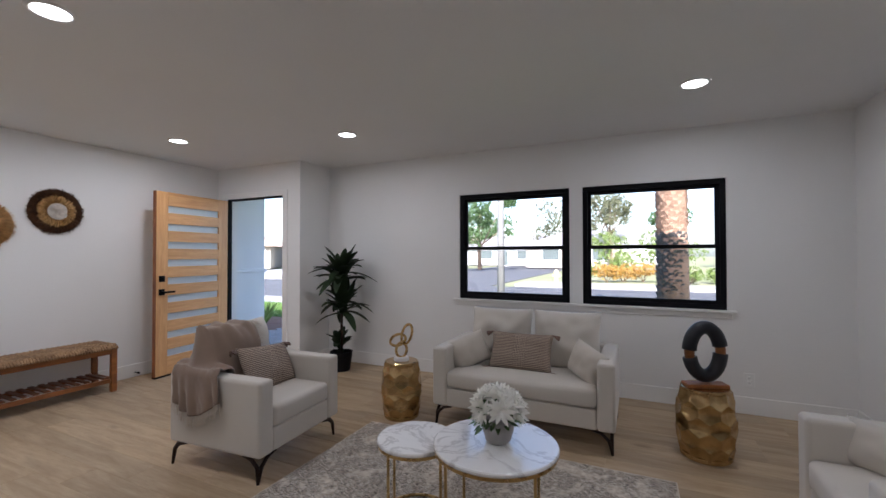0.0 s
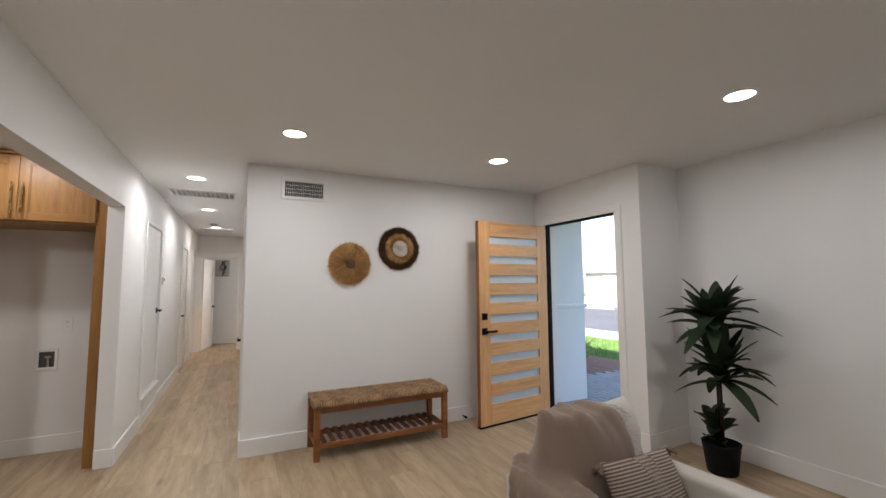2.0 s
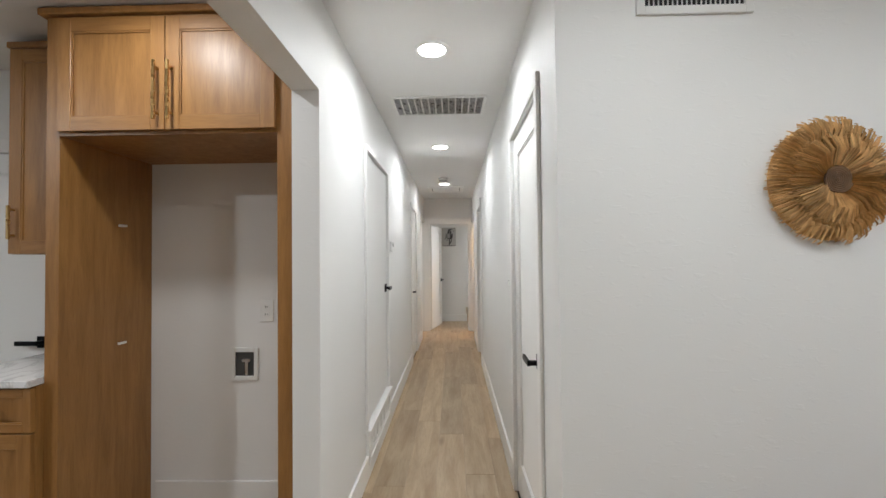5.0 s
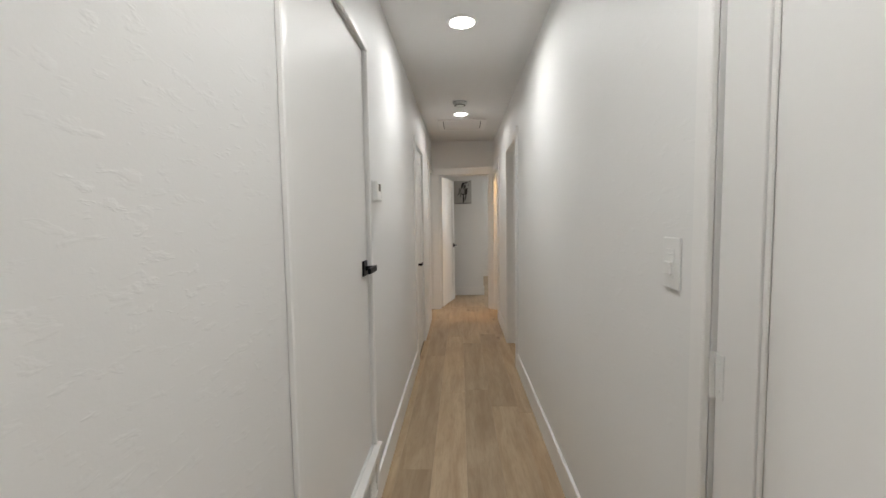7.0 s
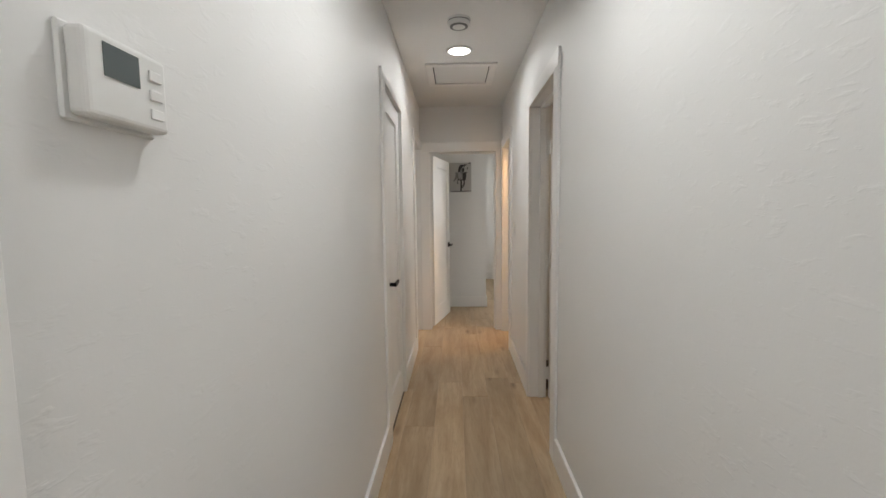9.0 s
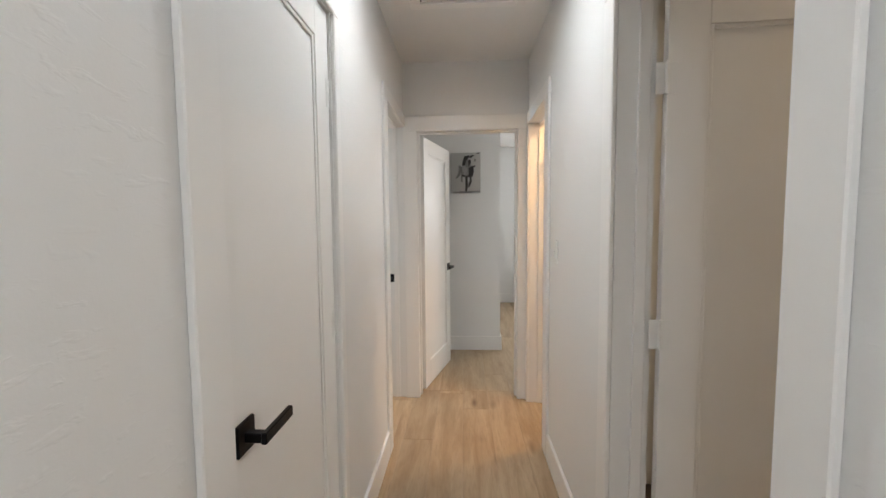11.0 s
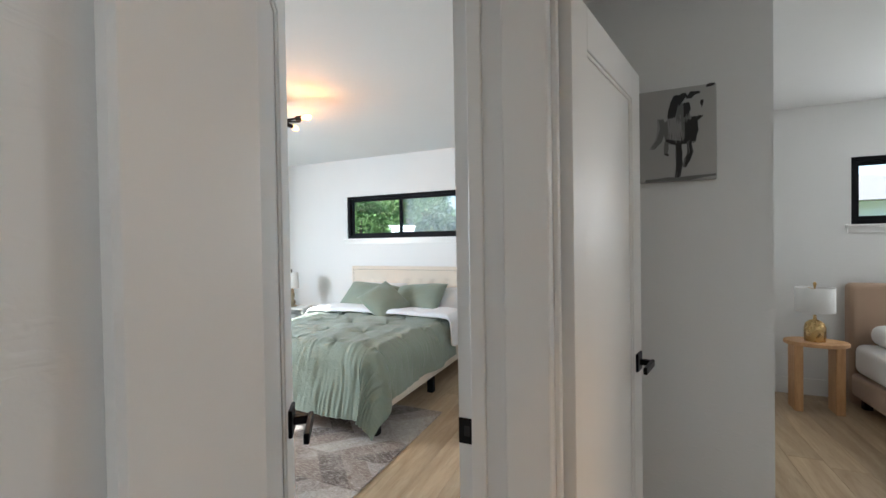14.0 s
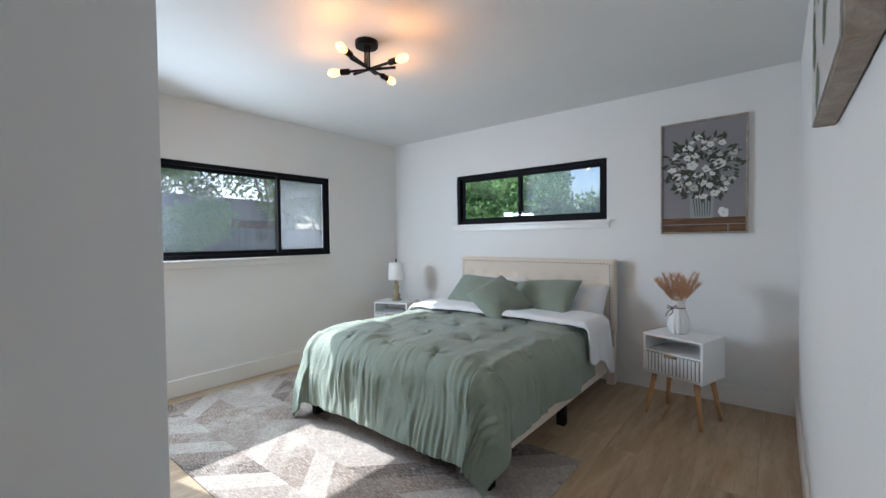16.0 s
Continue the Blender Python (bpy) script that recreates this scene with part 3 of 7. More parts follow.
# insect screens on one half of the slider windows; window_4's wide pane gets an added haze sheet
def screen_mat(name, amount):
    m = bpy.data.materials.new(name)
    m.use_nodes = True
    t_ = m.node_tree
    t_.nodes.clear()
    out = t_.nodes.new("ShaderNodeOutputMaterial")
    tr = t_.nodes.new("ShaderNodeBsdfTransparent")
    df = t_.nodes.new("ShaderNodeBsdfDiffuse")
    df.inputs["Color"].default_value = (0.72, 0.78, 0.86, 1)
    mx = t_.nodes.new("ShaderNodeMixShader")
    mx.inputs[0].default_value = amount
    for a, b in ((tr.outputs[0], mx.inputs[1]), (df.outputs[0], mx.inputs[2]), (mx.outputs[0], out.inputs["Surface"])):
        t_.links.new(a, b)
    return m


M_SCREEN, M_HAZE = screen_mat("insect_screen_haze", 0.26), screen_mat("painted_haze", 0.07)
for wname, x0, x1, hh, mesh in (("window_3", 0.80, 1.61, BW_Z[1] - BW_Z[0], M_SCREEN), ("window_4", 1.80, 2.32, LW_Z[1] - LW_Z[0], M_SCREEN), ("window_4", 0.05, 1.77, LW_Z[1] - LW_Z[0], M_HAZE)):
    part("insect_screen_haze", box(x0, x1, 0.088, 0.0885, 0.03, hh - 0.03), mesh, bpy.data.objects[wname], "grey insect screen, on the wide garden pane an added haze sheet").visible_shadow = False

# ---- recessed lights ----
M_LENS = glow("lamp_lens", (1, 0.95, 0.88, 1), 3.0)
# The last one is unseen, added to brighten the kitchen.
LIGHTS = [(-3.983, 3.116), (-2.367, 3.647), (0.404, 3.687), (-4.025, 1.475), (-2.366, 1.508), (0.404, 1.508),
          (-5.692, 0.748), (-7.597, 0.731), (-9.646, 0.725), (-4.837, -0.371), (-3.6, -2.3)]
for lx, ly in LIGHTS:
    t = thing("recessed_light", pose(lx, ly, CEIL), "round white recessed ceiling light, switched on", "ceiling light", "recessed ceiling lights")
    part("trim_ring", lathe([(0.094, 0.0), (0.092, -0.006), (0.078, -0.009), (0.072, -0.006), (0.072, 0.0)], 36, False), M_PLASTIC, t, smooth=True)
    part("lens", lathe([(0.074, -0.004), (0.0735, -0.0045)], 36), M_LENS, t, "glowing lens")
    disc_lamp(lx, ly, CEIL - 0.012, ((7.5 if ly < -1 else 1.7) if ly < 0 else 1.75 if ly > 3.5 else 2.25) if lx > -5 else 1.35 if lx < -9 else 1.85, 0.14)

# ---- living room ----
from mathutils.bvhtree import BVHTree


def superpillow(w, h, d, seg=18, pinch=0.10, seed=0, wrinkle=0.006, power=2.4):
    """A stuffed cushion lying in the xz plane, y its thickness, with pointed corners and a seam."""
    bm = bmesh.new()
    rows = {}
    for side in (1, -1):
        for i in range(seg + 1):
            for j in range(seg + 1):
                u, v = 2 * i / seg - 1, 2 * j / seg - 1
                edge = i in (0, seg) or j in (0, seg)
                if edge and side == -1:
                    rows[(side, i, j)] = rows[(1, i, j)]
                    continue
                bulge = ((1 - abs(u) ** power) * (1 - abs(v) ** power)) ** 0.5
                x = u * w / 2 * (1 - pinch * (1 - v * v) * abs(u) * 0.5)
                zz = v * h / 2 * (1 - pinch * (1 - u * u) * abs(v) * 0.5)
                n = noise.noise((u * 2.1 + seed, v * 2.1, side * 3.0 + seed))
                y = side * (d / 2 * bulge + wrinkle * n * bulge)
                rows[(side, i, j)] = bm.verts.new((x, y, zz))
        for i in range(seg):
            for j in range(seg):
                q = [rows[(side, i, j)], rows[(side, i + 1, j)], rows[(side, i + 1, j + 1)], rows[(side, i, j + 1)]]
                bm.faces.new(q if side == -1 else q[::-1])
    return bm


def soft_box(x0, x1, y0, y1, z0, z1, r=0.03, seg=4, puff=0.0):
    bm = box(x0, x1, y0, y1, z0, z1, r, seg)
    if puff:
        bmesh.ops.subdivide_edges(bm, edges=[e for e in bm.edges if e.calc_length() > 0.15], cuts=6, use_grid_fill=True)
        cx, cy, cz = (x0 + x1) / 2, (y0 + y1) / 2, (z0 + z1) / 2
        for v in bm.verts:
            u = [(v.co[k] - c) / max(1e-3, hlf) for k, c, hlf in ((0, cx, (x1 - x0) / 2), (1, cy, (y1 - y0) / 2), (2, cz, (z1 - z0) / 2))]
            for k in range(3):
                a, b = [u[q] for q in range(3) if q != k]
                v.co[k] += puff * u[k] * (1 - a * a) * (1 - b * b)
    return bm


M_CREAM = fabric("cream_upholstery", srgb(200, 193, 182), 420, 0.92, 0.35, 0.03)
M_CUSHION = fabric("cream_cushion", srgb(194, 186, 174), 420, 0.92, 0.35, 0.04)
M_THROW = fabric("taupe_throw", srgb(136, 116, 100), 260, 0.95, 0.6, 0.08)
M_TASSEL = fabric("tassel_yarn", srgb(112, 84, 70), 300, 0.95, 0.4)
M_FRINGE = fabric("cream_fringe", srgb(206, 194, 178), 300, 0.95, 0.4)
M_LEG = metal("dark_bronze", (0.05, 0.035, 0.03, 1), 0.4)


def striped_pillow_mat(name):
    """Cream woven cloth with thin brown stripes, and a band of lozenges in the middle."""
    m = Mat(name, srgb(170, 150, 134), 0.95)
    co = m.n("ShaderNodeTexCoord").outputs["Object"]
    sep = m.n("ShaderNodeSeparateXYZ")
    m.link(co, sep.inputs[0])

    def math_node(op, a, b=0.0):
        q = m.n("ShaderNodeMath")
        q.operation = op
        for k, v in enumerate((a, b)):
            if isinstance(v, (int, float)):
                q.inputs[k].default_value = v
            else:
                m.link(v, q.inputs[k])
        return q.outputs[0]

    x, z = sep.outputs["X"], sep.outputs["Z"]
    stripe = math_node("GREATER_THAN", math_node("SINE", math_node("MULTIPLY", z, 520.0)), -0.1)
    d1 = math_node("SINE", math_node("MULTIPLY", math_node("ADD", x, z), 240.0))
    d2 = math_node("SINE", math_node("MULTIPLY", math_node("SUBTRACT", x, z), 240.0))
    loz = math_node("GREATER_THAN", math_node("MULTIPLY", d1, d2), 0.0)
    band = math_node("LESS_THAN", math_node("ABSOLUTE", x), 0.05)
    base, dark = srgb(176, 160, 144), srgb(104, 87, 76)
    a = m.mix(base, dark, stripe)
    b = m.mix(base, dark, loz)
    m.color(m.mix(a, b, band))
    m.bump(m.mix(stripe, m.noise(co, 300, 3), 0.4), 0.5, 0.002)
    return m.m


M_STRIPE = striped_pillow_mat("striped_weave")


def splayed_legs(t, spots, top, reach=0.05):
    """Dark metal feet: a bracket along two sides of the corner, running down into a slim splayed foot."""
    for x, y in spots:
        sx, sy = (1 if x > 0 else -1), (1 if y > 0 else -1)
        bm = bmesh.new()
        tip = Vector((x + sx * reach, y + sy * reach * 0.8, 0.0))
        for d in (Vector((-sx, 0, 0)), Vector((0, -sy, 0))):
            corner = Vector((x + sx * 0.045, y + sy * 0.045, top - 0.002))
            add_tube(bm, [corner + d * 0.13, corner + d * 0.06 - Vector((0, 0, 0.016)), corner + d * 0.016 - Vector((0, 0, 0.055)), tip], [0.007, 0.011, 0.012, 0.008], 8)
        part("leg", bm, M_LEG, t, "dark bronze tapered leg")


def seat_unit(name, w, d, m, label, backs, arm=0.115, arm_h=0.575, seat_h=0.42, leg_h=0.15, back_h=0.60, cush_top=0.80, group=""):
    """A square-armed seat; local -y is its front, x its width."""
    t = thing(name, m, label, "sofa" if w > 1 else "armchair", group)
    part("base", soft_box(-w / 2 + arm, w / 2 - arm, -d / 2 + 0.01, d / 2 - 0.06, leg_h, seat_h - 0.13, 0.015, 3), M_CREAM, t)
    part("seat_cushion", soft_box(-w / 2 + arm + 0.004, w / 2 - arm - 0.004, -d / 2, d / 2 - 0.16, seat_h - 0.128, seat_h, 0.03, 4, 0.012), M_CREAM, t, smooth=True)
    for s in (-1, 1):
        x0, x1 = sorted((s * (w / 2), s * (w / 2 - arm)))
        part("arm", soft_box(x0, x1, -d / 2, d / 2 - 0.02, leg_h, arm_h, 0.022, 4), M_CREAM, t)
    part("backrest", soft_box(-w / 2 + arm * 0.5, w / 2 - arm * 0.5, d / 2 - 0.13, d / 2, leg_h, back_h, 0.03, 4), M_CREAM, t)
    cw = (w - 2 * arm) / backs
    for k in range(backs):
        bm = superpillow(cw - 0.01, cush_top - seat_h + 0.05, 0.25, 26, 0.10, k + 5, 0.034, 3.0)
        c = part("back_cushion", bm, M_CREAM, t, smooth=True)
        c.matrix_basis = pose(-w / 2 + arm + cw * (k + 0.5), d / 2 - 0.20, (seat_h + cush_top) / 2 - 0.005, -13)
    splayed_legs(t, [(sx * (w / 2 - 0.07), sy * (d / 2 - 0.07)) for sx in (-1, 1) for sy in (-1, 1)], leg_h)
    return t


# loveseat under the windows, facing away from the street
SOFA = pose(-0.745, 3.87, 0)
seat_unit("loveseat", 1.33, 0.76, SOFA, "cream upholstered loveseat with square arms under the windows", 2, arm_h=0.60, back_h=0.60, cush_top=0.845)
CHAIR = pose(-2.31, 2.625, 0, 0, 0, 94)
seat_unit("armchair", 0.76, 0.76, CHAIR, "cream upholstered armchair with square arms and a draped throw", 1, arm_h=0.59, cush_top=0.84, group="cream armchairs")
CHAIR2 = pose(1.11, 2.67, 0, 0, 0, -90)
seat_unit("armchair", 0.76, 0.76, CHAIR2, "cream upholstered armchair with square arms near the wall", 1, arm_h=0.59, cush_top=0.84, group="cream armchairs")


def tassel(parent, x, z, s=1.0):
    bm = bmesh.new()
    for k in range(14):
        a = 2 * math.pi * k / 14
        add_tube(bm, [(x, 0, z), (x + s * 0.045 + 0.012 * math.cos(a), 0.018 * math.sin(a), z - 0.02 + 0.014 * math.cos(a * 2))], [0.004, 0.005], 5)
    part("tassel", bm, M_TASSEL, parent, "brown yarn tassel")


def cushion(name, m, w, h, d, mat, label, tassels=False, seed=0, pinch=0.12):
    t = thing(name, m, label, "pillow")
    part("cover", superpillow(w, h, d, 20, pinch, seed, 0.010), mat, t, smooth=True)
    if tassels:
        for sx in (-1, 1):
            for sz in (-1, 1):
                tassel(t, sx * w / 2 * 0.97, sz * h / 2 * 0.95, sx)
    return t


cushion("lumbar_pillow", SOFA @ pose(-0.04, -0.065, 0.56, -24, 0, 0), 0.50, 0.30, 0.12, M_STRIPE, "striped brown and cream lumbar pillow with tassels", True, 2)
cushion("small_pillow", SOFA @ pose(-0.455, -0.12, 0.535, -12, -20, 38), 0.32, 0.25, 0.15, M_CUSHION, "plain cream small pillow leaning on the sofa arm", False, 3, 0.05)
cushion("small_pillow", SOFA @ pose(0.47, -0.14, 0.535, -12, 16, -42), 0.32, 0.25, 0.15, M_CUSHION, "plain cream small pillow leaning on the sofa arm", False, 4, 0.05)
cushion("lumbar_pillow", CHAIR @ pose(0.04, -0.04, 0.555, -26, 6, 6), 0.50, 0.31, 0.12, M_STRIPE, "striped brown and cream pillow with tassels on the armchair", True, 6)
cushion("small_pillow", CHAIR2 @ pose(-0.16, -0.10, 0.51, -16, 0, 36), 0.44, 0.20, 0.13, M_CUSHION, "plain cream pillow leaning in the armchair", False, 7, 0.05)


def throw_blanket():
    """A throw laid over the arm and the back cushion of the armchair, hanging down outside the arm."""
    t = thing("throw_blanket", CHAIR, "taupe woven throw with cream fringe draped over the armchair", "blanket")
    solid = superpillow(0.52, 0.45, 0.25, 22, 0.06, 5, 0.016, 3.6)
    bmesh.ops.transform(solid, matrix=pose(0, 0.18, 0.615, -13), verts=solid.verts)
    add_box(solid, -0.38, -0.265, -0.38, 0.36, 0.15, 0.60, 0.02)
    add_box(solid, -0.32, 0.32, 0.25, 0.38, 0.15, 0.60, 0.02)
    add_box(solid, -0.27, 0.27, -0.38, 0.22, 0.15, 0.42)
    tree_ = BVHTree.FromBMesh(solid)
    solid.free()
    nu, nv, nh = 36, 40, 16

    def spot(i, j):
        f, v = i / nu, j / nv
        x = -0.385 + f * (0.41 + 0.04 * math.sin(5 * v))
        front = -0.07 + 0.06 * min(1.0, f * 1.6) + 0.02 * math.sin(9 * f)
        return x, front + (0.30 + 0.13 * min(1.0, f * 2.5) + 0.02 * math.sin(7 * f) - front) * v

    raw = []
    for i in range(nu + 1):
        line = []
        for j in range(nv + 1):
            x, y = spot(i, j)
            best = 0.42
            for dx, dy in ((0, 0), (0.03, 0), (-0.02, 0), (0, 0.03), (0, -0.03)):
                p = tree_.ray_cast(Vector((max(-0.375, x + dx), y + dy, 2.0)), Vector((0, 0, -1)))[0]
                if p:
                    best = max(best, p.z)
            line.append(best + 0.012)
        raw.append(line)
    z = [line[:] for line in raw]
    for _ in range(6):
        z = [[max(raw[i][j], sum(z[min(nu, max(0, i + a))][min(nv, max(0, j + b))] for a in (-1, 0, 1) for b in (-1, 0, 1)) / 9) for j in range(nv + 1)] for i in range(nu + 1)]
    bm = bmesh.new()
    grid = []
    for k in range(nh):
        q = k / nh
        line = []
        for j in range(nv + 1):
            x, y = spot(0, j)
            low = 0.41 + 0.06 * math.sin(4.0 * j / nv + 2.4)
            rip = 0.012 * (1 + math.sin(j * 0.62 + 1.5 * math.sin(j * 0.2))) * (1 - q) + 0.008 * abs(noise.noise((q * 4, j * 0.2, 3.0)))
            line.append(bm.verts.new((-0.396 - rip, y - 0.03 * (1 - q), low + (z[0][j] - low) * q)))
        grid.append(line)
    for i in range(nu + 1):
        line = []
        for j in range(nv + 1):
            x, y = spot(i, j)
            fold = 0.020 * max(0.0, math.sin(i * 0.55 + 2.2 * math.sin(j * 0.13) + 0.10 * j)) + 0.010 * abs(noise.noise((i * 0.3, j * 0.3, 1.0)))
            line.append(bm.verts.new((x, y, z[i][j] + fold)))
        grid.append(line)
    for a, b in zip(grid, grid[1:]):
        for j in range(nv):
            bm.faces.new((a[j], b[j], b[j + 1], a[j + 1]))
    r = random.Random(3)
    ends = [[v.co.copy() for v in grid[0]], [v.co.copy() for v in grid[-1]]]
    g = part("cloth", bm, M_THROW, t, smooth=True)
    sd = g.modifiers.new("thickness", "SOLIDIFY")
    sd.thickness, sd.offset = 0.007, 1
    for side, line in ((-1, ends[0]), (1, ends[1])):
        bm = bmesh.new()
        for p in line[::1]:
            for q in range(2):
                o = p + Vector((0, r.uniform(-0.006, 0.006), 0))
                if side < 0:
                    pts = [o, o + Vector((-0.004, r.uniform(-0.01, 0.01), -0.03)), o + Vector((-0.002, r.uniform(-0.015, 0.015), -r.uniform(0.05, 0.075)))]
                else:
                    pts = [o + Vector((-0.01, 0, 0.008)), o + Vector((0.02, r.uniform(-0.01, 0.01), 0.010)), o + Vector((r.uniform(0.04, 0.055), r.uniform(-0.015, 0.015), 0.002))]
                add_tube(bm, pts, [0.003, 0.003, 0.002], 5)
        part("fringe", bm, M_FRINGE, t, "cream knotted fringe")


throw_blanket()


# drum stools of hammered brass with hexagon facets
def drum_stool(m, r, h, label):
    t = thing("drum_stool", m, label, "stool", "brass drum stools")
    def rad(z):
        q = (z - h / 2) / (h / 2)
        return r * (1.0 - 0.17 * q * q)

    # a honeycomb of shallow dishes pressed into the drum
    n, rows = 9, 5
    step = h / rows
    bm = bmesh.new()
    nt, nz = 162, 75
    ring = []
    for j in range(nz + 1):
        z = 0.012 + (h - 0.024) * j / nz
        line = []
        for i in range(nt):
            a = 2 * math.pi * i / nt
            best = 9.0
            for k in range(-1, rows + 1):
                dz = z - step * (k + 0.5)
                if abs(dz) > 1.2 * step:
                    continue
                u = a * n / (2 * math.pi) - (0.5 if k % 2 else 0.0)
                da = (u - round(u)) * 2 * math.pi * r / n
                best = min(best, math.hypot(da, dz * 1.12))
            dish = 0.017 * max(0.0, 1 - (best / 0.066) ** 2)
            q = rad(z) - dish
            line.append(bm.verts.new((q * math.cos(a), q * math.sin(a), z)))
        ring.append(line)
    for j in range(nz):
        for i in range(nt):
            bm.faces.new((ring[j][i], ring[j][(i + 1) % nt], ring[j + 1][(i + 1) % nt], ring[j + 1][i]))
    part("body", bm, M_HAMMER, t, "faceted hammered brass body", True)
    part("top", lathe([(rad(h) * 0.97, h - 0.022), (rad(h) - 0.002, h - 0.016), (rad(h) - 0.003, h - 0.004), (rad(h) - 0.010, h)], 40), M_HAMMER, t, smooth=False)
    part("base_ring", lathe([(rad(0) - 0.004, 0.0), (rad(0) + 0.003, 0.008), (rad(0), 0.028), (rad(0) * 0.95, 0.03)], 40), M_HAMMER, t)
    return t


m = Mat("hammered_brass", (0.56, 0.38, 0.17, 1), 0.3, 1.0)
co = m.place()
m.color(m.mix((0.60, 0.42, 0.20, 1), (0.36, 0.22, 0.09, 1), m.ramp(m.noise(co, 14, 4), (0.4, 0.0), (0.75, 1.0))))
m.rough(m.noise(co, 40, 3), 0.14, 0.28)
m.bump(m.noise(co, 25, 2), 0.12, 0.002)
M_HAMMER = m.m
drum_stool(pose(-1.715, 3.53, 0), 0.168, 0.455, "hammered brass drum stool holding a gold knot sculpture")
drum_stool(pose(0.455, 3.78, 0, 0, 0, 11), 0.178, 0.455, "hammered brass drum stool holding a black ring sculpture")

# gold interlocked rings on a white marble foot
M_MARBLE_S = paint("white_stone", (0.78, 0.77, 0.75, 1), 0.3, 0)
t = thing("knot_sculpture", pose(-1.715, 3.53, 0.455, 0, 0, 20), "gold interlocked ring sculpture on a white stone foot", "sculpture")
part("foot", lathe([(0.062, 0.0), (0.064, 0.004), (0.060, 0.024), (0.050, 0.028)], 32), M_MARBLE_S, t)


def ring_pts(c, ax, r1, r2, n=28):
    mm = Euler([radians(a) for a in ax]).to_matrix()
    return [Vector(c) + mm @ Vector((r1 * math.cos(2 * math.pi * k / n), 0, r2 * math.sin(2 * math.pi * k / n))) for k in range(n)]


for c, ax, a, b in (((0.0, 0.0, 0.085), (0, 0, 25), 0.045, 0.060), ((-0.03, 0.0, 0.165), (20, 62, 10), 0.045, 0.072), ((0.045, 0.0, 0.215), (0, 24, -30), 0.048, 0.088)):
    bm = bmesh.new()
    add_tube(bm, ring_pts(c, ax, a, b), 0.011, 10, closed=True)
    part("ring", bm, M_BRASS, t, smooth=True)

# black ring with two brown joints on a wooden block
t = thing("ring_sculpture", pose(0.455, 3.77, 0.455, 0, 0, 20), "black oval ring sculpture with brown joints on a wooden block", "sculpture")
part("block", box(-0.13, 0.13, -0.05, 0.05, 0.0, 0.024, 0.004), M_BENCH, t, "brown wooden block")
M_EBONY = paint("black_lacquer", (0.008, 0.009, 0.014, 1), 0.35, 0.1, 60)
for nm, a0, a1, mt in (("arc", 14, 176, M_EBONY), ("arc", 194, 356, M_EBONY), ("joint", 174, 196, M_BENCH), ("joint", -6, 16, M_BENCH)):
    bm = bmesh.new()
    pts = []
    n = 20
    for k in range(n + 1):
        a = radians(a0 + (a1 - a0) * k / n)
        pts.append(((0.098 + 0.0) * math.cos(a), 0, 0.230 + 0.158 * math.sin(a)))
    add_tube(bm, pts, [0.044 if nm == "arc" else 0.030] * (n + 1), 16)
    part(nm, bm, mt, t, "brown wooden joint" if nm == "joint" else "", smooth=True)

# nesting coffee tables
m = Mat("white_marble", (0.82, 0.81, 0.80, 1), 0.12)
co = m.place()
warp = m.noise(co, 3.0, 6, 0.6, 1.6)
vein = m.ramp(warp, (0.46, 0.0), (0.5, 1.0), (0.54, 0.0))
soft = m.ramp(m.noise(co, 2.0, 4, 0.6, 0.8), (0.45, 0.0), (0.8, 1.0))
c1 = m.mix((0.83, 0.82, 0.81, 1), (0.42, 0.40, 0.40, 1), m.mix(0.0, vein, 0.55))
m.color(m.mix(c1, (0.55, 0.54, 0.54, 1), m.mix(0.0, soft, 0.45)))
M_MARBLE = m.m


def round_table(x, y, r, h, label, turn):
    t = thing("coffee_table", pose(x, y, 0.01, 0, 0, turn), label, "coffee table", "nesting coffee tables")
    part("tabletop", lathe([(r - 0.006, h - 0.020), (r, h - 0.014), (r, h - 0.005), (r - 0.005, h)], 64), M_MARBLE, t, "white veined marble top")
    part("top_rim", lathe([(r - 0.012, h - 0.034), (r - 0.004, h - 0.034), (r - 0.004, h - 0.020), (r - 0.012, h - 0.020), (r - 0.012, h - 0.034)], 64, False), M_BRASS, t, "brass rim")
    bm = bmesh.new()
    add_tube(bm, [((r - 0.02) * math.cos(2 * math.pi * k / 48), (r - 0.02) * math.sin(2 * math.pi * k / 48), 0.0075) for k in range(48)], 0.0075, 8, closed=True)
    part("floor_ring", bm, M_BRASS, t, "brass floor ring", True)
    for k in range(4):
        a = math.pi / 4 + k * math.pi / 2
        bm = bmesh.new()
        cx, cy = (r - 0.02) * math.cos(a), (r - 0.02) * math.sin(a)
        add_box(bm, cx - 0.0065, cx + 0.0065, cy - 0.0065, cy + 0.0065, 0.009, h - 0.034, 0.002)
        part("leg", bm, M_BRASS, t, "brass leg")
    return t


round_table(-0.545, 2.40, 0.285, 0.455, "round white marble coffee table with a brass frame", 10)
round_table(-0.965, 2.41, 0.195, 0.40, "small round white marble side table with a brass frame", 25)

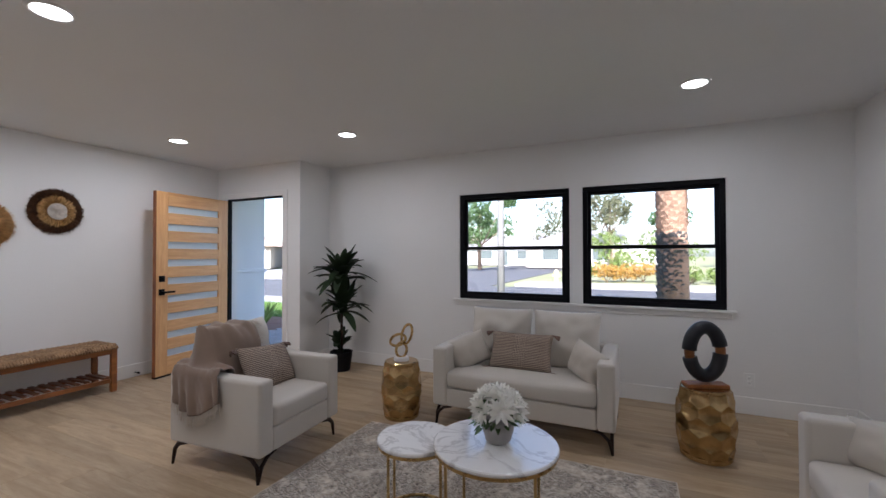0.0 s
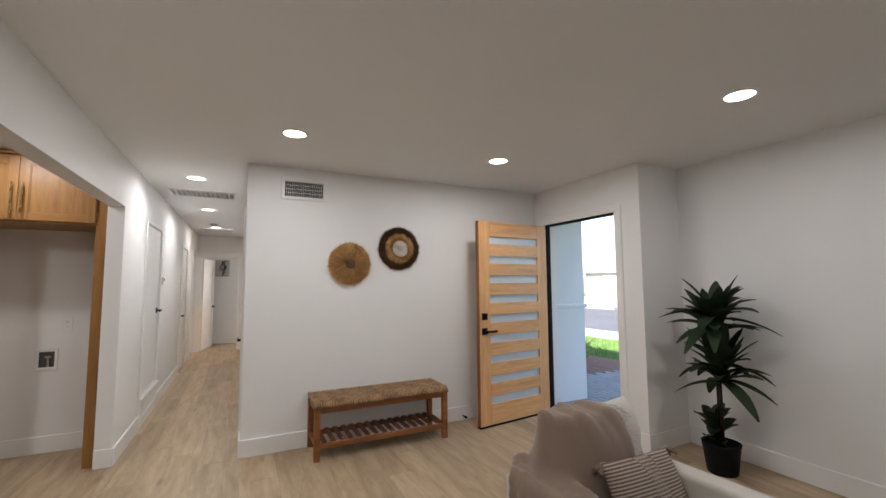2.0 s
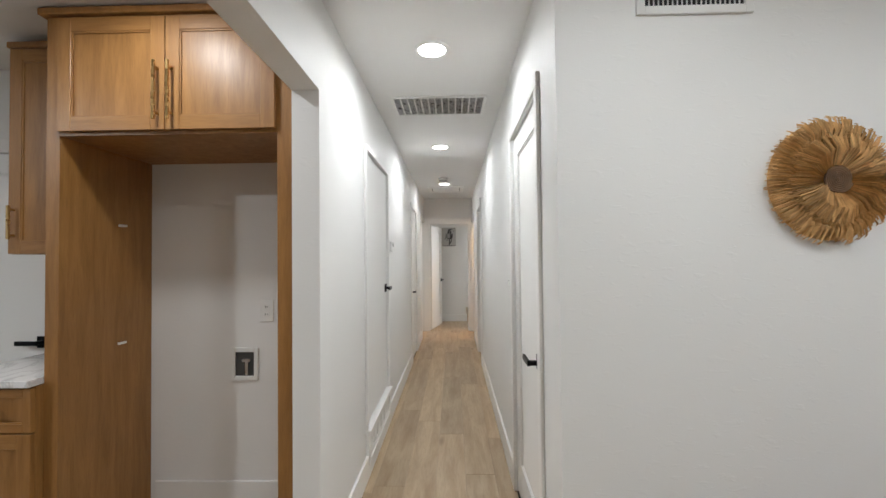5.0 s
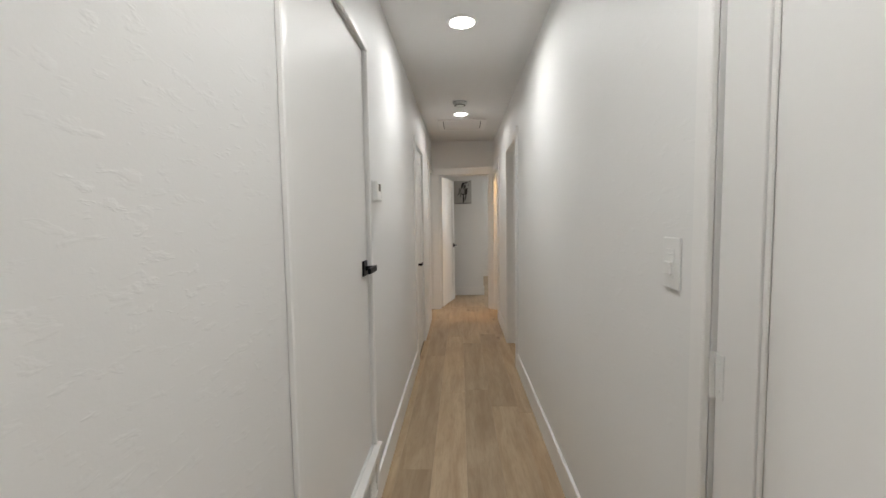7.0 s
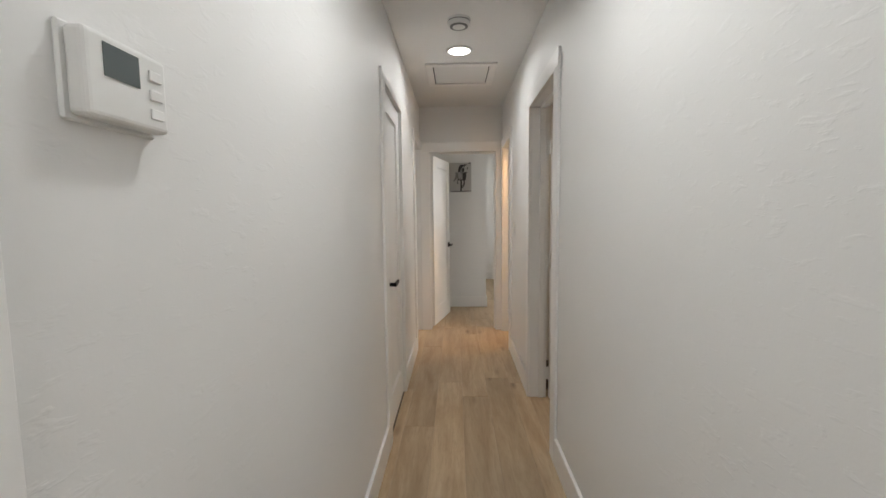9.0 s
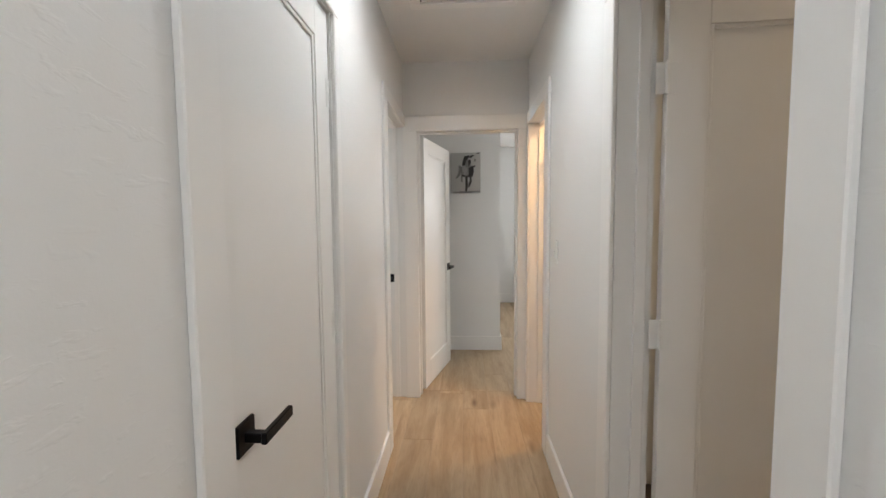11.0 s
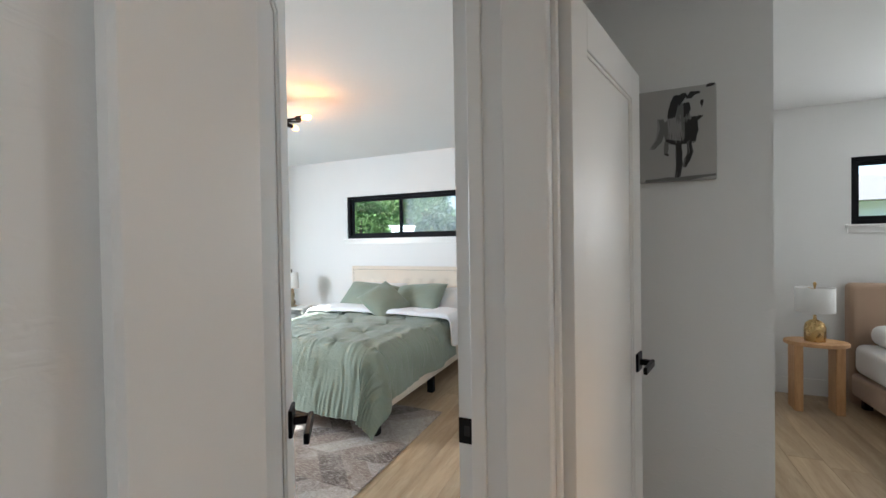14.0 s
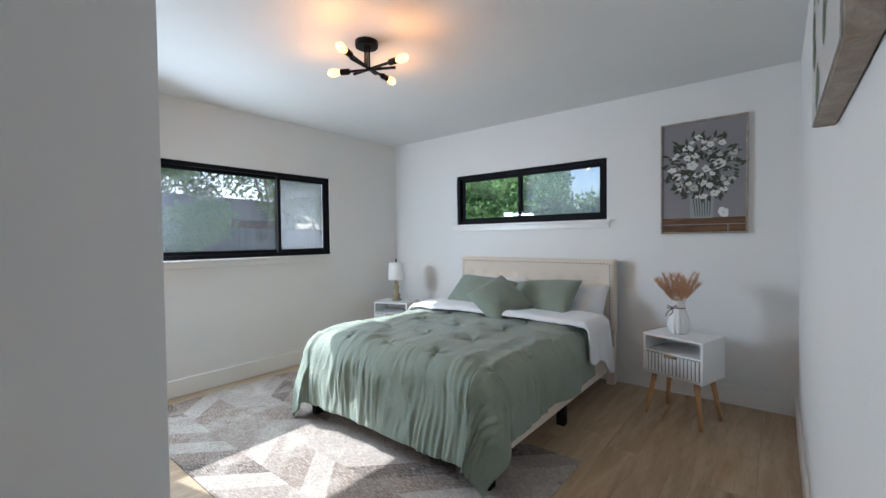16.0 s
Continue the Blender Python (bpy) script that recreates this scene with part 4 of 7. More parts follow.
# flower arrangement
M_POT = paint("grey_ceramic", (0.42, 0.40, 0.38, 1), 0.5, 0.2, 60)
t = thing("flower_pot", pose(-0.535, 2.41, 0.465), "white silk flowers with green leaves in a grey ceramic pot", "flowers")
part("pot", lathe([(0.045, 0.0), (0.058, 0.012), (0.072, 0.06), (0.078, 0.10), (0.072, 0.10), (0.066, 0.06), (0.04, 0.03)], 28), M_POT, t, "grey ceramic pot", True)
M_PETAL = thin_leaf("petal", (0.93, 0.92, 0.88, 1), (0.90, 0.88, 0.80, 1), 30, 0.3)
m = Mat("leaf_green", (0.05, 0.10, 0.03, 1), 0.55)
m.color(m.mix((0.045, 0.10, 0.03, 1), (0.09, 0.15, 0.05, 1), m.noise(m.place(), 25, 3)))
M_LEAF = m.m


def add_petal(bm, base, out, up, length, width, cup=0.3):
    """A pointed leaf or petal from base along out, curving up."""
    side = out.cross(up).normalized()
    prev = None
    for k in range(6):
        f = k / 5
        c = base + out * (length * f) + up * (cup * length * f * f)
        w = width * math.sin(math.pi * min(0.97, 0.12 + 0.85 * f)) * 0.5
        a, b, mid = bm.verts.new(c - side * w + up * w * 0.25), bm.verts.new(c + side * w + up * w * 0.25), bm.verts.new(c)
        if prev:
            bm.faces.new((prev[0], a, mid, prev[2]))
            bm.faces.new((prev[2], mid, b, prev[1]))
        prev = (a, b, mid)


r = random.Random(8)
for k in range(14):
    u = k * 2.399
    el = math.asin(r.uniform(-0.08, 1.0))
    d = Vector((math.cos(u) * math.cos(el), math.sin(u) * math.cos(el), math.sin(el)))
    c = Vector((0, 0, 0.135)) + Vector((d.x * 0.10, d.y * 0.10, d.z * 0.09))
    bm = bmesh.new()
    tx = d.orthogonal().normalized()
    ty = d.cross(tx)
    for ring, (cnt, ln, wd, lift) in enumerate(((11, 0.070, 0.022, 0.05), (9, 0.056, 0.020, 0.5), (6, 0.036, 0.016, 1.0))):
        for q in range(cnt):
            a = 2 * math.pi * (q + 0.5 * ring) / cnt + r.uniform(-0.15, 0.15)
            o = (tx * math.cos(a) + ty * math.sin(a) + d * lift * 0.6).normalized()
            add_petal(bm, c, o, d, ln * r.uniform(0.85, 1.12), wd, 0.25)
    part("flower", bm, M_PETAL, t, "white many-petalled flower", True)
bm = bmesh.new()
for k in range(70):
    u = r.uniform(0, 2 * math.pi)
    d = Vector((math.cos(u), math.sin(u), r.uniform(-0.25, 0.7))).normalized()
    add_petal(bm, Vector((0, 0, 0.105)) + d * r.uniform(0.06, 0.115), d, Vector((0, 0, 1)), r.uniform(0.03, 0.06), 0.022, -0.2)
part("foliage", bm, M_LEAF, t, "small green leaves", True)

# potted dracaena in the nook
m = Mat("dark_leaf", (0.012, 0.022, 0.010, 1), 0.62)
m.b.inputs["Specular IOR Level"].default_value = 0.25
m.color(m.mix((0.012, 0.022, 0.010, 1), (0.03, 0.05, 0.02, 1), m.noise(m.place(), 20, 3)))
M_DLEAF = m.m
t = thing("potted_plant", pose(-3.04, 4.41, 0), "tall dark green dracaena with three tiers in a black pot", "plant")
part("pot", lathe([(0.095, 0.0), (0.10, 0.01), (0.125, 0.20), (0.13, 0.215), (0.118, 0.215), (0.11, 0.19), (0.0, 0.185)], 32, False), M_FRAME, t, "black round pot", True)
for (sx, sy), top in (((0.0, 0.0), 1.16), ((0.03, -0.03), 0.80), ((-0.03, 0.02), 0.34)):
    bm = bmesh.new()
    add_tube(bm, [(sx, sy, 0.18), (sx * 1.3, sy * 1.3, 0.5 * top), (sx * 1.6, sy * 1.6, top)], [0.014, 0.012, 0.010], 8)
    part("stem", bm, M_LEG, t, "brown cane stem", True)
    for k in range(54 if top > 1 else 40 if top > 0.5 else 16):
        u = k * 2.399 + r.uniform(-0.2, 0.2)
        rise = r.uniform(-0.1, 1.5) if k % 3 else r.uniform(1.2, 2.6)
        d = Vector((math.cos(u), math.sin(u), rise)).normalized()
        base = Vector((sx * 1.6, sy * 1.6, top - r.uniform(0, 0.16)))
        ln = r.uniform(0.30, 0.44) if top > 0.5 else r.uniform(0.18, 0.28)
        bm = bmesh.new()
        side = d.cross(Vector((0, 0, 1))).normalized()
        prev = None
        for q in range(9):
            f = q / 8
            c = base + d * ln * f + Vector((0, 0, -1)) * ln * max(0.05, 0.42 - 0.14 * rise) * f * f
            w = 0.096 * (math.sin(math.pi * (0.08 + 0.90 * f)) ** 0.7) * 0.5
            v = [bm.verts.new(c - side * w + Vector((0, 0, w * 0.35))), bm.verts.new(c), bm.verts.new(c + side * w + Vector((0, 0, w * 0.35)))]
            if prev:
                bm.faces.new((prev[0], v[0], v[1], prev[1]))
                bm.faces.new((prev[1], v[1], v[2], prev[2]))
            prev = v
        part("leaf", bm, M_DLEAF, t, smooth=True)

# living room rug
m = Mat("distressed_rug", (0.5, 0.46, 0.42, 1), 0.97)
co = m.place()
n1 = m.noise(co, 4.5, 6, 0.7, 0.8)
n2 = m.noise(m.place((3, 60, 1)), 6, 4, 0.7)
n3 = m.noise(co, 30, 4, 0.7)
dash = m.noise(m.place((7, 45, 1)), 5, 3, 0.7)
worn = m.mix(m.ramp(n1, (0.40, 0.0), (0.50, 1.0)), m.ramp(dash, (0.46, 0.0), (0.56, 1.0)), 1.0, "MULTIPLY")
m.color(m.mix(m.mix(srgb(214, 206, 194), srgb(172, 160, 146), m.ramp(n3, (0.35, 0.0), (0.65, 1.0))), srgb(74, 66, 62), m.mix(0.0, worn, 0.9)))
m.bump(m.noise(co, 350, 3), 0.5, 0.003)
M_RUG = m.m
t = tagged(thing("area_rug", pose(-0.80, 2.42, 0)), "distressed grey and cream low pile area rug", "rug")
part("rug_field", box(-1.05, 1.05, -0.89, 0.89, 0.0, 0.009, 0.003), M_RUG, t)
bm = bmesh.new()
for sx in (-1.05, 1.05):
    add_tube(bm, [(sx, -0.89, 0.005), (sx, 0.89, 0.005)], 0.005, 6)
for sy in (-0.89, 0.89):
    add_tube(bm, [(-1.05, sy, 0.005), (1.05, sy, 0.005)], 0.005, 6)
part("binding", bm, M_FRINGE, t, "sewn cream binding")

# woven-top bench
t = thing("bench", pose(-4.755, 2.315, 0), "wooden entry bench with a woven rope seat and slatted shelf", "bench")
BX, BY = 0.17, 0.565
for sx in (-1, 1):
    for sy in (-1, 1):
        part("leg", box(sx * BX - 0.022, sx * BX + 0.022, sy * BY - 0.024, sy * BY + 0.024, 0.0, 0.415, 0.004, 2), M_BENCH, t)
for sx in (-1, 1):
    part("apron", box(sx * BX - 0.012, sx * BX + 0.012, -BY + 0.024, BY - 0.024, 0.365, 0.412, 0.003), M_BENCH, t)
    part("shelf_rail", box(sx * BX - 0.012, sx * BX + 0.012, -BY + 0.024, BY - 0.024, 0.09, 0.13, 0.003), M_BENCH, t)
for sy in (-1, 1):
    part("end_apron", box(-BX + 0.022, BX - 0.022, sy * BY - 0.012, sy * BY + 0.012, 0.365, 0.412, 0.003), M_BENCH, t)
    part("end_rail", box(-BX + 0.022, BX - 0.022, sy * BY - 0.012, sy * BY + 0.012, 0.09, 0.13, 0.003), M_BENCH, t)
M_BENCHD = wood("bench_shelf", srgb(124, 74, 44), srgb(92, 52, 30), (1, 6, 6), 0.42, 1.2, False, 0.15)
for k in range(15):
    y = -BY + 0.06 + k * (2 * BY - 0.12) / 14
    part("slat", box(-BX + 0.008, BX - 0.008, y - 0.02, y + 0.02, 0.132, 0.144, 0.003), M_BENCHD, t)
m = Mat("woven_rope", srgb(176, 142, 106), 0.85)
co = m.place()
n1 = m.noise(co, 12, 4)
m.color(m.mix(m.mix(srgb(160, 126, 90), srgb(98, 70, 46), m.ramp(n1, (0.35, 0.0), (0.7, 1.0))), srgb(186, 156, 120), m.mix(0.0, m.ramp(m.noise(co, 70, 3), (0.5, 0.0), (0.7, 1.0)), 0.6)))
m.bump(m.noise(co, 180, 3), 0.4, 0.002)
M_ROPE = m.m
for k in range(58):                                            # strands across the seat, bowed over its edges
    y = -BY - 0.018 + k * (2 * BY + 0.036) / 57
    bm = bmesh.new()
    pts = []
    for q in range(15):
        f = q / 14
        x = -0.2 + 0.4 * f
        edge = abs(2 * f - 1)
        z = 0.452 - 0.022 * max(0.0, (edge - 0.86) / 0.14) ** 2 - 0.004 * math.sin(f * math.pi) + (0.0035 if (q + k) % 2 else -0.0035)
        pts.append((x, y + 0.004 * math.sin(q * 1.7 + k), z))
    add_tube(bm, [(-0.2, y, 0.414)] + pts + [(0.2, y, 0.414)], 0.0112, 6)
    part("rope_strand", bm, M_ROPE, t, smooth=True)
part("seat_board", box(-0.185, 0.185, -BY - 0.005, BY + 0.005, 0.412, 0.436, 0.003), M_ROPE, t)


# raffia wall baskets
def raffia(name, rgb, dark):
    m = Mat(name, rgb, 0.85)
    co = m.place()
    col = m.mix(rgb, dark, m.ramp(m.noise(co, 26, 4), (0.35, 0.0), (0.75, 1.0)))
    strand = m.ramp(m.n("ShaderNodeNewGeometry").outputs["Random Per Island"], (0.0, 0.66), (0.5, 1.0), (1.0, 1.15))
    m.color(m.mix(col, strand, 1.0, "MULTIPLY"))
    m.bump(m.noise(co, 120, 3), 0.4, 0.002)
    return m.m


M_RAF = raffia("raffia_straw", srgb(226, 186, 126), srgb(180, 136, 82))
M_RAFD = raffia("raffia_brown", srgb(96, 62, 34), srgb(54, 32, 18))
M_RAFC = raffia("raffia_core", srgb(120, 90, 62), srgb(80, 58, 40))
M_WHITEY = raffia("white_cord", srgb(214, 206, 194), srgb(160, 150, 138))


def frayed_ring(t, nm, mat, r0, r1, lift, count, seed, label=""):
    rr = random.Random(seed)
    bm = bmesh.new()
    for k in range(count):
        a = 2 * math.pi * k / count + rr.uniform(-0.02, 0.02)
        e = r1 * rr.uniform(0.88, 1.04)
        w = 2 * math.pi * r1 / count * 1.25
        out = Vector((0, math.cos(a), math.sin(a)))
        sd = Vector((0, -math.sin(a), math.cos(a)))
        h = lift * (1 + 0.35 * noise.noise((3 * math.cos(a), 3 * math.sin(a), seed))) + rr.uniform(-0.010, 0.014)
        pts = [(r0, h * 0.6, 0.55), ((r0 + e) / 2, h, 1.0), (e * 0.96, h * 0.75, 1.0), (e, h * 0.4, 0.5)]
        rows = []
        for rad_, hh, f in pts:
            c = out * rad_ + Vector((hh + rr.uniform(-0.002, 0.002), 0, 0))
            wv = w * f * 0.5 * max(0.35, rad_ / r1)
            rows.append([bm.verts.new(c - sd * wv), bm.verts.new(c + Vector((0.005, 0, 0))), bm.verts.new(c + sd * wv)])
        for p, q in zip(rows, rows[1:]):
            bm.faces.new((p[0], p[1], q[1], q[0]))
            bm.faces.new((p[1], p[2], q[2], q[1]))
    part(nm, bm, mat, t, label)


def basket(y, z, r, kind, label):
    t = thing("wall_basket", pose(X_BASKET, y, z), label, "wall decor", "raffia wall baskets")
    bm = lathe([(r * 0.93, 0.0), (r * 0.95, 0.008), (r * 0.5, 0.022), (0.0, 0.02)], 40, False)
    bmesh.ops.rotate(bm, verts=bm.verts, matrix=Euler((0, radians(90), 0)).to_matrix())
    part("backing", bm, M_RAFD if kind else M_RAF, t, smooth=True)
    if kind == 0:
        frayed_ring(t, "outer_fringe", M_RAF, r * 0.60, r, 0.034, 420, 1)
        frayed_ring(t, "inner_fringe", M_RAF, r * 0.22, r * 0.74, 0.060, 300, 2)
        core, cr, cm = "woven_centre", r * 0.22, M_RAFC
    else:
        frayed_ring(t, "outer_fringe", M_RAFD, r * 0.62, r, 0.030, 280, 3, "dark brown raffia fringe")
        frayed_ring(t, "inner_fringe", M_RAF, r * 0.33, r * 0.70, 0.042, 200, 4, "straw coloured fringe")
        core, cr, cm = "corded_centre", r * 0.36, M_WHITEY
    bm = bmesh.new()
    turns = 7
    pts = []
    for k in range(turns * 18):
        a = 2 * math.pi * k / 18
        q = cr * k / (turns * 18)
        pts.append((0.046, q * math.cos(a), q * math.sin(a)))
    add_tube(bm, pts, cr / turns * 0.55, 6)
    part(core, bm, cm, t, "white corded centre" if kind else "brown woven centre", True)


basket(2.077, 1.586, 0.205, 0, "round natural straw raffia wall basket")
basket(2.561, 1.742, 0.218, 1, "round brown raffia wall basket with a white corded centre")


# supply vent on the basket wall
def vent_grille(t, w, h, nx, nz, depth=0.012, border=0.03, slat=0.004):
    """A white grille in the local xz plane, its face towards -y."""
    bm = bmesh.new()
    add_box(bm, -w / 2, -w / 2 + border, -depth, 0, -h / 2, h / 2, 0.002)
    add_box(bm, w / 2 - border, w / 2, -depth, 0, -h / 2, h / 2, 0.002)
    add_box(bm, -w / 2 + border, w / 2 - border, -depth, 0, h / 2 - border, h / 2, 0.002)
    add_box(bm, -w / 2 + border, w / 2 - border, -depth, 0, -h / 2, -h / 2 + border, 0.002)
    part("frame", bm, M_PLASTIC, t)
    # a flat dark sheet gives the duct's shade; the wall has no hole
    part("hollow", box(-w / 2 + border * 0.8, w / 2 - border * 0.8, -0.0015, -0.0005, -h / 2 + border * 0.8, h / 2 - border * 0.8), M_DARK, t, "dark sheet for the shaded duct behind the slats")
    for k in range(nx):
        x = -w / 2 + border + (k + 1) * (w - 2 * border) / (nx + 1)
        part("vane", box(x - slat / 2, x + slat / 2, -depth * 0.6, -0.002, -h / 2 + border, h / 2 - border), M_PLASTIC, t)
    for k in range(nz):
        q = -h / 2 + border + (k + 1) * (h - 2 * border) / (nz + 1)
        part("slat", box(-w / 2 + border, w / 2 - border, -depth * 0.85, -depth * 0.5, q - slat / 2, q + slat / 2), M_PLASTIC, t)


t = thing("wall_vent", pose(X_BASKET, 1.661, 2.247, 0, 0, 90), "white metal wall vent with dark slots", "vent")
vent_grille(t, 0.385, 0.19, 20, 3, border=0.028, slat=0.0024)


def outlet(m, label="white duplex wall outlet", switch=False):
    """Face towards local -y."""
    t = thing("light_switch" if switch else "wall_outlet", m, label, "switch" if switch else "outlet")
    part("plate", box(-0.038, 0.038, -0.006, 0, -0.06, 0.06, 0.003, 2), M_PLASTIC, t)
    if switch:
        part("insert", box(-0.0175, 0.0175, -0.0078, -0.006, -0.034, 0.034, 0.001), M_PLASTIC, t)
        part("paddle", box(-0.0150, 0.0150, -0.0150, -0.0078, -0.026, 0.004, 0.002), M_PLASTIC, t)
        part("slider", box(-0.0140, 0.0140, -0.0100, -0.0078, 0.020, 0.0235, 0.0008), M_PLASTIC, t)
    else:
        for q in (-0.02, 0.02):
            part("socket", box(-0.016, 0.016, -0.0085, -0.006, q - 0.014, q + 0.014, 0.003), M_PLASTIC, t)
            for sx in (-0.006, 0.006):
                part("slot", box(sx - 0.0012, sx + 0.0012, -0.0092, -0.0084, q - 0.004, q + 0.006), M_DARK, t)
    return t


outlet(pose(0.894, Y_WIN, 0.275))
outlet(pose(-1.908, Y_WIN, 0.285))
outlet(pose(-3.52, 4.50, 1.14, 0, 0, 90), "white light switch beside the front door", True)
outlet(pose(-6.118, Y_R, 1.20), "white dimmer light switch on the hall wall", True)
outlet(pose(-10.265, Y_R, 1.16), "white dimmer light switch on the hall wall", True)
t = thing("door_stop", pose(X_BASKET + 0.015, 3.255, 0.05), "small black door stop on the baseboard", "door stop")
bm = bmesh.new()
add_tube(bm, [(0, 0, 0), (0.055, 0, 0)], 0.006, 8)
add_tube(bm, [(0.055, 0, 0), (0.075, 0, 0)], 0.011, 10)
part("stem", bm, M_BLACK, t)

# ---- kitchen ----
M_RECESS_SHADE = paint("recess_shade", (0.06, 0.06, 0.058, 1), 0.8, 0)

def shaker(name, parent, x0, x1, z0, z1, t=0.02, st=0.06):
    """A shaker front in the local xz plane, its face towards -y: a recessed panel that carries stiles, rails and a thin bead."""
    d = part(name, box(x0 + st - 0.002, x1 - st + 0.002, 0.010 - t, 0, z0 + st - 0.002, z1 - st + 0.002), M_OAK, parent)
    for a in (x0, x1 - st):
        part("stile", box(a, a + st, -t, 0, z0, z1, 0.0015), M_OAK, d)
    for b in (z0, z1 - st):
        part("rail", box(x0 + st, x1 - st, -t, 0, b, b + st, 0.0015), M_OAKH, d)
    for a in (x0 + st, x1 - st - 0.006):
        part("bead", box(a, a + 0.006, 0.004 - t, 0.011 - t, z0 + st, z1 - st), M_OAK, d)
    for b in (z0 + st, z1 - st - 0.006):
        part("bead", box(x0 + st + 0.006, x1 - st - 0.006, 0.004 - t, 0.011 - t, b, b + 0.006), M_OAKH, d)
    return d


def bar_pull(parent, x, y, z, length, upright=True):
    bm = bmesh.new()
    if upright:
        add_box(bm, x - 0.006, x + 0.006, y - 0.034, y - 0.022, z - length / 2, z + length / 2, 0.002)
        for q in (-0.38, 0.38):
            add_box(bm, x - 0.005, x + 0.005, y - 0.024, y, z + q * length - 0.005, z + q * length + 0.005)
    else:
        add_box(bm, x - length / 2, x + length / 2, y - 0.034, y - 0.022, z - 0.006, z + 0.006, 0.002)
        for q in (-0.38, 0.38):
            add_box(bm, x + q * length - 0.005, x + q * length + 0.005, y - 0.024, y, z - 0.005, z + 0.005)
    part("handle", bm, M_BRASS, parent, "brushed brass bar handle")


KX = -5.265                                     # the face of the tall cabinets
t = thing("fridge_cabinet", pose(KX, -0.365, 0, 0, 0, 90), "oak fridge surround with two upper doors and brass handles", "cabinet")
DEP = KX - X_KIT - 0.002
part("side_panel", box(-0.525, -0.465, -0.0, DEP, 0.0, 2.40, 0.001), M_OAK, t)
part("side_panel", box(0.475, 0.550, -0.0, DEP, 0.0, 2.40, 0.001), M_OAK, t)
part("body", box(-0.465, 0.475, 0.0, DEP, 1.885, 2.40), M_OAK, t)
for a, b, hx in ((-0.462, 0.0035, -0.025), (0.0065, 0.472, 0.035)):
    d = shaker("cabinet_door", t, a, b, 1.90, 2.385)
    bar_pull(d, hx, -0.02, 2.06, 0.25)
part("crown", box(-0.545, 0.552, -0.028, DEP, 2.40, 2.43, 0.004), M_OAK, t, "oak crown strip")

t = thing("wall_cabinet", pose(X_KIT + 0.335, -1.085, 1.385, 0, 0, 90), "oak wall cabinet with a shaker door and brass handle", "cabinet")
part("body", box(-0.182, 0.190, 0.0, 0.333, 0.0, 0.99, 0.001), M_OAK, t)
d = shaker("cabinet_door", t, -0.180, 0.188, 0.002, 0.985)
bar_pull(d, -0.150, -0.02, 0.15, 0.16)
part("crown", box(-0.195, 0.190, -0.025, 0.333, 0.99, 1.02, 0.004), M_OAK, t)

t = thing("base_cabinet", pose(-5.235, -1.085, 0, 0, 0, 90), "oak base cabinet with a drawer above a shaker door", "cabinet")
part("body", box(-0.215, 0.192, 0.0, 0.570, 0.09, 0.83, 0.001), M_OAK, t)
part("toe_kick", box(-0.215, 0.192, 0.05, 0.57, 0.0, 0.09), M_FRAME, t)
d = shaker("drawer", t, -0.213, 0.190, 0.645, 0.825, st=0.035)
bar_pull(d, -0.012, -0.02, 0.735, 0.17, False)
d = shaker("cabinet_door", t, -0.213, 0.190, 0.095, 0.638)
bar_pull(d, -0.185, -0.02, 0.52, 0.17)
t = thing("countertop", None, "white veined quartz countertop with a waterfall end", "countertop")
part("top", box(X_KIT + 0.003, -5.20, -1.335, -0.895, 0.832, 0.862, 0.002), M_MARBLE, t)
part("waterfall", box(X_KIT + 0.003, -5.20, -1.335, -1.303, 0.0, 0.831, 0.002), M_MARBLE, t)
outlet(pose(X_KIT, -0.182, 1.066, 0, 0, 90))
t = thing("water_box", pose(X_KIT, -0.305, 0.775, 0, 0, 90), "white recessed water supply box with a brass valve", "supply box")
bm = bmesh.new()
for a0, a1, b0, b1 in ((-0.075, -0.052, -0.09, 0.09), (0.052, 0.075, -0.09, 0.09), (-0.052, 0.052, 0.065, 0.09), (-0.052, 0.052, -0.09, -0.065)):
    add_box(bm, a0, a1, -0.010, 0.0, b0, b1, 0.002)
part("frame", bm, M_PLASTIC, t)
# the recess is a flat sheet, its inner shade put into the dark colour
part("hollow", box(-0.053, 0.053, -0.002, -0.0005, -0.066, 0.066), M_RECESS_SHADE, t)
bm = bmesh.new()
add_tube(bm, [(0.01, -0.006, -0.06), (0.01, -0.006, 0.02)], 0.008, 8)
add_box(bm, -0.012, 0.03, -0.016, -0.004, 0.012, 0.028, 0.003)
part("valve", bm, M_STEEL, t, "metal valve")
for zz in (0.93, 1.52):
    t = thing("panel_clip", pose(-5.62, -0.828, zz), "small white plastic clip on the cabinet panel", "clip")
    part("clip", box(0, 0.05, 0, 0.012, 0, 0.012, 0.003), M_PLASTIC, t)


M_GREYP = paint("grey_plastic", (0.22, 0.22, 0.22, 1), 0.5, 0)


def smoke_alarm(x, y, label):
    t = thing("smoke_alarm", pose(x, y, CEIL), label, "smoke alarm", "smoke alarms")
    part("base", lathe([(0.068, -0.012), (0.070, -0.008), (0.070, 0.0)], 36), M_PLASTIC, t, smooth=False)
    part("cover", lathe([(0.045, -0.040), (0.060, -0.036), (0.066, -0.022), (0.064, -0.012)], 36), M_PLASTIC, t, smooth=True)
    part("slot_ring", lathe([(0.038, -0.0425), (0.054, -0.0405), (0.054, -0.039), (0.038, -0.0395)], 36, False), M_GREYP, t, "grey vent ring")
    part("joint", lathe([(0.0665, -0.016), (0.0672, -0.016), (0.0672, -0.0115), (0.0665, -0.0115)], 36, False), M_GREYP, t)


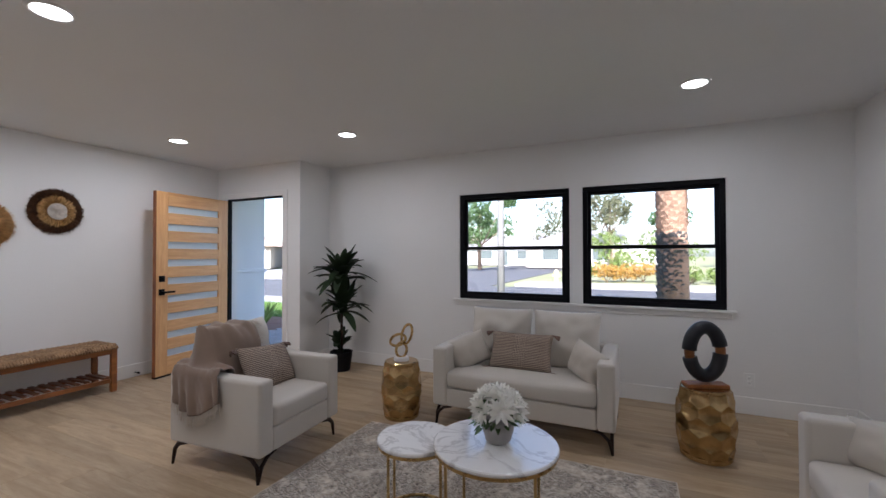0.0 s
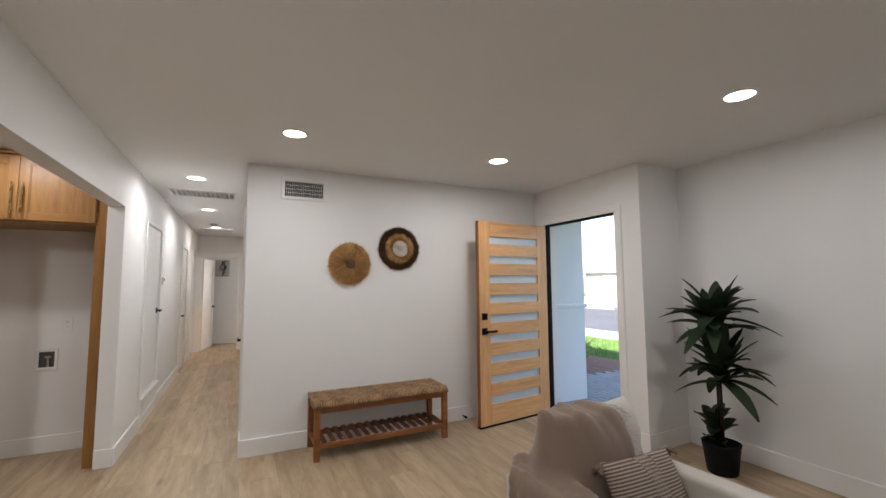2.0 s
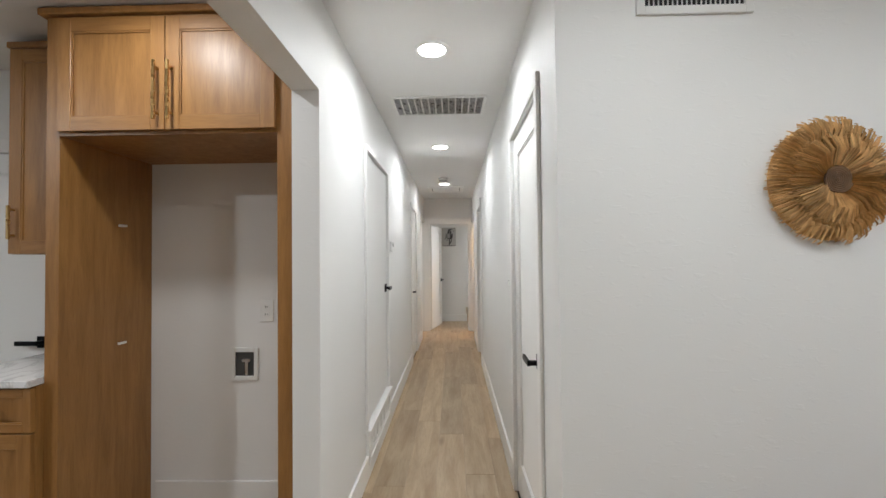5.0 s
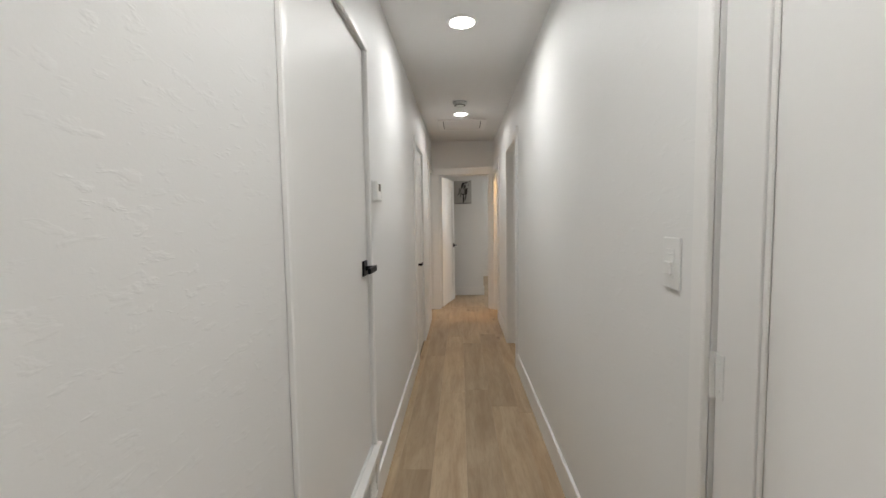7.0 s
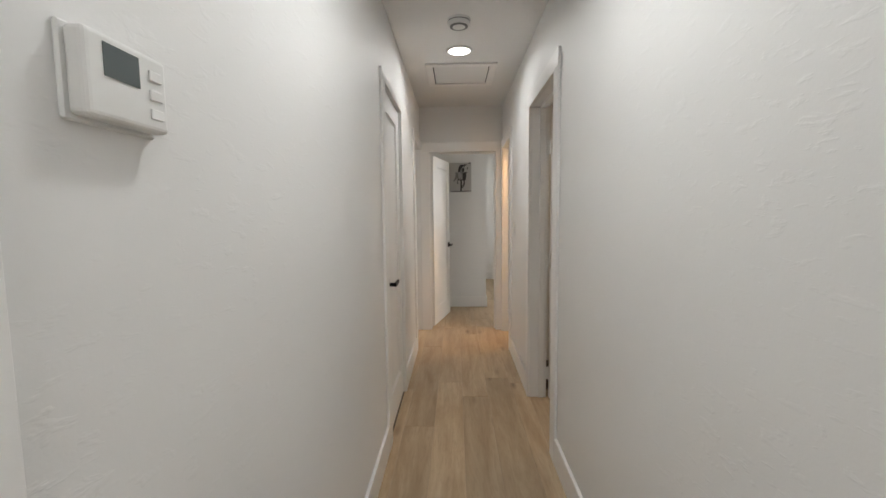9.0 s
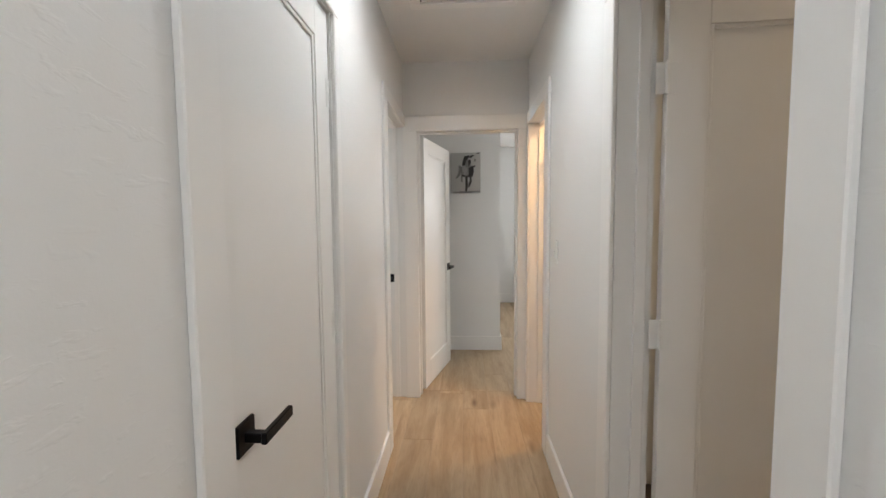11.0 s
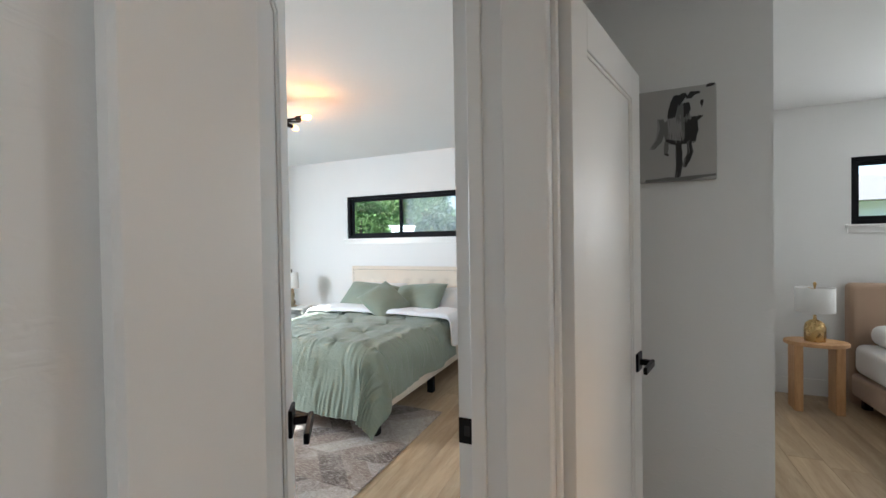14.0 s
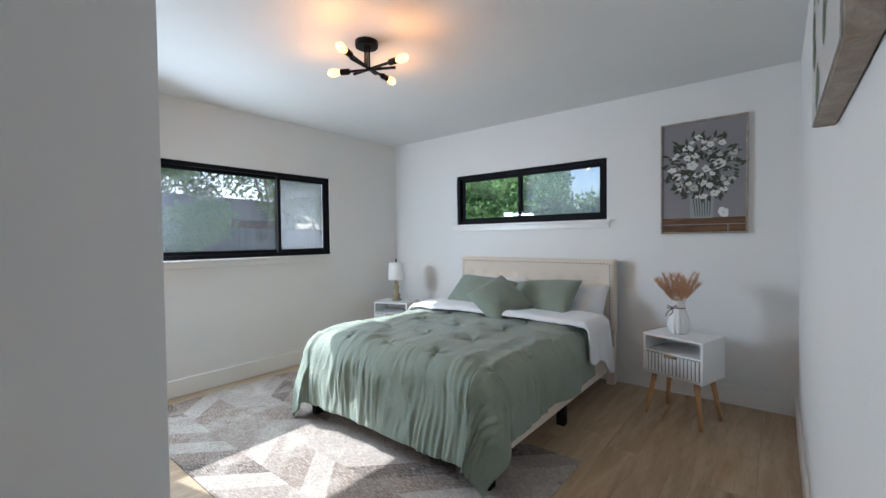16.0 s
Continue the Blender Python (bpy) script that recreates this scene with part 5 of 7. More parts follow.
smoke_alarm(-4.154, -0.392, "white round smoke alarm on the kitchen ceiling")
smoke_alarm(-9.18, 0.718, "white round smoke alarm on the hall ceiling")

# ---- hall ----
t = thing("return_grille", pose(-6.49, 0.757, CEIL, -90), "white ceiling return air grille with dark slots", "vent")
bm = bmesh.new()
w, h, bd = 0.66, 0.36, 0.022
for a0, a1, b0, b1 in ((-w / 2, -w / 2 + bd, -h / 2, h / 2), (w / 2 - bd, w / 2, -h / 2, h / 2), (-w / 2 + bd, w / 2 - bd, h / 2 - bd, h / 2), (-w / 2 + bd, w / 2 - bd, -h / 2, -h / 2 + bd)):
    add_box(bm, b0, b1, 0.0, 0.010, a0, a1, 0.002)
t.matrix_basis = pose(-6.49, 0.757, CEIL - 0.010) @ pose(0, 0, 0, 90)
part("frame", bm, M_PLASTIC, t)
# flat dark sheet in place of the shaded opening above the grille
part("hollow", box(-h / 2 + 0.02, h / 2 - 0.02, 0.0085, 0.0095, -w / 2 + 0.02, w / 2 - 0.02), M_DARK, t)
for k in range(13):
    z = -w / 2 + bd + (k + 0.5) * (w - 2 * bd) / 13 + 0.024
    if k < 12:
        part("divider", box(-h / 2 + bd, h / 2 - bd, 0.001, 0.008, z - 0.004, z + 0.004), M_PLASTIC, t)
for k in range(18):
    x = -h / 2 + bd + (k + 0.5) * (h - 2 * bd) / 18
    part("slat", box(x - 0.0025, x + 0.0025, 0.004, 0.008, -w / 2 + bd, w / 2 - bd), M_STEEL, t)

t = thing("attic_hatch", pose(-10.15, 0.742, CEIL), "white painted attic hatch with a flat frame", "hatch")
bm = bmesh.new()
for a0, a1, b0, b1 in ((-0.27, -0.215, -0.275, 0.275), (0.215, 0.27, -0.275, 0.275), (-0.215, 0.215, 0.22, 0.275), (-0.215, 0.215, -0.275, -0.22)):
    add_box(bm, a0, a1, b0, b1, -0.014, 0.0, 0.003)
part("frame", bm, M_TRIM, t)
part("panel", box(-0.208, 0.208, -0.213, 0.213, -0.006, 0.0), M_CEIL, t)
part("gap", box(-0.216, 0.216, -0.221, 0.221, -0.002, -0.0005), M_DARK, t, "dark gap round the panel")

t = thing("thermostat", pose(-7.09, Y_L, 1.447, 0, 0, 180), "white wall thermostat with a small grey display", "thermostat")
part("base", box(-0.062, 0.062, -0.006, 0, -0.048, 0.048, 0.002), M_PLASTIC, t)
part("case", box(-0.058, 0.058, -0.028, -0.006, -0.044, 0.044, 0.006, 3), M_PLASTIC, t)
M_LCD = paint("grey_display", (0.10, 0.12, 0.12, 1), 0.15, 0)
part("display", box(-0.036, 0.012, -0.0290, -0.0275, 0.0, 0.034), M_LCD, t)
for k in range(3):
    part("button", box(0.026, 0.046, -0.0305, -0.0275, -0.03 + k * 0.022, -0.018 + k * 0.022, 0.001), M_PLASTIC, t)

t = thing("utility_grille", pose(-6.515, Y_L, 0.195, 0, 0, 180), "white painted low grille under the raised door", "vent")
bm = bmesh.new()
for a0, a1, b0, b1 in ((-0.43, -0.385, -0.115, 0.075), (0.385, 0.43, -0.115, 0.075), (-0.385, 0.385, 0.045, 0.075), (-0.385, 0.385, -0.115, -0.085)):
    add_box(bm, a0, a1, -0.022, 0, b0, b1, 0.003)
part("frame", bm, M_TRIM, t)
part("ledge", box(-0.45, 0.45, -0.034, 0.0, 0.076, 0.104, 0.004), M_TRIM, t)
part("backing", box(-0.386, 0.386, -0.006, 0.0, -0.086, 0.046), M_TRIM, t)
for k in range(6):
    x = -0.385 + (k + 0.5) * 0.77 / 6
    part("grille_panel", box(x - 0.050, x + 0.050, -0.014, -0.006, -0.078, 0.038, 0.004), M_TRIM, t)
    for q in range(5):
        part("louvre", box(x - 0.042, x + 0.042, -0.0165, -0.0135, -0.066 + q * 0.021, -0.056 + q * 0.021, 0.001), M_TRIM, t)


# ---- pictures ----
M_CANVAS = paint("grey_canvas", (0.52, 0.51, 0.49, 1), 0.85, 0.3, 90, 0.001, 0.10)
M_INK = paint("dark_ink", (0.035, 0.033, 0.033, 1), 0.8, 0.2, 90, 0.001)
M_INKP = paint("pale_ink", (0.33, 0.32, 0.31, 1), 0.8, 0.2, 90, 0.001)
M_INKG = paint("grey_ink", (0.19, 0.185, 0.18, 1), 0.8, 0.2, 90, 0.001)
t = thing("canvas_print", pose(X_HORSE, 0.757, 1.782, 0, 0, 90), "small grey canvas painting of a dark running horse", "picture")
part("canvas", box(-0.147, 0.147, -0.03, 0, -0.196, 0.196, 0.003), M_CANVAS, t)


def stroke(bm, pts, widths, y):
    """A flat brush stroke in the local xz plane."""
    prev = None
    for k, ((x, z), w) in enumerate(zip(pts, widths)):
        nx, nz = pts[min(k + 1, len(pts) - 1)]
        px, pz = pts[max(k - 1, 0)]
        d = Vector((nx - px, nz - pz)).normalized()
        a, b = bm.verts.new((x - d.y * w, y, z + d.x * w)), bm.verts.new((x + d.y * w, y, z - d.x * w))
        if prev:
            bm.faces.new((prev[0], prev[1], b, a))
        prev = (a, b)


def blob(bm, x, z, rx, rz, y, n=12, seed=0):
    rr = random.Random(seed)
    vs = [bm.verts.new((x + rx * rr.uniform(0.85, 1.1) * math.cos(2 * math.pi * k / n), y, z + rz * rr.uniform(0.85, 1.1) * math.sin(2 * math.pi * k / n))) for k in range(n)]
    bm.faces.new(vs)


ink_rng = random.Random(9)


def bristles(pts, width, count, mats, thin=0.0040):
    """Many thin, uneven strokes side by side, as a dry brush leaves them."""
    for mt in mats:
        bm = bmesh.new()
        for k in range(count):
            o = ink_rng.uniform(-1, 1) * width
            w = thin * ink_rng.uniform(0.4, 1.2)
            p = [(0.78 * x + 0.008 + 0.85 * o * ink_rng.uniform(0.75, 1.05) + ink_rng.uniform(-0.003, 0.003), z + ink_rng.uniform(-0.006, 0.006)) for x, z in pts]
            stroke(bm, p, [w * 0.4] + [w] * (len(p) - 2) + [w * 0.2], -0.0306 - 0.00003 * len(t.children) - 0.000004 * k)
        part("brush_stroke", bm, mt, t, "dry painted brush strokes")


bristles([(-0.085, 0.068), (-0.078, 0.03), (-0.095, -0.02), (-0.125, -0.05)], 0.013, 30, (M_INKP, M_INKG))
bristles([(-0.055, 0.055), (-0.05, 0.0), (-0.04, -0.035)], 0.016, 46, (M_INKG,))
bristles([(-0.015, 0.085), (-0.012, 0.04), (-0.008, -0.02)], 0.034, 90, (M_INKG, M_INKP))
bristles([(0.06, 0.055), (0.066, 0.01), (0.052, -0.035)], 0.026, 100, (M_INK,))
bristles([(0.03, 0.07), (0.034, 0.02), (0.03, -0.03)], 0.016, 50, (M_INKG, M_INK))
bristles([(-0.052, -0.022), (-0.01, -0.034), (0.045, -0.036)], 0.009, 46, (M_INK,))
bristles([(0.02, 0.125), (0.022, 0.09), (0.03, 0.05)], 0.026, 70, (M_INKG,))
bristles([(-0.002, 0.160), (-0.018, 0.132), (-0.026, 0.098), (-0.034, 0.075)], 0.016, 90, (M_INK,))
bristles([(0.030, 0.165), (0.012, 0.150), (-0.004, 0.120)], 0.012, 40, (M_INK,))
bristles([(0.050, 0.150), (0.068, 0.165), (0.094, 0.166)], 0.010, 60, (M_INK,))
bristles([(0.038, 0.125), (0.042, 0.10), (0.036, 0.075)], 0.012, 50, (M_INK,))
bristles([(0.078, 0.135), (0.088, 0.105), (0.084, 0.075)], 0.016, 50, (M_CANVAS,))
bristles([(0.112, 0.130), (0.108, 0.118), (0.104, 0.105)], 0.005, 16, (M_INK,))
bristles([(0.070, 0.064), (0.088, 0.058), (0.104, 0.066)], 0.010, 46, (M_INK,))
bristles([(0.0, -0.03), (0.004, -0.08), (0.006, -0.13), (-0.004, -0.178)], 0.011, 50, (M_INKG, M_INK))
bristles([(0.052, -0.035), (0.056, -0.08), (0.044, -0.105), (0.030, -0.135)], 0.008, 40, (M_INKG, M_INK))
bristles([(-0.055, -0.03), (-0.058, -0.06), (-0.060, -0.082)], 0.006, 20, (M_INKG,))
bristles([(-0.06, -0.080), (-0.054, -0.081), (-0.048, -0.080)], 0.004, 10, (M_INK,))
bristles([(-0.16, -0.190), (-0.06, -0.186), (0.05, -0.188), (0.17, -0.180)], 0.004, 16, (M_INKG,))
bristles([(0.135, 0.188), (0.150, 0.190), (0.168, 0.191)], 0.003, 12, (M_INK,))

# ---- warm lit rooms off the hall ----
WARM_ROOM = (1.0, 0.58, 0.26)
disc_lamp(-10.75, 1.72, CEIL - 0.012, 4.2, 0.2, WARM_ROOM)
disc_lamp(-9.2, 2.4, CEIL - 0.012, 1.8, 0.2, (1.0, 0.72, 0.45))
for lx, ly in ((-10.75, 1.72), (-9.2, 2.4)):
    t = thing("recessed_light", pose(lx, ly, CEIL), "round warm recessed ceiling light, switched on", "ceiling light", "recessed ceiling lights")
    part("trim_ring", lathe([(0.124, 0.0), (0.122, -0.006), (0.104, -0.009), (0.102, -0.006), (0.102, 0.0)], 36, False), M_PLASTIC, t, smooth=True)

# ---- far room ----
t = thing("side_table", pose(-14.34, 1.905, 0), "oval oak side table on two slab legs", "side table")
bm = lathe([(0.195, 0.512), (0.20, 0.516), (0.20, 0.536), (0.195, 0.54)], 40)
for v in bm.verts:
    v.co.x *= 0.72
part("tabletop", bm, M_PALEWOOD, t)
for y in (-0.125, 0.125):
    part("leg", box(-0.075, 0.075, y - 0.028, y + 0.028, 0.0, 0.512, 0.008, 2), M_PALEWOOD, t)
t = thing("table_lamp", pose(-14.34, 1.90, 0.54), "brass dome table lamp with a white drum shade", "lamp")
part("base", lathe([(0.064, 0.0), (0.066, 0.006), (0.066, 0.10), (0.058, 0.135), (0.035, 0.158), (0.012, 0.165), (0.010, 0.20)], 32), M_BRASS, t, "brass dome base", True)
M_SHADE = fabric("lamp_shade", (0.80, 0.79, 0.77, 1), 300, 0.9, 0.2, 0.03)
part("shade", lathe([(0.118, 0.225), (0.120, 0.227), (0.120, 0.41), (0.118, 0.412), (0.117, 0.41), (0.117, 0.227), (0.118, 0.225)], 40, False), M_SHADE, t, "white drum shade", True)
part("finial", lathe([(0.004, 0.40), (0.010, 0.43), (0.012, 0.445), (0.004, 0.455)], 16), M_BRASS, t)
part("harp", box(-0.117, 0.117, -0.003, 0.003, 0.398, 0.402), M_BRASS, t)
outlet(pose(X_FAR, 1.93, 0.30, 0, 0, 90))
M_TAUPE = fabric("taupe_upholstery", srgb(176, 150, 128), 300, 0.92, 0.3, 0.05)
M_BEDW = fabric("white_linen", (0.80, 0.79, 0.78, 1), 300, 0.92, 0.3, 0.03)
M_GREYB = fabric("grey_blanket", srgb(140, 128, 122), 200, 0.95, 0.6, 0.08)
t = thing("bed", pose(-13.6, 2.97, 0), "taupe upholstered bed with white bedding and a grey throw", "bed")
part("headboard", soft_box(-1.10, -0.98, -0.77, 0.77, 0.0, 0.97, 0.04, 4), M_TAUPE, t)
part("frame", soft_box(-0.98, 0.98, -0.77, 0.77, 0.08, 0.26, 0.03, 3), M_TAUPE, t)
part("mattress", soft_box(-0.97, 0.97, -0.76, 0.76, 0.262, 0.50, 0.06, 4), M_BEDW, t, smooth=True)
part("throw", soft_box(-0.35, 0.55, -0.785, 0.785, 0.20, 0.525, 0.06, 4), M_GREYB, t, "grey knitted throw", True)
part("pillow", soft_box(-0.95, -0.60, -0.68, -0.05, 0.50, 0.66, 0.07, 4), M_BEDW, t, "white pillow", True)
for sx in (-0.9, 0.9):
    for sy in (-0.7, 0.7):
        part("leg", box(sx - 0.025, sx + 0.025, sy - 0.025, sy + 0.025, 0, 0.08), M_LEG, t)

# ---- bedroom ----
M_BEDCREAM = fabric("cream_linen", srgb(222, 210, 194), 380, 0.9, 0.3, 0.03)
M_SAGE = crumpled("sage_cotton", srgb(138, 148, 134))
M_SHEET = fabric("white_cotton", (0.82, 0.82, 0.83, 1), 420, 0.85, 0.2, 0.02)
HEADX, FOOTX, BY0, BY1 = -14.66, -12.66, -2.560, -1.010
BYC, BHW = (BY0 + BY1) / 2, (BY1 - BY0) / 2
bed = thing("bed", pose(HEADX, BYC, 0), "cream tufted upholstered bed with black legs", "bed")
# headboard with button tufts
bm = bmesh.new()
n_u, n_v, hw, z0, z1 = 96, 40, 0.795, 0.46, 1.065
tufts = [(-hw + 0.14 + (k + (0.5 if row % 2 else 0.0)) * (2 * hw - 0.28) / 8, z0 + 0.12 + row * 0.155) for row in range(3) for k in range(9 - row % 2)]
front = []
for i in range(n_u + 1):
    col = []
    for j in range(n_v + 1):
        y, z = -hw + 2 * hw * i / n_u, z0 + (z1 - z0) * j / n_v
        d = min(math.hypot(y - a, z - b) for a, b in tufts)
        e = min(y + hw, hw - y, z - z0, z1 - z)
        x = 0.088 - 0.020 * math.exp(-(d / 0.030) ** 2) - 0.018 * math.exp(-(e / 0.012) ** 2) - 0.004 * math.exp(-((e - 0.055) / 0.008) ** 2)
        col.append(bm.verts.new((x, y, z)))
    front.append(col)
for i in range(n_u):
    for j in range(n_v):
        bm.faces.new((front[i][j], front[i + 1][j], front[i + 1][j + 1], front[i][j + 1]))
part("headboard_padding", bm, M_BEDCREAM, bed, smooth=True)
part("headboard", box(-0.0, 0.069, -0.80, 0.80, 0.455, 1.07, 0.012, 3), M_BEDCREAM, bed)
for s in (-1, 1):
    part("headboard_post", box(0.005, 0.062, s * 0.755 - 0.035, s * 0.755 + 0.035, 0.0, 0.455, 0.004), M_BEDCREAM, bed)
bm = bmesh.new()
studs = [(-hw + 0.035, z0 + 0.02 + k * 0.027) for k in range(21)] + [(hw - 0.035, z0 + 0.02 + k * 0.027) for k in range(21)] + [(-hw + 0.035 + k * 0.0295, z1 - 0.033) for k in range(52)]
for y, z in studs:
    bmesh.ops.create_uvsphere(bm, u_segments=6, v_segments=4, radius=0.0062, matrix=Matrix.Translation((0.086, y, z)))
part("nailheads", bm, M_LEG, bed, "bronze nailhead trim", True)
bm = bmesh.new()
for y, z in tufts:
    bmesh.ops.create_uvsphere(bm, u_segments=8, v_segments=5, radius=0.009, matrix=Matrix.Translation((0.068, y, z)))
part("buttons", bm, M_BEDCREAM, bed, smooth=True)
LEN = FOOTX - HEADX
for s in (-1, 1):
    part("side_rail", soft_box(0.09, LEN - 0.06, s * BHW - 0.03, s * BHW + 0.03, 0.17, 0.34, 0.015, 3), M_BEDCREAM, bed)
part("foot_rail", soft_box(LEN - 0.06, LEN, -BHW - 0.03, BHW + 0.03, 0.17, 0.34, 0.015, 3), M_BEDCREAM, bed)
part("mattress", soft_box(0.10, LEN - 0.06, -BHW + 0.02, BHW - 0.02, 0.22, 0.555, 0.06, 5), M_SHEET, bed, "white fitted sheet", True)
for lx in (1.03, LEN - 0.06):
    for ly in (-BHW + 0.04, BHW - 0.04):
        part("leg", box(lx - 0.028, lx + 0.028, ly - 0.028, ly + 0.028, 0.0, 0.17, 0.004), M_FRAME, bed, "black square leg")


def drape(x0, x1, side_drop, foot_drop, top, nx, ny, seed, folds, fold_amp, wrinkle, flare=0.35, hw=0.0):
    """Cloth over the bed from x0 (towards the head) to x1; past the sides and the foot it hangs down. Bed coordinates."""
    bm = bmesh.new()
    w = BHW + hw
    length = (x1 - x0) + foot_drop
    rad = 0.07
    rows = []

    def over(e, drop_now):
        """How far out and down a strip of cloth goes, e metres past the edge."""
        if e <= 0:
            return e, 0.0
        q = min(e / rad, math.pi / 2)
        out, dn = rad * math.sin(q), rad * (1 - math.cos(q))
        rest = max(0.0, e - rad * math.pi / 2)
        return out + rest * 0.10, dn + rest * 0.985

    for i in range(nx + 1):
        s = i / nx * length
        row = []
        for j in range(ny + 1):
            f = 2 * j / ny - 1
            sd = side_drop(s / length)
            v = f * (w + sd)
            ex = s - (x1 - x0) + rad
            ey = abs(v) - w + rad
            ox, dx = over(ex, 0)
            oy, dy = over(ey, 0)
            sg = 1 if v >= 0 else -1
            x = x1 - rad + ox
            y = sg * (w - rad + oy)
            both = max(0.0, min(ex, ey))
            down = max(dx, dy) + 0.18 * min(dx, dy)
            if both > 0:
                x += flare * 0.35 * both
                y += sg * flare * 0.5 * both
            hang = min(1.0, down / 0.25)
            along = v * 1.0 if ex > ey else s
            bend = along + 0.05 * noise.noise((along * 4, down * 2.5, seed + 8.0)) + 0.06 * noise.noise((along * 1.5, down * 0.8, seed))
            ridge = 1.3 * (1.0 - 2.0 * abs(math.sin(bend * folds * 0.5 + seed)) ** 0.8) + 0.6 * math.sin(bend * folds * 1.63 + seed * 2) + 0.35 * math.sin(bend * folds * 2.7 + 1.0)
            keep = 0.35 + 0.65 * max(0.0, min(1.0, 0.5 + 1.3 * noise.noise((along * 2.0, down * 1.2, seed + 5.0))))
            wave = ridge * 0.6 * fold_amp * hang * keep * (1.0 - 0.25 * max(0.0, hang - 0.7) / 0.3)
            nz = noise.noise((s * 3.2, v * 3.2, seed)) * wrinkle + noise.noise((s * 8.5 + 3, v * 8.5, seed + 4)) * wrinkle * 0.5
            fine = noise.noise((s * 2.5, v * 9.0, seed + 2.0))
            crease = -wrinkle * 0.40 * math.exp(-(fine / 0.10) ** 2)
            z = top - down + (nz + crease) * (1 - 0.6 * hang) + 0.025 * (1 - (v / w) ** 2) * (1 - hang)
            if ex > ey:
                x += wave + nz * hang
            else:
                y += sg * (wave + nz * hang)
            row.append(bm.verts.new((x, y, max(0.012, z))))
        rows.append(row)
    for i in range(nx):
        for j in range(ny):
            bm.faces.new((rows[i][j], rows[i + 1][j], rows[i + 1][j + 1], rows[i][j + 1]))
    return bm


def comforter_cover(inside=0.0):
    """A puffy quilted cover: flat on the mattress, rolling over its edges and hanging lowest at the foot corners. Bed coordinates."""
    x0, x1, w, rad, top = 0.66, LEN + 0.025, BHW + 0.035, 0.135, 0.600
    foot, side = 0.40, 0.285
    nu, nv = 240, 340
    rows = []

    def creases(across, down, seed):
        """Gathers that run down the fall of the cloth."""
        g = across + 0.05 * noise.noise((across * 5, down * 3, seed)) + 0.10 * noise.noise((across * 1.3, down * 1.5, seed + 3))
        a = 1 - 2 * abs(noise.noise((g * 11, down * 1.6, seed + 7)))
        b = 1 - 2 * abs(noise.noise((g * 27, down * 2.6, seed + 11)))
        c = noise.noise((g * 48, down * 5.0, seed + 17))
        keep = 0.45 + 0.55 * max(-0.6, min(1.0, 1.6 * noise.noise((across * 3.0, down * 3.0, seed + 23))))
        return (0.020 * a + 0.019 * b + 0.009 * c) * keep

    bm = bmesh.new()
    for i in range(nu + 1):
        s = (x1 - x0 + foot) * i / nu
        row = []
        for j in range(nv + 1):
            v = (2 * j / nv - 1) * (w + side)
            sg = 1 if v >= 0 else -1
            ex, ey = s - (x1 - x0) + rad, abs(v) - w + rad
            px, py = max(ex, 0.0), max(ey, 0.0)
            r = (px ** 2.1 + py ** 2.1) ** (1 / 2.1)
            q = min(r / rad, math.pi / 2)
            rest = max(0.0, r - rad * math.pi / 2)
            flare = (0.26 if sg < 0 else 0.10) if py > 0 else 0.10
            out, down = rad * math.sin(q) + flare * rest, rad * (1 - math.cos(q)) + (1 - 0.4 * flare * flare) * rest
            hyp = math.hypot(px * px, py * py) or 1.0
            dx, dy = px * px / hyp, py * py / hyp
            x = (x0 + s if ex <= 0 else x1 - rad) + out * dx
            y = sg * ((abs(v) if ey <= 0 else w - rad) + out * dy)
            hang = min(1.0, down / 0.16)
            near = math.exp(-max(0.0, -max(ex, ey)) / 0.24)
            gx, gy = (s - 0.16) / 0.36, v / 0.37
            tx, ty = (gx - round(gx)) * 0.36, (gy - round(gy)) * 0.37
            td, ta = math.hypot(tx, ty), math.atan2(ty, tx)
            h = 0.008 - (0.012 * math.exp(-(td / 0.030) ** 2) + 0.009 * math.exp(-(td / 0.12) ** 2)) * (1 - 0.8 * hang)
            h += 0.0075 * (1 - hang) * math.exp(-(td / 0.15) ** 2) * math.sin(4 * ta + 2.1 * round(gx) + 3.3 * round(gy))
            h += 0.026 * noise.noise((s * 2.3, v * 2.3, 2.0)) + 0.012 * noise.noise((s * 6.0, v * 6.0, 5.0))
            flat = abs(noise.noise((s * 4.0 + 2 * noise.noise((s * 2, v * 2, 9.0)), v * 7.0, 13.0)))
            h += (0.016 * (1 - hang)) * (1 - 2 * flat) * (0.4 + 0.6 * noise.noise((s * 1.7, v * 1.7, 31.0)))
            lay_ = near * (0.5 + 0.5 * hang)
            wx = dx * dx if r > 0 else (1.0 if ex > ey else 0.0)
            h += lay_ * (wx * creases(v, down, 40.0) + (1 - wx) * creases(s + sg * 9, down, 60.0) * 0.8)
            h += hang * 4 * dx * dy * 0.022 * math.sin(6.5 * math.atan2(py, px + 1e-6) + 1.2)
            h += 0.02 * hang * min(1.0, rest / 0.2) * noise.noise((wx * v * 3.5 + (1 - wx) * s * 3.5, sg * 2.0, 71.0))
            up = math.cos(q)
            h -= inside
            row.append(bm.verts.new((x + h * dx * (1 - up), y + sg * h * dy * (1 - up), max(0.014, top - down + h * up + 0.02 * (1 - min(1.0, abs(v) / w) ** 2) * (1 - hang)))))
        rows.append(row)
    for i in range(nu):
        for j in range(nv):
            bm.faces.new((rows[i][j], rows[i + 1][j], rows[i + 1][j + 1], rows[i][j + 1]))
    return bm


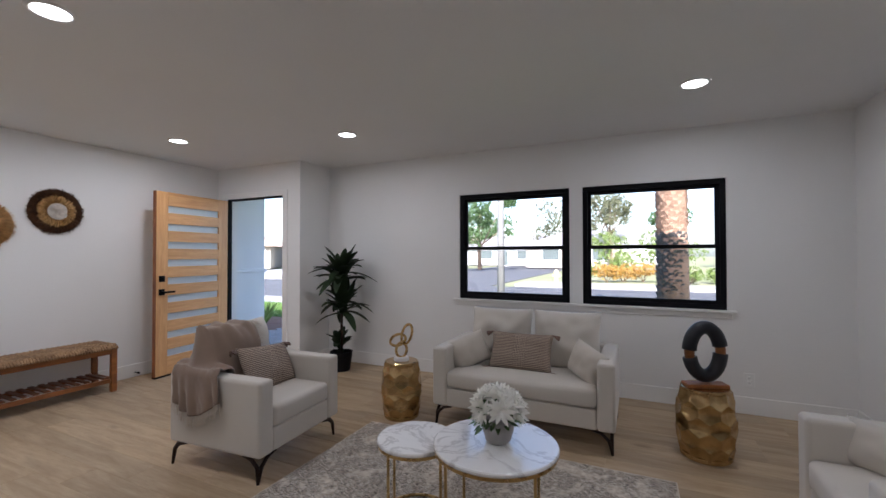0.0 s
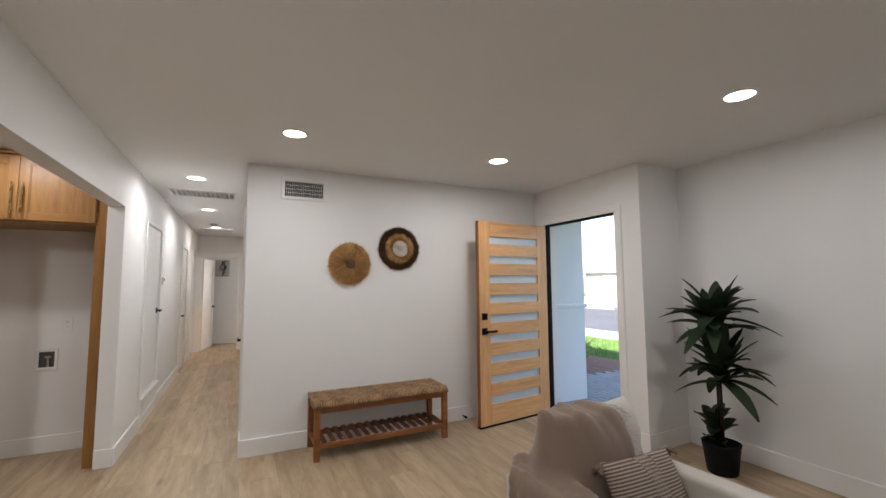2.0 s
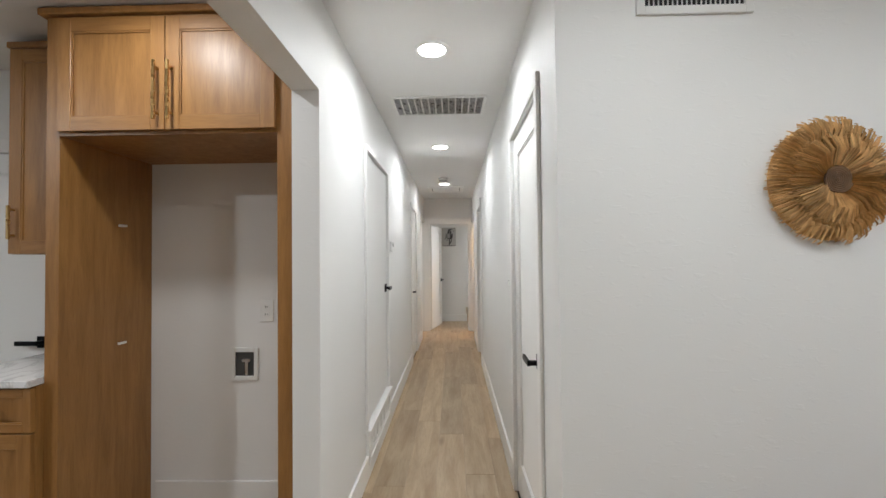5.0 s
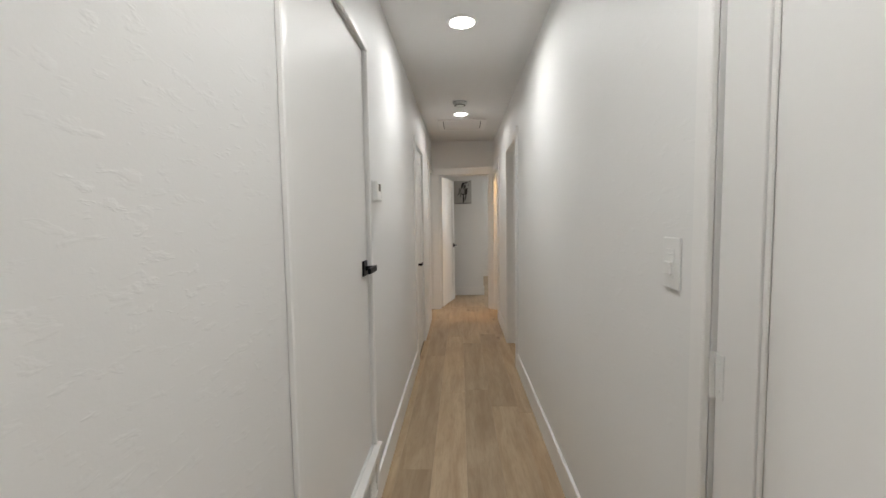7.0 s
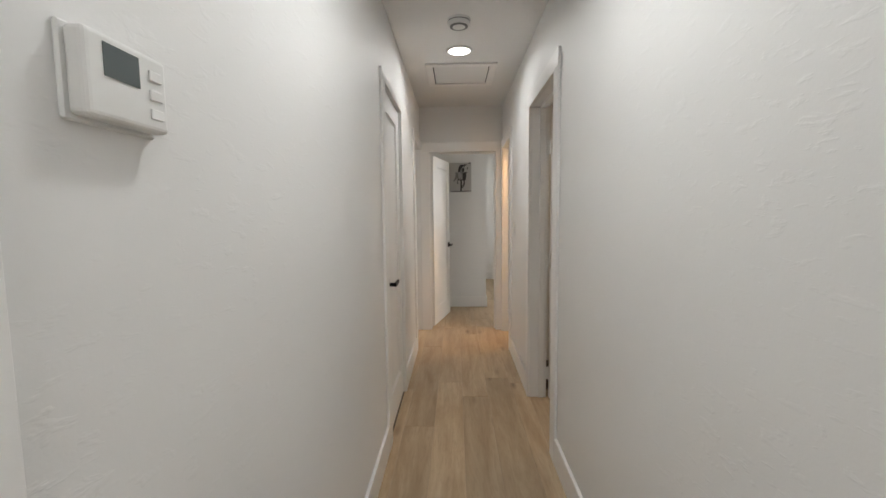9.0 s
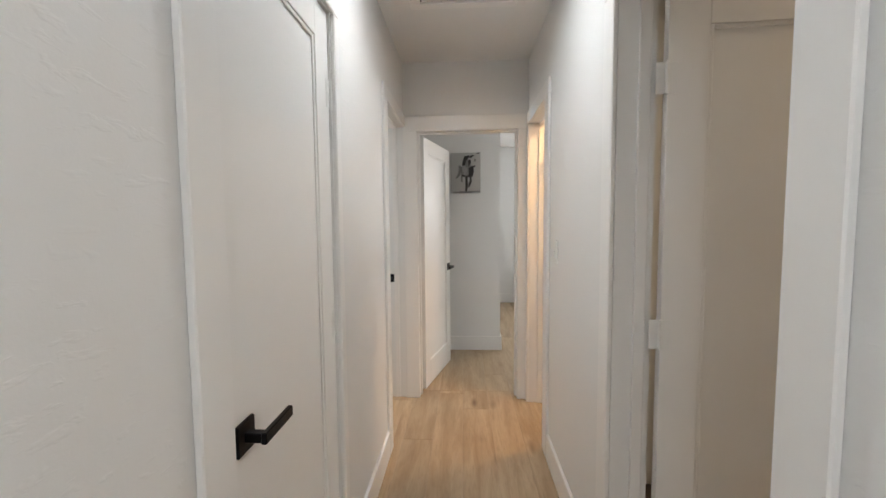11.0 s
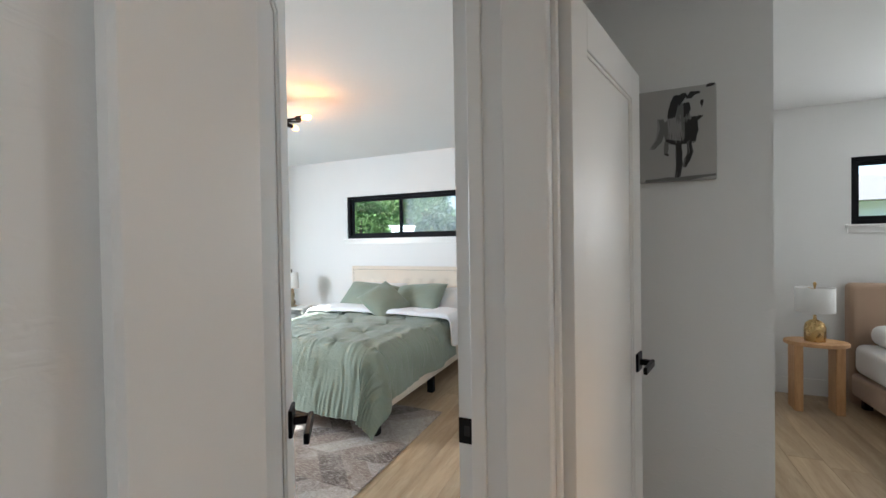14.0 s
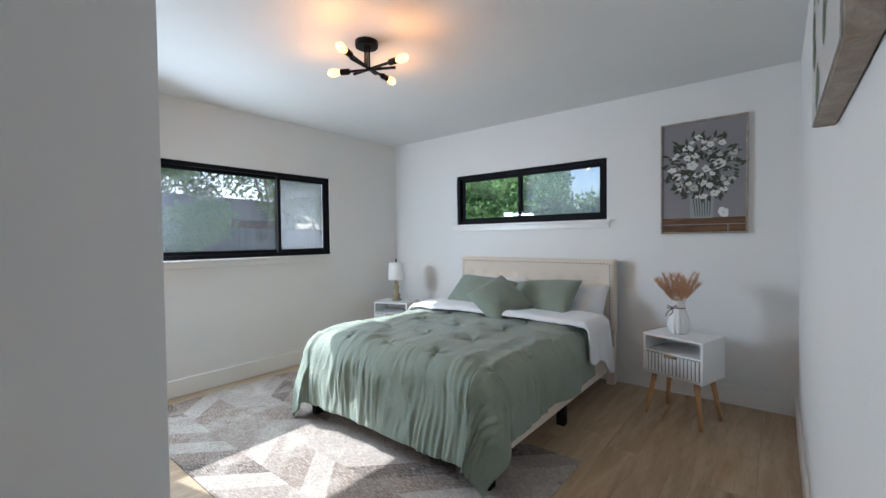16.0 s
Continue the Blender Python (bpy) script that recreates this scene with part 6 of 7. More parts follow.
t = thing("comforter", pose(HEADX, BYC, 0), "rumpled sage green comforter spread over the bed", "bedding")
g = part("cover", comforter_cover(), M_SAGE, t, smooth=True)
sd = g.modifiers.new("thickness", "SOLIDIFY")
sd.thickness, sd.offset = 0.016, -1
part("lining", comforter_cover(0.020), M_SHEET, t, "white cotton underside", True)
t = thing("top_sheet", pose(HEADX, BYC, 0), "white sheet folded back over the comforter", "bedding")
g = part("fold", drape(0.42, 0.86, lambda f: 0.40 - 0.20 * f + 0.03 * math.sin(9 * f), 0.0, 0.660, 40, 150, 7, 22.0, 0.010, 0.012, 0.0, 0.088), M_SHEET, t, smooth=True)
sd = g.modifiers.new("thickness", "SOLIDIFY")
sd.thickness, sd.offset = 0.012, -1


def bed_pillow(name, m, w, h, d, mat, label, seed):
    t = thing(name, m, label, "pillow")
    part("cover", superpillow(w, h, d, 22, 0.10, seed, 0.014, 2.6), mat, t, smooth=True)
    return t


BEDM = pose(HEADX, BYC, 0)
bed_pillow("bed_pillow", BEDM @ pose(0.20, -0.34, 0.695, -36, 0, 90), 0.68, 0.44, 0.20, M_SHEET, "white pillow leaning on the headboard", 1)
bed_pillow("bed_pillow", BEDM @ pose(0.22, 0.44, 0.665, -42, -6, 90), 0.68, 0.42, 0.20, M_SHEET, "white pillow leaning on the headboard", 2)
bed_pillow("pillow_sham", BEDM @ pose(0.375, -0.34, 0.735, -52, 5, 95), 0.64, 0.42, 0.20, M_SAGE, "sage green pillow leaning on a white pillow", 3)
bed_pillow("pillow_sham", BEDM @ pose(0.375, 0.27, 0.735, -50, -5, 85), 0.64, 0.42, 0.20, M_SAGE, "sage green pillow leaning on a white pillow", 4)
bed_pillow("throw_pillow", BEDM @ pose(0.70, 0.06, 0.742, -64, 38, 88), 0.41, 0.41, 0.19, M_SAGE, "square sage green throw pillow turned on its corner", 5)


# nightstands
def nightstand(m, label):
    t = thing("nightstand", m, label, "nightstand", "white nightstands")
    w, d, zb, zt = 0.40, 0.30, 0.300, 0.577
    part("top", box(-w / 2, w / 2, -d / 2, d / 2, zt - 0.016, zt, 0.002), M_NSW, t)
    part("bottom", box(-w / 2, w / 2, -d / 2, d / 2, zb, zb + 0.016, 0.002), M_NSW, t)
    for s in (-1, 1):
        part("side", box(s * w / 2 - (0.016 if s > 0 else 0), s * w / 2 + (0.016 if s < 0 else 0), -d / 2, d / 2, zb + 0.016, zt - 0.016), M_NSW, t)
    part("back", box(-w / 2 + 0.016, w / 2 - 0.016, d / 2 - 0.010, d / 2, zb + 0.016, zt - 0.016), M_NSW, t)
    part("shelf", box(-w / 2 + 0.016, w / 2 - 0.016, -d / 2 + 0.004, d / 2 - 0.010, 0.452, 0.464), M_NSW, t)
    dr = part("drawer", box(-w / 2 + 0.018, w / 2 - 0.018, -d / 2 - 0.002, -d / 2 + 0.012, zb + 0.020, 0.450), M_NSG, t, "ribbed drawer front")
    for k in range(15):
        x = -w / 2 + 0.030 + k * (w - 0.06) / 14
        part("rib", box(x - 0.0085, x + 0.0085, -d / 2 - 0.010, -d / 2 - 0.002, zb + 0.020, 0.450, 0.003), M_NSW, dr)
    part("pull", box(-0.045, 0.045, -d / 2 - 0.018, -d / 2 - 0.006, 0.434, 0.450, 0.003), M_BRASS, dr, "brass edge pull")
    for sx in (-1, 1):
        for sy in (-1, 1):
            bm = bmesh.new()
            x, y = sx * (w / 2 - 0.06), sy * (d / 2 - 0.05)
            add_tube(bm, [(x, y, zb), (x + sx * 0.045, y + sy * 0.035, 0.0)], [0.019, 0.011], 14)
            part("leg", bm, M_PALEWOOD, t, "pale tapered wooden leg", True)
    return t


M_NSW = paint("white_lacquer", (0.82, 0.82, 0.81, 1), 0.35, 0)
M_NSG = paint("grey_groove", (0.30, 0.29, 0.28, 1), 0.6, 0)
NS1 = pose(-14.26, -0.435, 0, 0, 0, 72)
nightstand(NS1, "white nightstand with a ribbed drawer and open shelf")
NS2 = pose(-14.24, -3.24, 0, 0, 0, 108)
nightstand(NS2, "white nightstand holding a small table lamp")

t = thing("vase", NS1 @ pose(-0.03, 0.0, 0.577), "white fluted vase with dried pampas and a twine bow", "vase")
bm = bmesh.new()
prof = [(0.045, 0.0), (0.055, 0.012), (0.066, 0.055), (0.060, 0.105), (0.044, 0.155), (0.036, 0.19), (0.040, 0.225), (0.043, 0.235), (0.037, 0.235), (0.030, 0.19)]
n = 48
rings = []
for rr_, zz in prof:
    amp = 0.10 if 0.01 < zz < 0.16 else 0.02
    rings.append([bm.verts.new((rr_ * (1 + amp * math.cos(12 * 2 * math.pi * k / n)) * math.cos(2 * math.pi * k / n), rr_ * (1 + amp * math.cos(12 * 2 * math.pi * k / n)) * math.sin(2 * math.pi * k / n), zz)) for k in range(n)])
for a, b in zip(rings, rings[1:]):
    for k in range(n):
        bm.faces.new((a[k], a[(k + 1) % n], b[(k + 1) % n], b[k]))
bm.faces.new(rings[0][::-1])
part("body", bm, M_NSW, t, "white fluted ceramic body", True)
bm = bmesh.new()
add_tube(bm, [(0.0395 * math.cos(2 * math.pi * k / 24), 0.0395 * math.sin(2 * math.pi * k / 24), 0.182) for k in range(24)], 0.004, 6, closed=True)
for pts in ([(-0.02, -0.038, 0.182), (-0.05, -0.055, 0.20), (-0.055, -0.05, 0.178), (-0.02, -0.04, 0.180)], [(-0.02, -0.038, 0.182), (0.01, -0.055, 0.205), (0.025, -0.05, 0.185), (-0.02, -0.04, 0.180)],
            [(-0.02, -0.04, 0.18), (-0.05, -0.052, 0.15), (-0.06, -0.056, 0.12)], [(-0.02, -0.04, 0.18), (-0.01, -0.056, 0.15), (-0.03, -0.062, 0.13)]):
    add_tube(bm, pts, 0.0035, 6)
part("bow", bm, M_TASSEL, t, "brown twine bow", True)
M_PAMPAS = fabric("pampas", srgb(206, 158, 116), 200, 0.95, 0.3, 0.1)
rr = random.Random(12)
for k in range(34):
    bm = bmesh.new()
    a = rr.uniform(0, 2 * math.pi)
    lean = rr.uniform(0.03, 0.17)
    base = Vector((0.012 * math.cos(a), 0.012 * math.sin(a), 0.20))
    tip = Vector((lean * math.cos(a), lean * math.sin(a) * 1.0, 0.235 + rr.uniform(0.10, 0.19)))
    add_tube(bm, [base, base.lerp(tip, 0.5), tip], 0.0012, 4)
    for q in range(90):
        f = rr.uniform(0.30, 1.0)
        c = base.lerp(tip, f)
        d = Vector((rr.uniform(-1, 1), rr.uniform(-1, 1), rr.uniform(0.5, 1.6))).normalized()
        e = c + d * rr.uniform(0.025, 0.05)
        s_ = d.orthogonal().normalized() * 0.0011
        bm.faces.new((bm.verts.new(c - s_), bm.verts.new(c + s_), bm.verts.new(e)))
    part("plume", bm, M_PAMPAS, t, "peach dried plume")

t = thing("table_lamp", NS2 @ pose(0.0, 0.0, 0.577), "weathered baluster table lamp with a white shade", "lamp")
M_AGED = wood("aged_wood", srgb(168, 154, 126), srgb(110, 98, 76), (6, 6, 3), 0.7, 3.0, False, 0.05)
part("base", lathe([(0.052, 0.0), (0.054, 0.012), (0.040, 0.022), (0.030, 0.032), (0.044, 0.055), (0.038, 0.075), (0.020, 0.095), (0.030, 0.13), (0.034, 0.155), (0.020, 0.19), (0.028, 0.205), (0.012, 0.222), (0.010, 0.25)], 28), M_AGED, t, "turned weathered base", True)
part("shade", lathe([(0.088, 0.235), (0.090, 0.237), (0.080, 0.425), (0.078, 0.427), (0.077, 0.425), (0.087, 0.237), (0.088, 0.235)], 36, False), M_SHADE, t, "white drum shade", True)
part("harp", box(-0.077, 0.077, -0.002, 0.002, 0.418, 0.422), M_LEG, t)
part("finial", lathe([(0.004, 0.42), (0.009, 0.445), (0.008, 0.46), (0.003, 0.47)], 12), M_LEG, t)

# flower painting over the nightstand
t = thing("framed_painting", pose(X_FAR, -0.378, 1.711, 0, 0, 90), "framed painting of white flowers in a jar on wood", "picture")
pw, ph = 0.284, 0.434
M_PFRAME = wood("grey_wood_frame", srgb(178, 166, 152), srgb(138, 124, 110), (6, 6, 6), 0.6, 1.5, False, 0.05)
M_PBACK = paint("painted_grey", (0.30, 0.285, 0.30, 1), 0.8, 0.4, 60, 0.001, 0.15)
M_PWOOD = wood("painted_wood", srgb(122, 90, 62), srgb(70, 50, 36), (1, 6, 8), 0.8, 2.0, False, 0.0)
M_PWHITE = paint("painted_white", (0.80, 0.79, 0.76, 1), 0.8, 0.5, 90, 0.001, 0.10)
M_PCREAM = paint("painted_cream", (0.58, 0.56, 0.53, 1), 0.8, 0.5, 90, 0.001, 0.15)
M_PGREEN = paint("painted_green", (0.075, 0.085, 0.06, 1), 0.8, 0.4, 90, 0.001, 0.2)
M_PCORE = paint("painted_core", (0.12, 0.11, 0.07, 1), 0.8, 0.2, 90)
M_PJAR = paint("painted_jar", (0.40, 0.42, 0.42, 1), 0.7, 0.3, 90, 0.001, 0.2)
bm = bmesh.new()
for a0, a1, b0, b1 in ((-pw, -pw + 0.012, -ph, ph), (pw - 0.012, pw, -ph, ph), (-pw + 0.012, pw - 0.012, ph - 0.012, ph), (-pw + 0.012, pw - 0.012, -ph, -ph + 0.012)):
    add_box(bm, a0, a1, -0.034, 0, b0, b1, 0.002)
part("frame", bm, M_PFRAME, t, "greyish wooden frame")
part("canvas", box(-pw + 0.013, pw - 0.013, -0.020, -0.002, -ph + 0.013, ph - 0.013), M_PBACK, t)
bm = box(-pw + 0.014, pw - 0.014, -0.0215, -0.020, -ph + 0.075, -ph + 0.122)
add_box(bm, -pw + 0.014, 0.16, -0.0213, -0.020, -ph + 0.014, -ph + 0.068)
add_box(bm, 0.168, pw - 0.014, -0.0213, -0.020, -ph + 0.014, -ph + 0.068)
part("painted_table", bm, M_PWOOD, t, "painted brown table edge")
bm = bmesh.new()
vs = [bm.verts.new((x, -0.0222, z)) for x, z in ((-0.078, -0.315), (0.070, -0.315), (0.078, -0.14), (-0.085, -0.14))]
bm.faces.new(vs)
part("painted_jar", bm, M_PJAR, t, "painted glass jar")
bm = bmesh.new()
for k in range(7):
    x = -0.06 + k * 0.019
    stroke(bm, [(x, -0.15), (x * 0.8 + 0.004, -0.30)], [0.003, 0.002], -0.0226 - k * 0.00004)
rr = random.Random(31)
for k in range(230):
    a, q = rr.uniform(0, 2 * math.pi), rr.uniform(0.2, 1.12)
    x, z = 0.215 * q * math.cos(a), 0.075 + 0.215 * q * math.sin(a)
    d = a + rr.uniform(-0.9, 0.9)
    ln = rr.uniform(0.025, 0.070)
    stroke(bm, [(x, z), (x + ln * 0.5 * math.cos(d), z + ln * 0.5 * math.sin(d)), (x + ln * math.cos(d), z + ln * math.sin(d))], [0.003, 0.011, 0.001], -0.0228 - k * 0.00002)
part("painted_leaves", bm, M_PGREEN, t, "painted dark green leaves")
spots = []
for k in range(400):
    a, q = rr.uniform(0, 2 * math.pi), math.sqrt(rr.uniform(0, 1))
    x, z, s_ = 0.215 * q * math.cos(a), 0.075 + 0.235 * q * math.sin(a), rr.uniform(0.018, 0.050) * (1.25 - 0.55 * q)
    if all(math.hypot(x - p[0], z - p[1]) > (s_ + p[2]) * 0.93 for p in spots):
        spots.append((x, z, s_))
spots.append((0.135, -0.275, 0.042))
for k, (x, z, s_) in enumerate(spots):
    bm = bmesh.new()
    for q in range(5):
        a = 2 * math.pi * q / 5 + k + rr.uniform(-0.3, 0.3)
        g_ = rr.uniform(0.40, 0.62)
        blob(bm, x + g_ * s_ * math.cos(a), z + g_ * 0.85 * s_ * math.sin(a), s_ * rr.uniform(0.40, 0.60), s_ * rr.uniform(0.36, 0.54), -0.0250 - q * 0.0003 - (k % 5) * 0.00005, 9, k * 7 + q)
    fl = part("painted_flower", bm, M_PWHITE if k % 4 else M_PCREAM, t, "painted white flower")
    bm = bmesh.new()
    blob(bm, x + rr.uniform(-0.2, 0.2) * s_, z + rr.uniform(-0.2, 0.1) * s_, s_ * rr.uniform(0.10, 0.20), s_ * rr.uniform(0.08, 0.16), -0.0272, 8, k)
    part("flower_heart", bm, M_PCORE, fl, "painted dark flower heart")

# canvas on the side wall
t = thing("wall_canvas", pose(-12.10, Y_LB, 1.88), "green and grey painted canvas with pale wooden edges", "picture")
M_MOSS = paint("painted_moss", (0.16, 0.19, 0.13, 1), 0.8, 0.4, 40, 0.001, 0.3)
part("stretcher", box(-0.31, 0.31, -0.045, -0.002, -0.35, 0.35, 0.003), M_PFRAME, t)
part("canvas", box(-0.308, 0.308, -0.0475, -0.0452, -0.348, 0.348), M_CANVAS, t)
bm = bmesh.new()
for k in range(26):
    blob(bm, rr.uniform(-0.26, 0.26), rr.uniform(-0.30, 0.30), rr.uniform(0.02, 0.05), rr.uniform(0.02, 0.06), -0.0480 - k * 0.00002, 10, k + 60)
part("painted_leaves", bm, M_MOSS, t, "painted green leaves")

# bedroom rug: a herringbone of pale, brown and grey strips
t = thing("bedroom_rug", pose(-12.78, -2.16, 0), "patchwork herringbone rug in cream, taupe and brown", "rug")
RX, RY = 1.0, 1.39
RX0, RX1, RY0, RY1 = -0.46, 1.30, -RY, RY


def rug_mat(name, rgb):
    m = Mat(name, rgb, 0.97)
    co = m.place()
    n2 = m.noise(m.place((5, 85, 1)), 5, 4, 0.75, 0.3)
    n4 = m.noise(m.place((60, 7, 1)), 4, 4, 0.75, 0.4)
    worn = m.noise(co, 3.5, 5, 0.65)
    dark, pale = srgb(84, 68, 58), srgb(208, 200, 190)
    c1 = m.mix(rgb, dark, m.mix(0.0, m.ramp(n2, (0.50, 0.0), (0.60, 1.0)), 0.75))
    c2 = m.mix(c1, pale, m.mix(0.0, m.ramp(n4, (0.50, 0.0), (0.60, 1.0)), 0.6))
    m.color(m.mix(c2, pale, m.mix(0.0, m.ramp(worn, (0.50, 0.0), (0.70, 1.0)), 0.4)))
    m.bump(m.noise(co, 350, 3), 0.5, 0.003)
    return m.m


RUGS = [rug_mat("rug_cream", srgb(168, 160, 152)), rug_mat("rug_pale", srgb(156, 147, 140)), rug_mat("rug_taupe", srgb(130, 116, 106)), rug_mat("rug_brown", srgb(92, 81, 76)), rug_mat("rug_greige", srgb(146, 135, 126))]
part("backing", box(-0.46, 0.955, -1.39, 1.39, 0.0, 0.005, 0.002), RUGS[0], t)


def clip(poly, xa, xb, ya, yb):
    for ax, lim, keep in ((0, xa, 1), (0, xb, -1), (1, ya, 1), (1, yb, -1)):
        out = []
        for k in range(len(poly)):
            p, q = poly[k], poly[(k + 1) % len(poly)]
            ip, iq = keep * (p[ax] - lim) >= 0, keep * (q[ax] - lim) >= 0
            if ip:
                out.append(p)
            if ip != iq:
                f = (lim - p[ax]) / (q[ax] - p[ax])
                out.append((p[0] + f * (q[0] - p[0]), p[1] + f * (q[1] - p[1])))
        poly = out
        if not poly:
            break
    return poly


rr = random.Random(5)
CW, SH = 0.2830, 0.19
for c in range(5):
    xa = -0.46 + c * CW
    up = 1 if c % 2 else -1
    k = -14
    while k < 22:
        y = -1.6 + k * SH
        poly = [(xa, y), (xa + CW, y + up * CW), (xa + CW, y + up * CW + SH), (xa, y + SH)]
        poly = clip(poly, xa, min(xa + CW, 0.955), -1.39, 1.39)
        if len(poly) > 2:
            bm = bmesh.new()
            lo = [bm.verts.new((x, yy, 0.005)) for x, yy in poly]
            hi = [bm.verts.new((x, yy, 0.0095)) for x, yy in poly]
            area = sum(poly[q][0] * poly[(q + 1) % len(poly)][1] - poly[(q + 1) % len(poly)][0] * poly[q][1] for q in range(len(poly)))
            bm.faces.new(hi if area > 0 else hi[::-1])
            for q in range(len(poly)):
                bm.faces.new((lo[q], lo[(q + 1) % len(poly)], hi[(q + 1) % len(poly)], hi[q]))
            bmesh.ops.recalc_face_normals(bm, faces=bm.faces[:])
            part("strip", bm, rr.choice(RUGS), t)
        k += 1

# ceiling fixture
FX, FY = -12.648, -1.835
t = thing("ceiling_fixture", pose(FX, FY, CEIL), "black metal ceiling light with four bare warm bulbs", "ceiling light")
part("canopy", lathe([(0.066, -0.032), (0.068, -0.028), (0.068, 0.0)], 36), M_BLACK, t, smooth=False)
M_BULB = glow("bulb_glow", (1.0, 0.42, 0.10, 1), 3.0)
bars = [((-0.020, 0.243), -1), ((0.228, 0.083), 1), ((0.086, -0.156), -1), ((-0.207, -0.037), 1)]
for (bx, by), s in bars:
    d = Vector((bx, by, 0)).normalized()
    bz = -0.150 if s > 0 else -0.166
    n_ = Vector((-d.y, d.x, 0)) * 0.03
    e0 = Vector((bx, by, bz))
    start = e0 - d * 0.055
    end = start - d * 0.30
    bm = bmesh.new()
    sd_ = Vector((-d.y, d.x, 0)) * 0.006
    up = Vector((0, 0, 0.006))
    v = [bm.verts.new(p + a * sd_ + b * up) for p in (start, end) for a, b in ((-1, -1), (1, -1), (1, 1), (-1, 1))]
    bm.faces.new(v[:4][::-1])
    bm.faces.new(v[4:])
    for q in range(4):
        bm.faces.new((v[q], v[(q + 1) % 4], v[4 + (q + 1) % 4], v[4 + q]))
    part("bar", bm, M_BLACK, t)
    bm = bmesh.new()
    add_tube(bm, [e0 - d * 0.070, e0 - d * 0.060, e0 - d * 0.012, e0 - d * 0.010], [0.012, 0.018, 0.018, 0.014], 16)
    part("socket", bm, M_BLACK, t)
    bm = bmesh.new()
    add_tube(bm, [e0 - d * 0.015, e0 + d * 0.004, e0 + d * 0.028, e0 + d * 0.050, e0 + d * 0.064, e0 + d * 0.070], [0.012, 0.018, 0.024, 0.022, 0.014, 0.004], 16)
    part("bulb", bm, M_BULB, t, "glowing warm bulb", True)
    pm = start - d * 0.15
    bm = bmesh.new()
    add_tube(bm, [(pm.x * 0.55, pm.y * 0.55, -0.03), (pm.x * 0.55, pm.y * 0.55, bz)], 0.005, 8)
    part("rod", bm, M_BLACK, t)
    p = e0 + d * 0.10
    bulb_lamp(FX + p.x, FY + p.y, CEIL + bz - 0.02, 0.85)

# ---- outside ----
def ground_mat(name, a, b, scale=3.0, rough=0.95, bump=0.5, fine=60):
    m = Mat(name, a, rough)
    co = m.place(world_space=True)
    col = m.mix(a, b, m.ramp(m.noise(co, scale, 5), (0.35, 0.0), (0.7, 1.0)))
    col = m.mix(col, tuple(c * 0.7 for c in a[:3]) + (1,), m.mix(0.0, m.ramp(m.noise(co, fine, 3), (0.5, 0.0), (0.7, 1.0)), 0.5))
    m.color(col)
    m.bump(m.noise(co, fine, 3), bump, 0.01)
    return m.m


M_GRASS = ground_mat("lawn", (0.085, 0.17, 0.035, 1), (0.13, 0.20, 0.05, 1), 1.2)
M_DRY = ground_mat("dry_ground", (0.20, 0.19, 0.11, 1), (0.16, 0.18, 0.07, 1), 0.3)
M_ROAD = ground_mat("asphalt", (0.055, 0.055, 0.06, 1), (0.075, 0.075, 0.08, 1), 0.5, 0.85, 0.4, 90)
M_CONC = ground_mat("concrete", (0.22, 0.215, 0.205, 1), (0.28, 0.27, 0.26, 1), 0.8, 0.85, 0.3, 50)
M_MULCH = ground_mat("mulch", (0.13, 0.065, 0.04, 1), (0.22, 0.12, 0.08, 1), 20, 0.95, 0.8, 50)
M_PAVER = ground_mat("paver", (0.22, 0.21, 0.21, 1), (0.30, 0.28, 0.27, 1), 4, 0.85, 0.4, 70)
M_STUCCO = paint("white_stucco", (0.80, 0.81, 0.82, 1), 0.85, 0.5, 60, 0.004)
M_BARK = ground_mat("bark", (0.16, 0.11, 0.075, 1), (0.26, 0.19, 0.14, 1), 6, 0.95, 0.8, 30)
M_FOL = [thin_leaf("foliage_green", (0.055, 0.115, 0.035, 1), (0.11, 0.17, 0.06, 1), 2.0),
         thin_leaf("foliage_olive", (0.11, 0.12, 0.06, 1), (0.16, 0.16, 0.09, 1), 2.0),
         thin_leaf("foliage_bright", (0.13, 0.20, 0.045, 1), (0.20, 0.25, 0.07, 1), 2.0),
         thin_leaf("foliage_orange", (0.42, 0.20, 0.03, 1), (0.34, 0.24, 0.06, 1), 3.0),
         thin_leaf("foliage_garden", (0.16, 0.29, 0.11, 1), (0.26, 0.38, 0.17, 1), 2.0),
         thin_leaf("foliage_yellow", (0.34, 0.38, 0.05, 1), (0.26, 0.34, 0.06, 1), 2.0)]
M_FASCIA = paint("grey_blue_trim", (0.22, 0.25, 0.29, 1), 0.6, 0.1)

structure("ground", box(-400, 400, -400, 400, -0.9, -0.32), M_DRY, "dry open ground reaching the horizon", "ground")
structure("lawn", box(-40, 14, 4.95, 10.0, -0.319, -0.14), M_GRASS, "bright green front lawn", "lawn")
structure("pavement", box(-60, 60, 10.0, 11.4, -0.319, -0.15), M_CONC, "pale concrete pavement along the street", "pavement")
structure("kerb", box(-60, 60, 11.4, 11.6, -0.319, -0.148, 0.02), M_CONC, "pale concrete kerb", "kerb")
structure("road", box(-120, 120, 11.6, 21.0, -0.319, -0.285), M_ROAD, "grey asphalt street", "road")
structure("kerb_far", box(-5.5, 120, 21.0, 21.2, -0.318, -0.148, 0.02), M_CONC, "pale concrete kerb", "kerb")
structure("pavement_far", box(-5.5, 120, 21.2, 23.4, -0.318, -0.15), M_CONC, "pale concrete pavement across the street", "pavement")
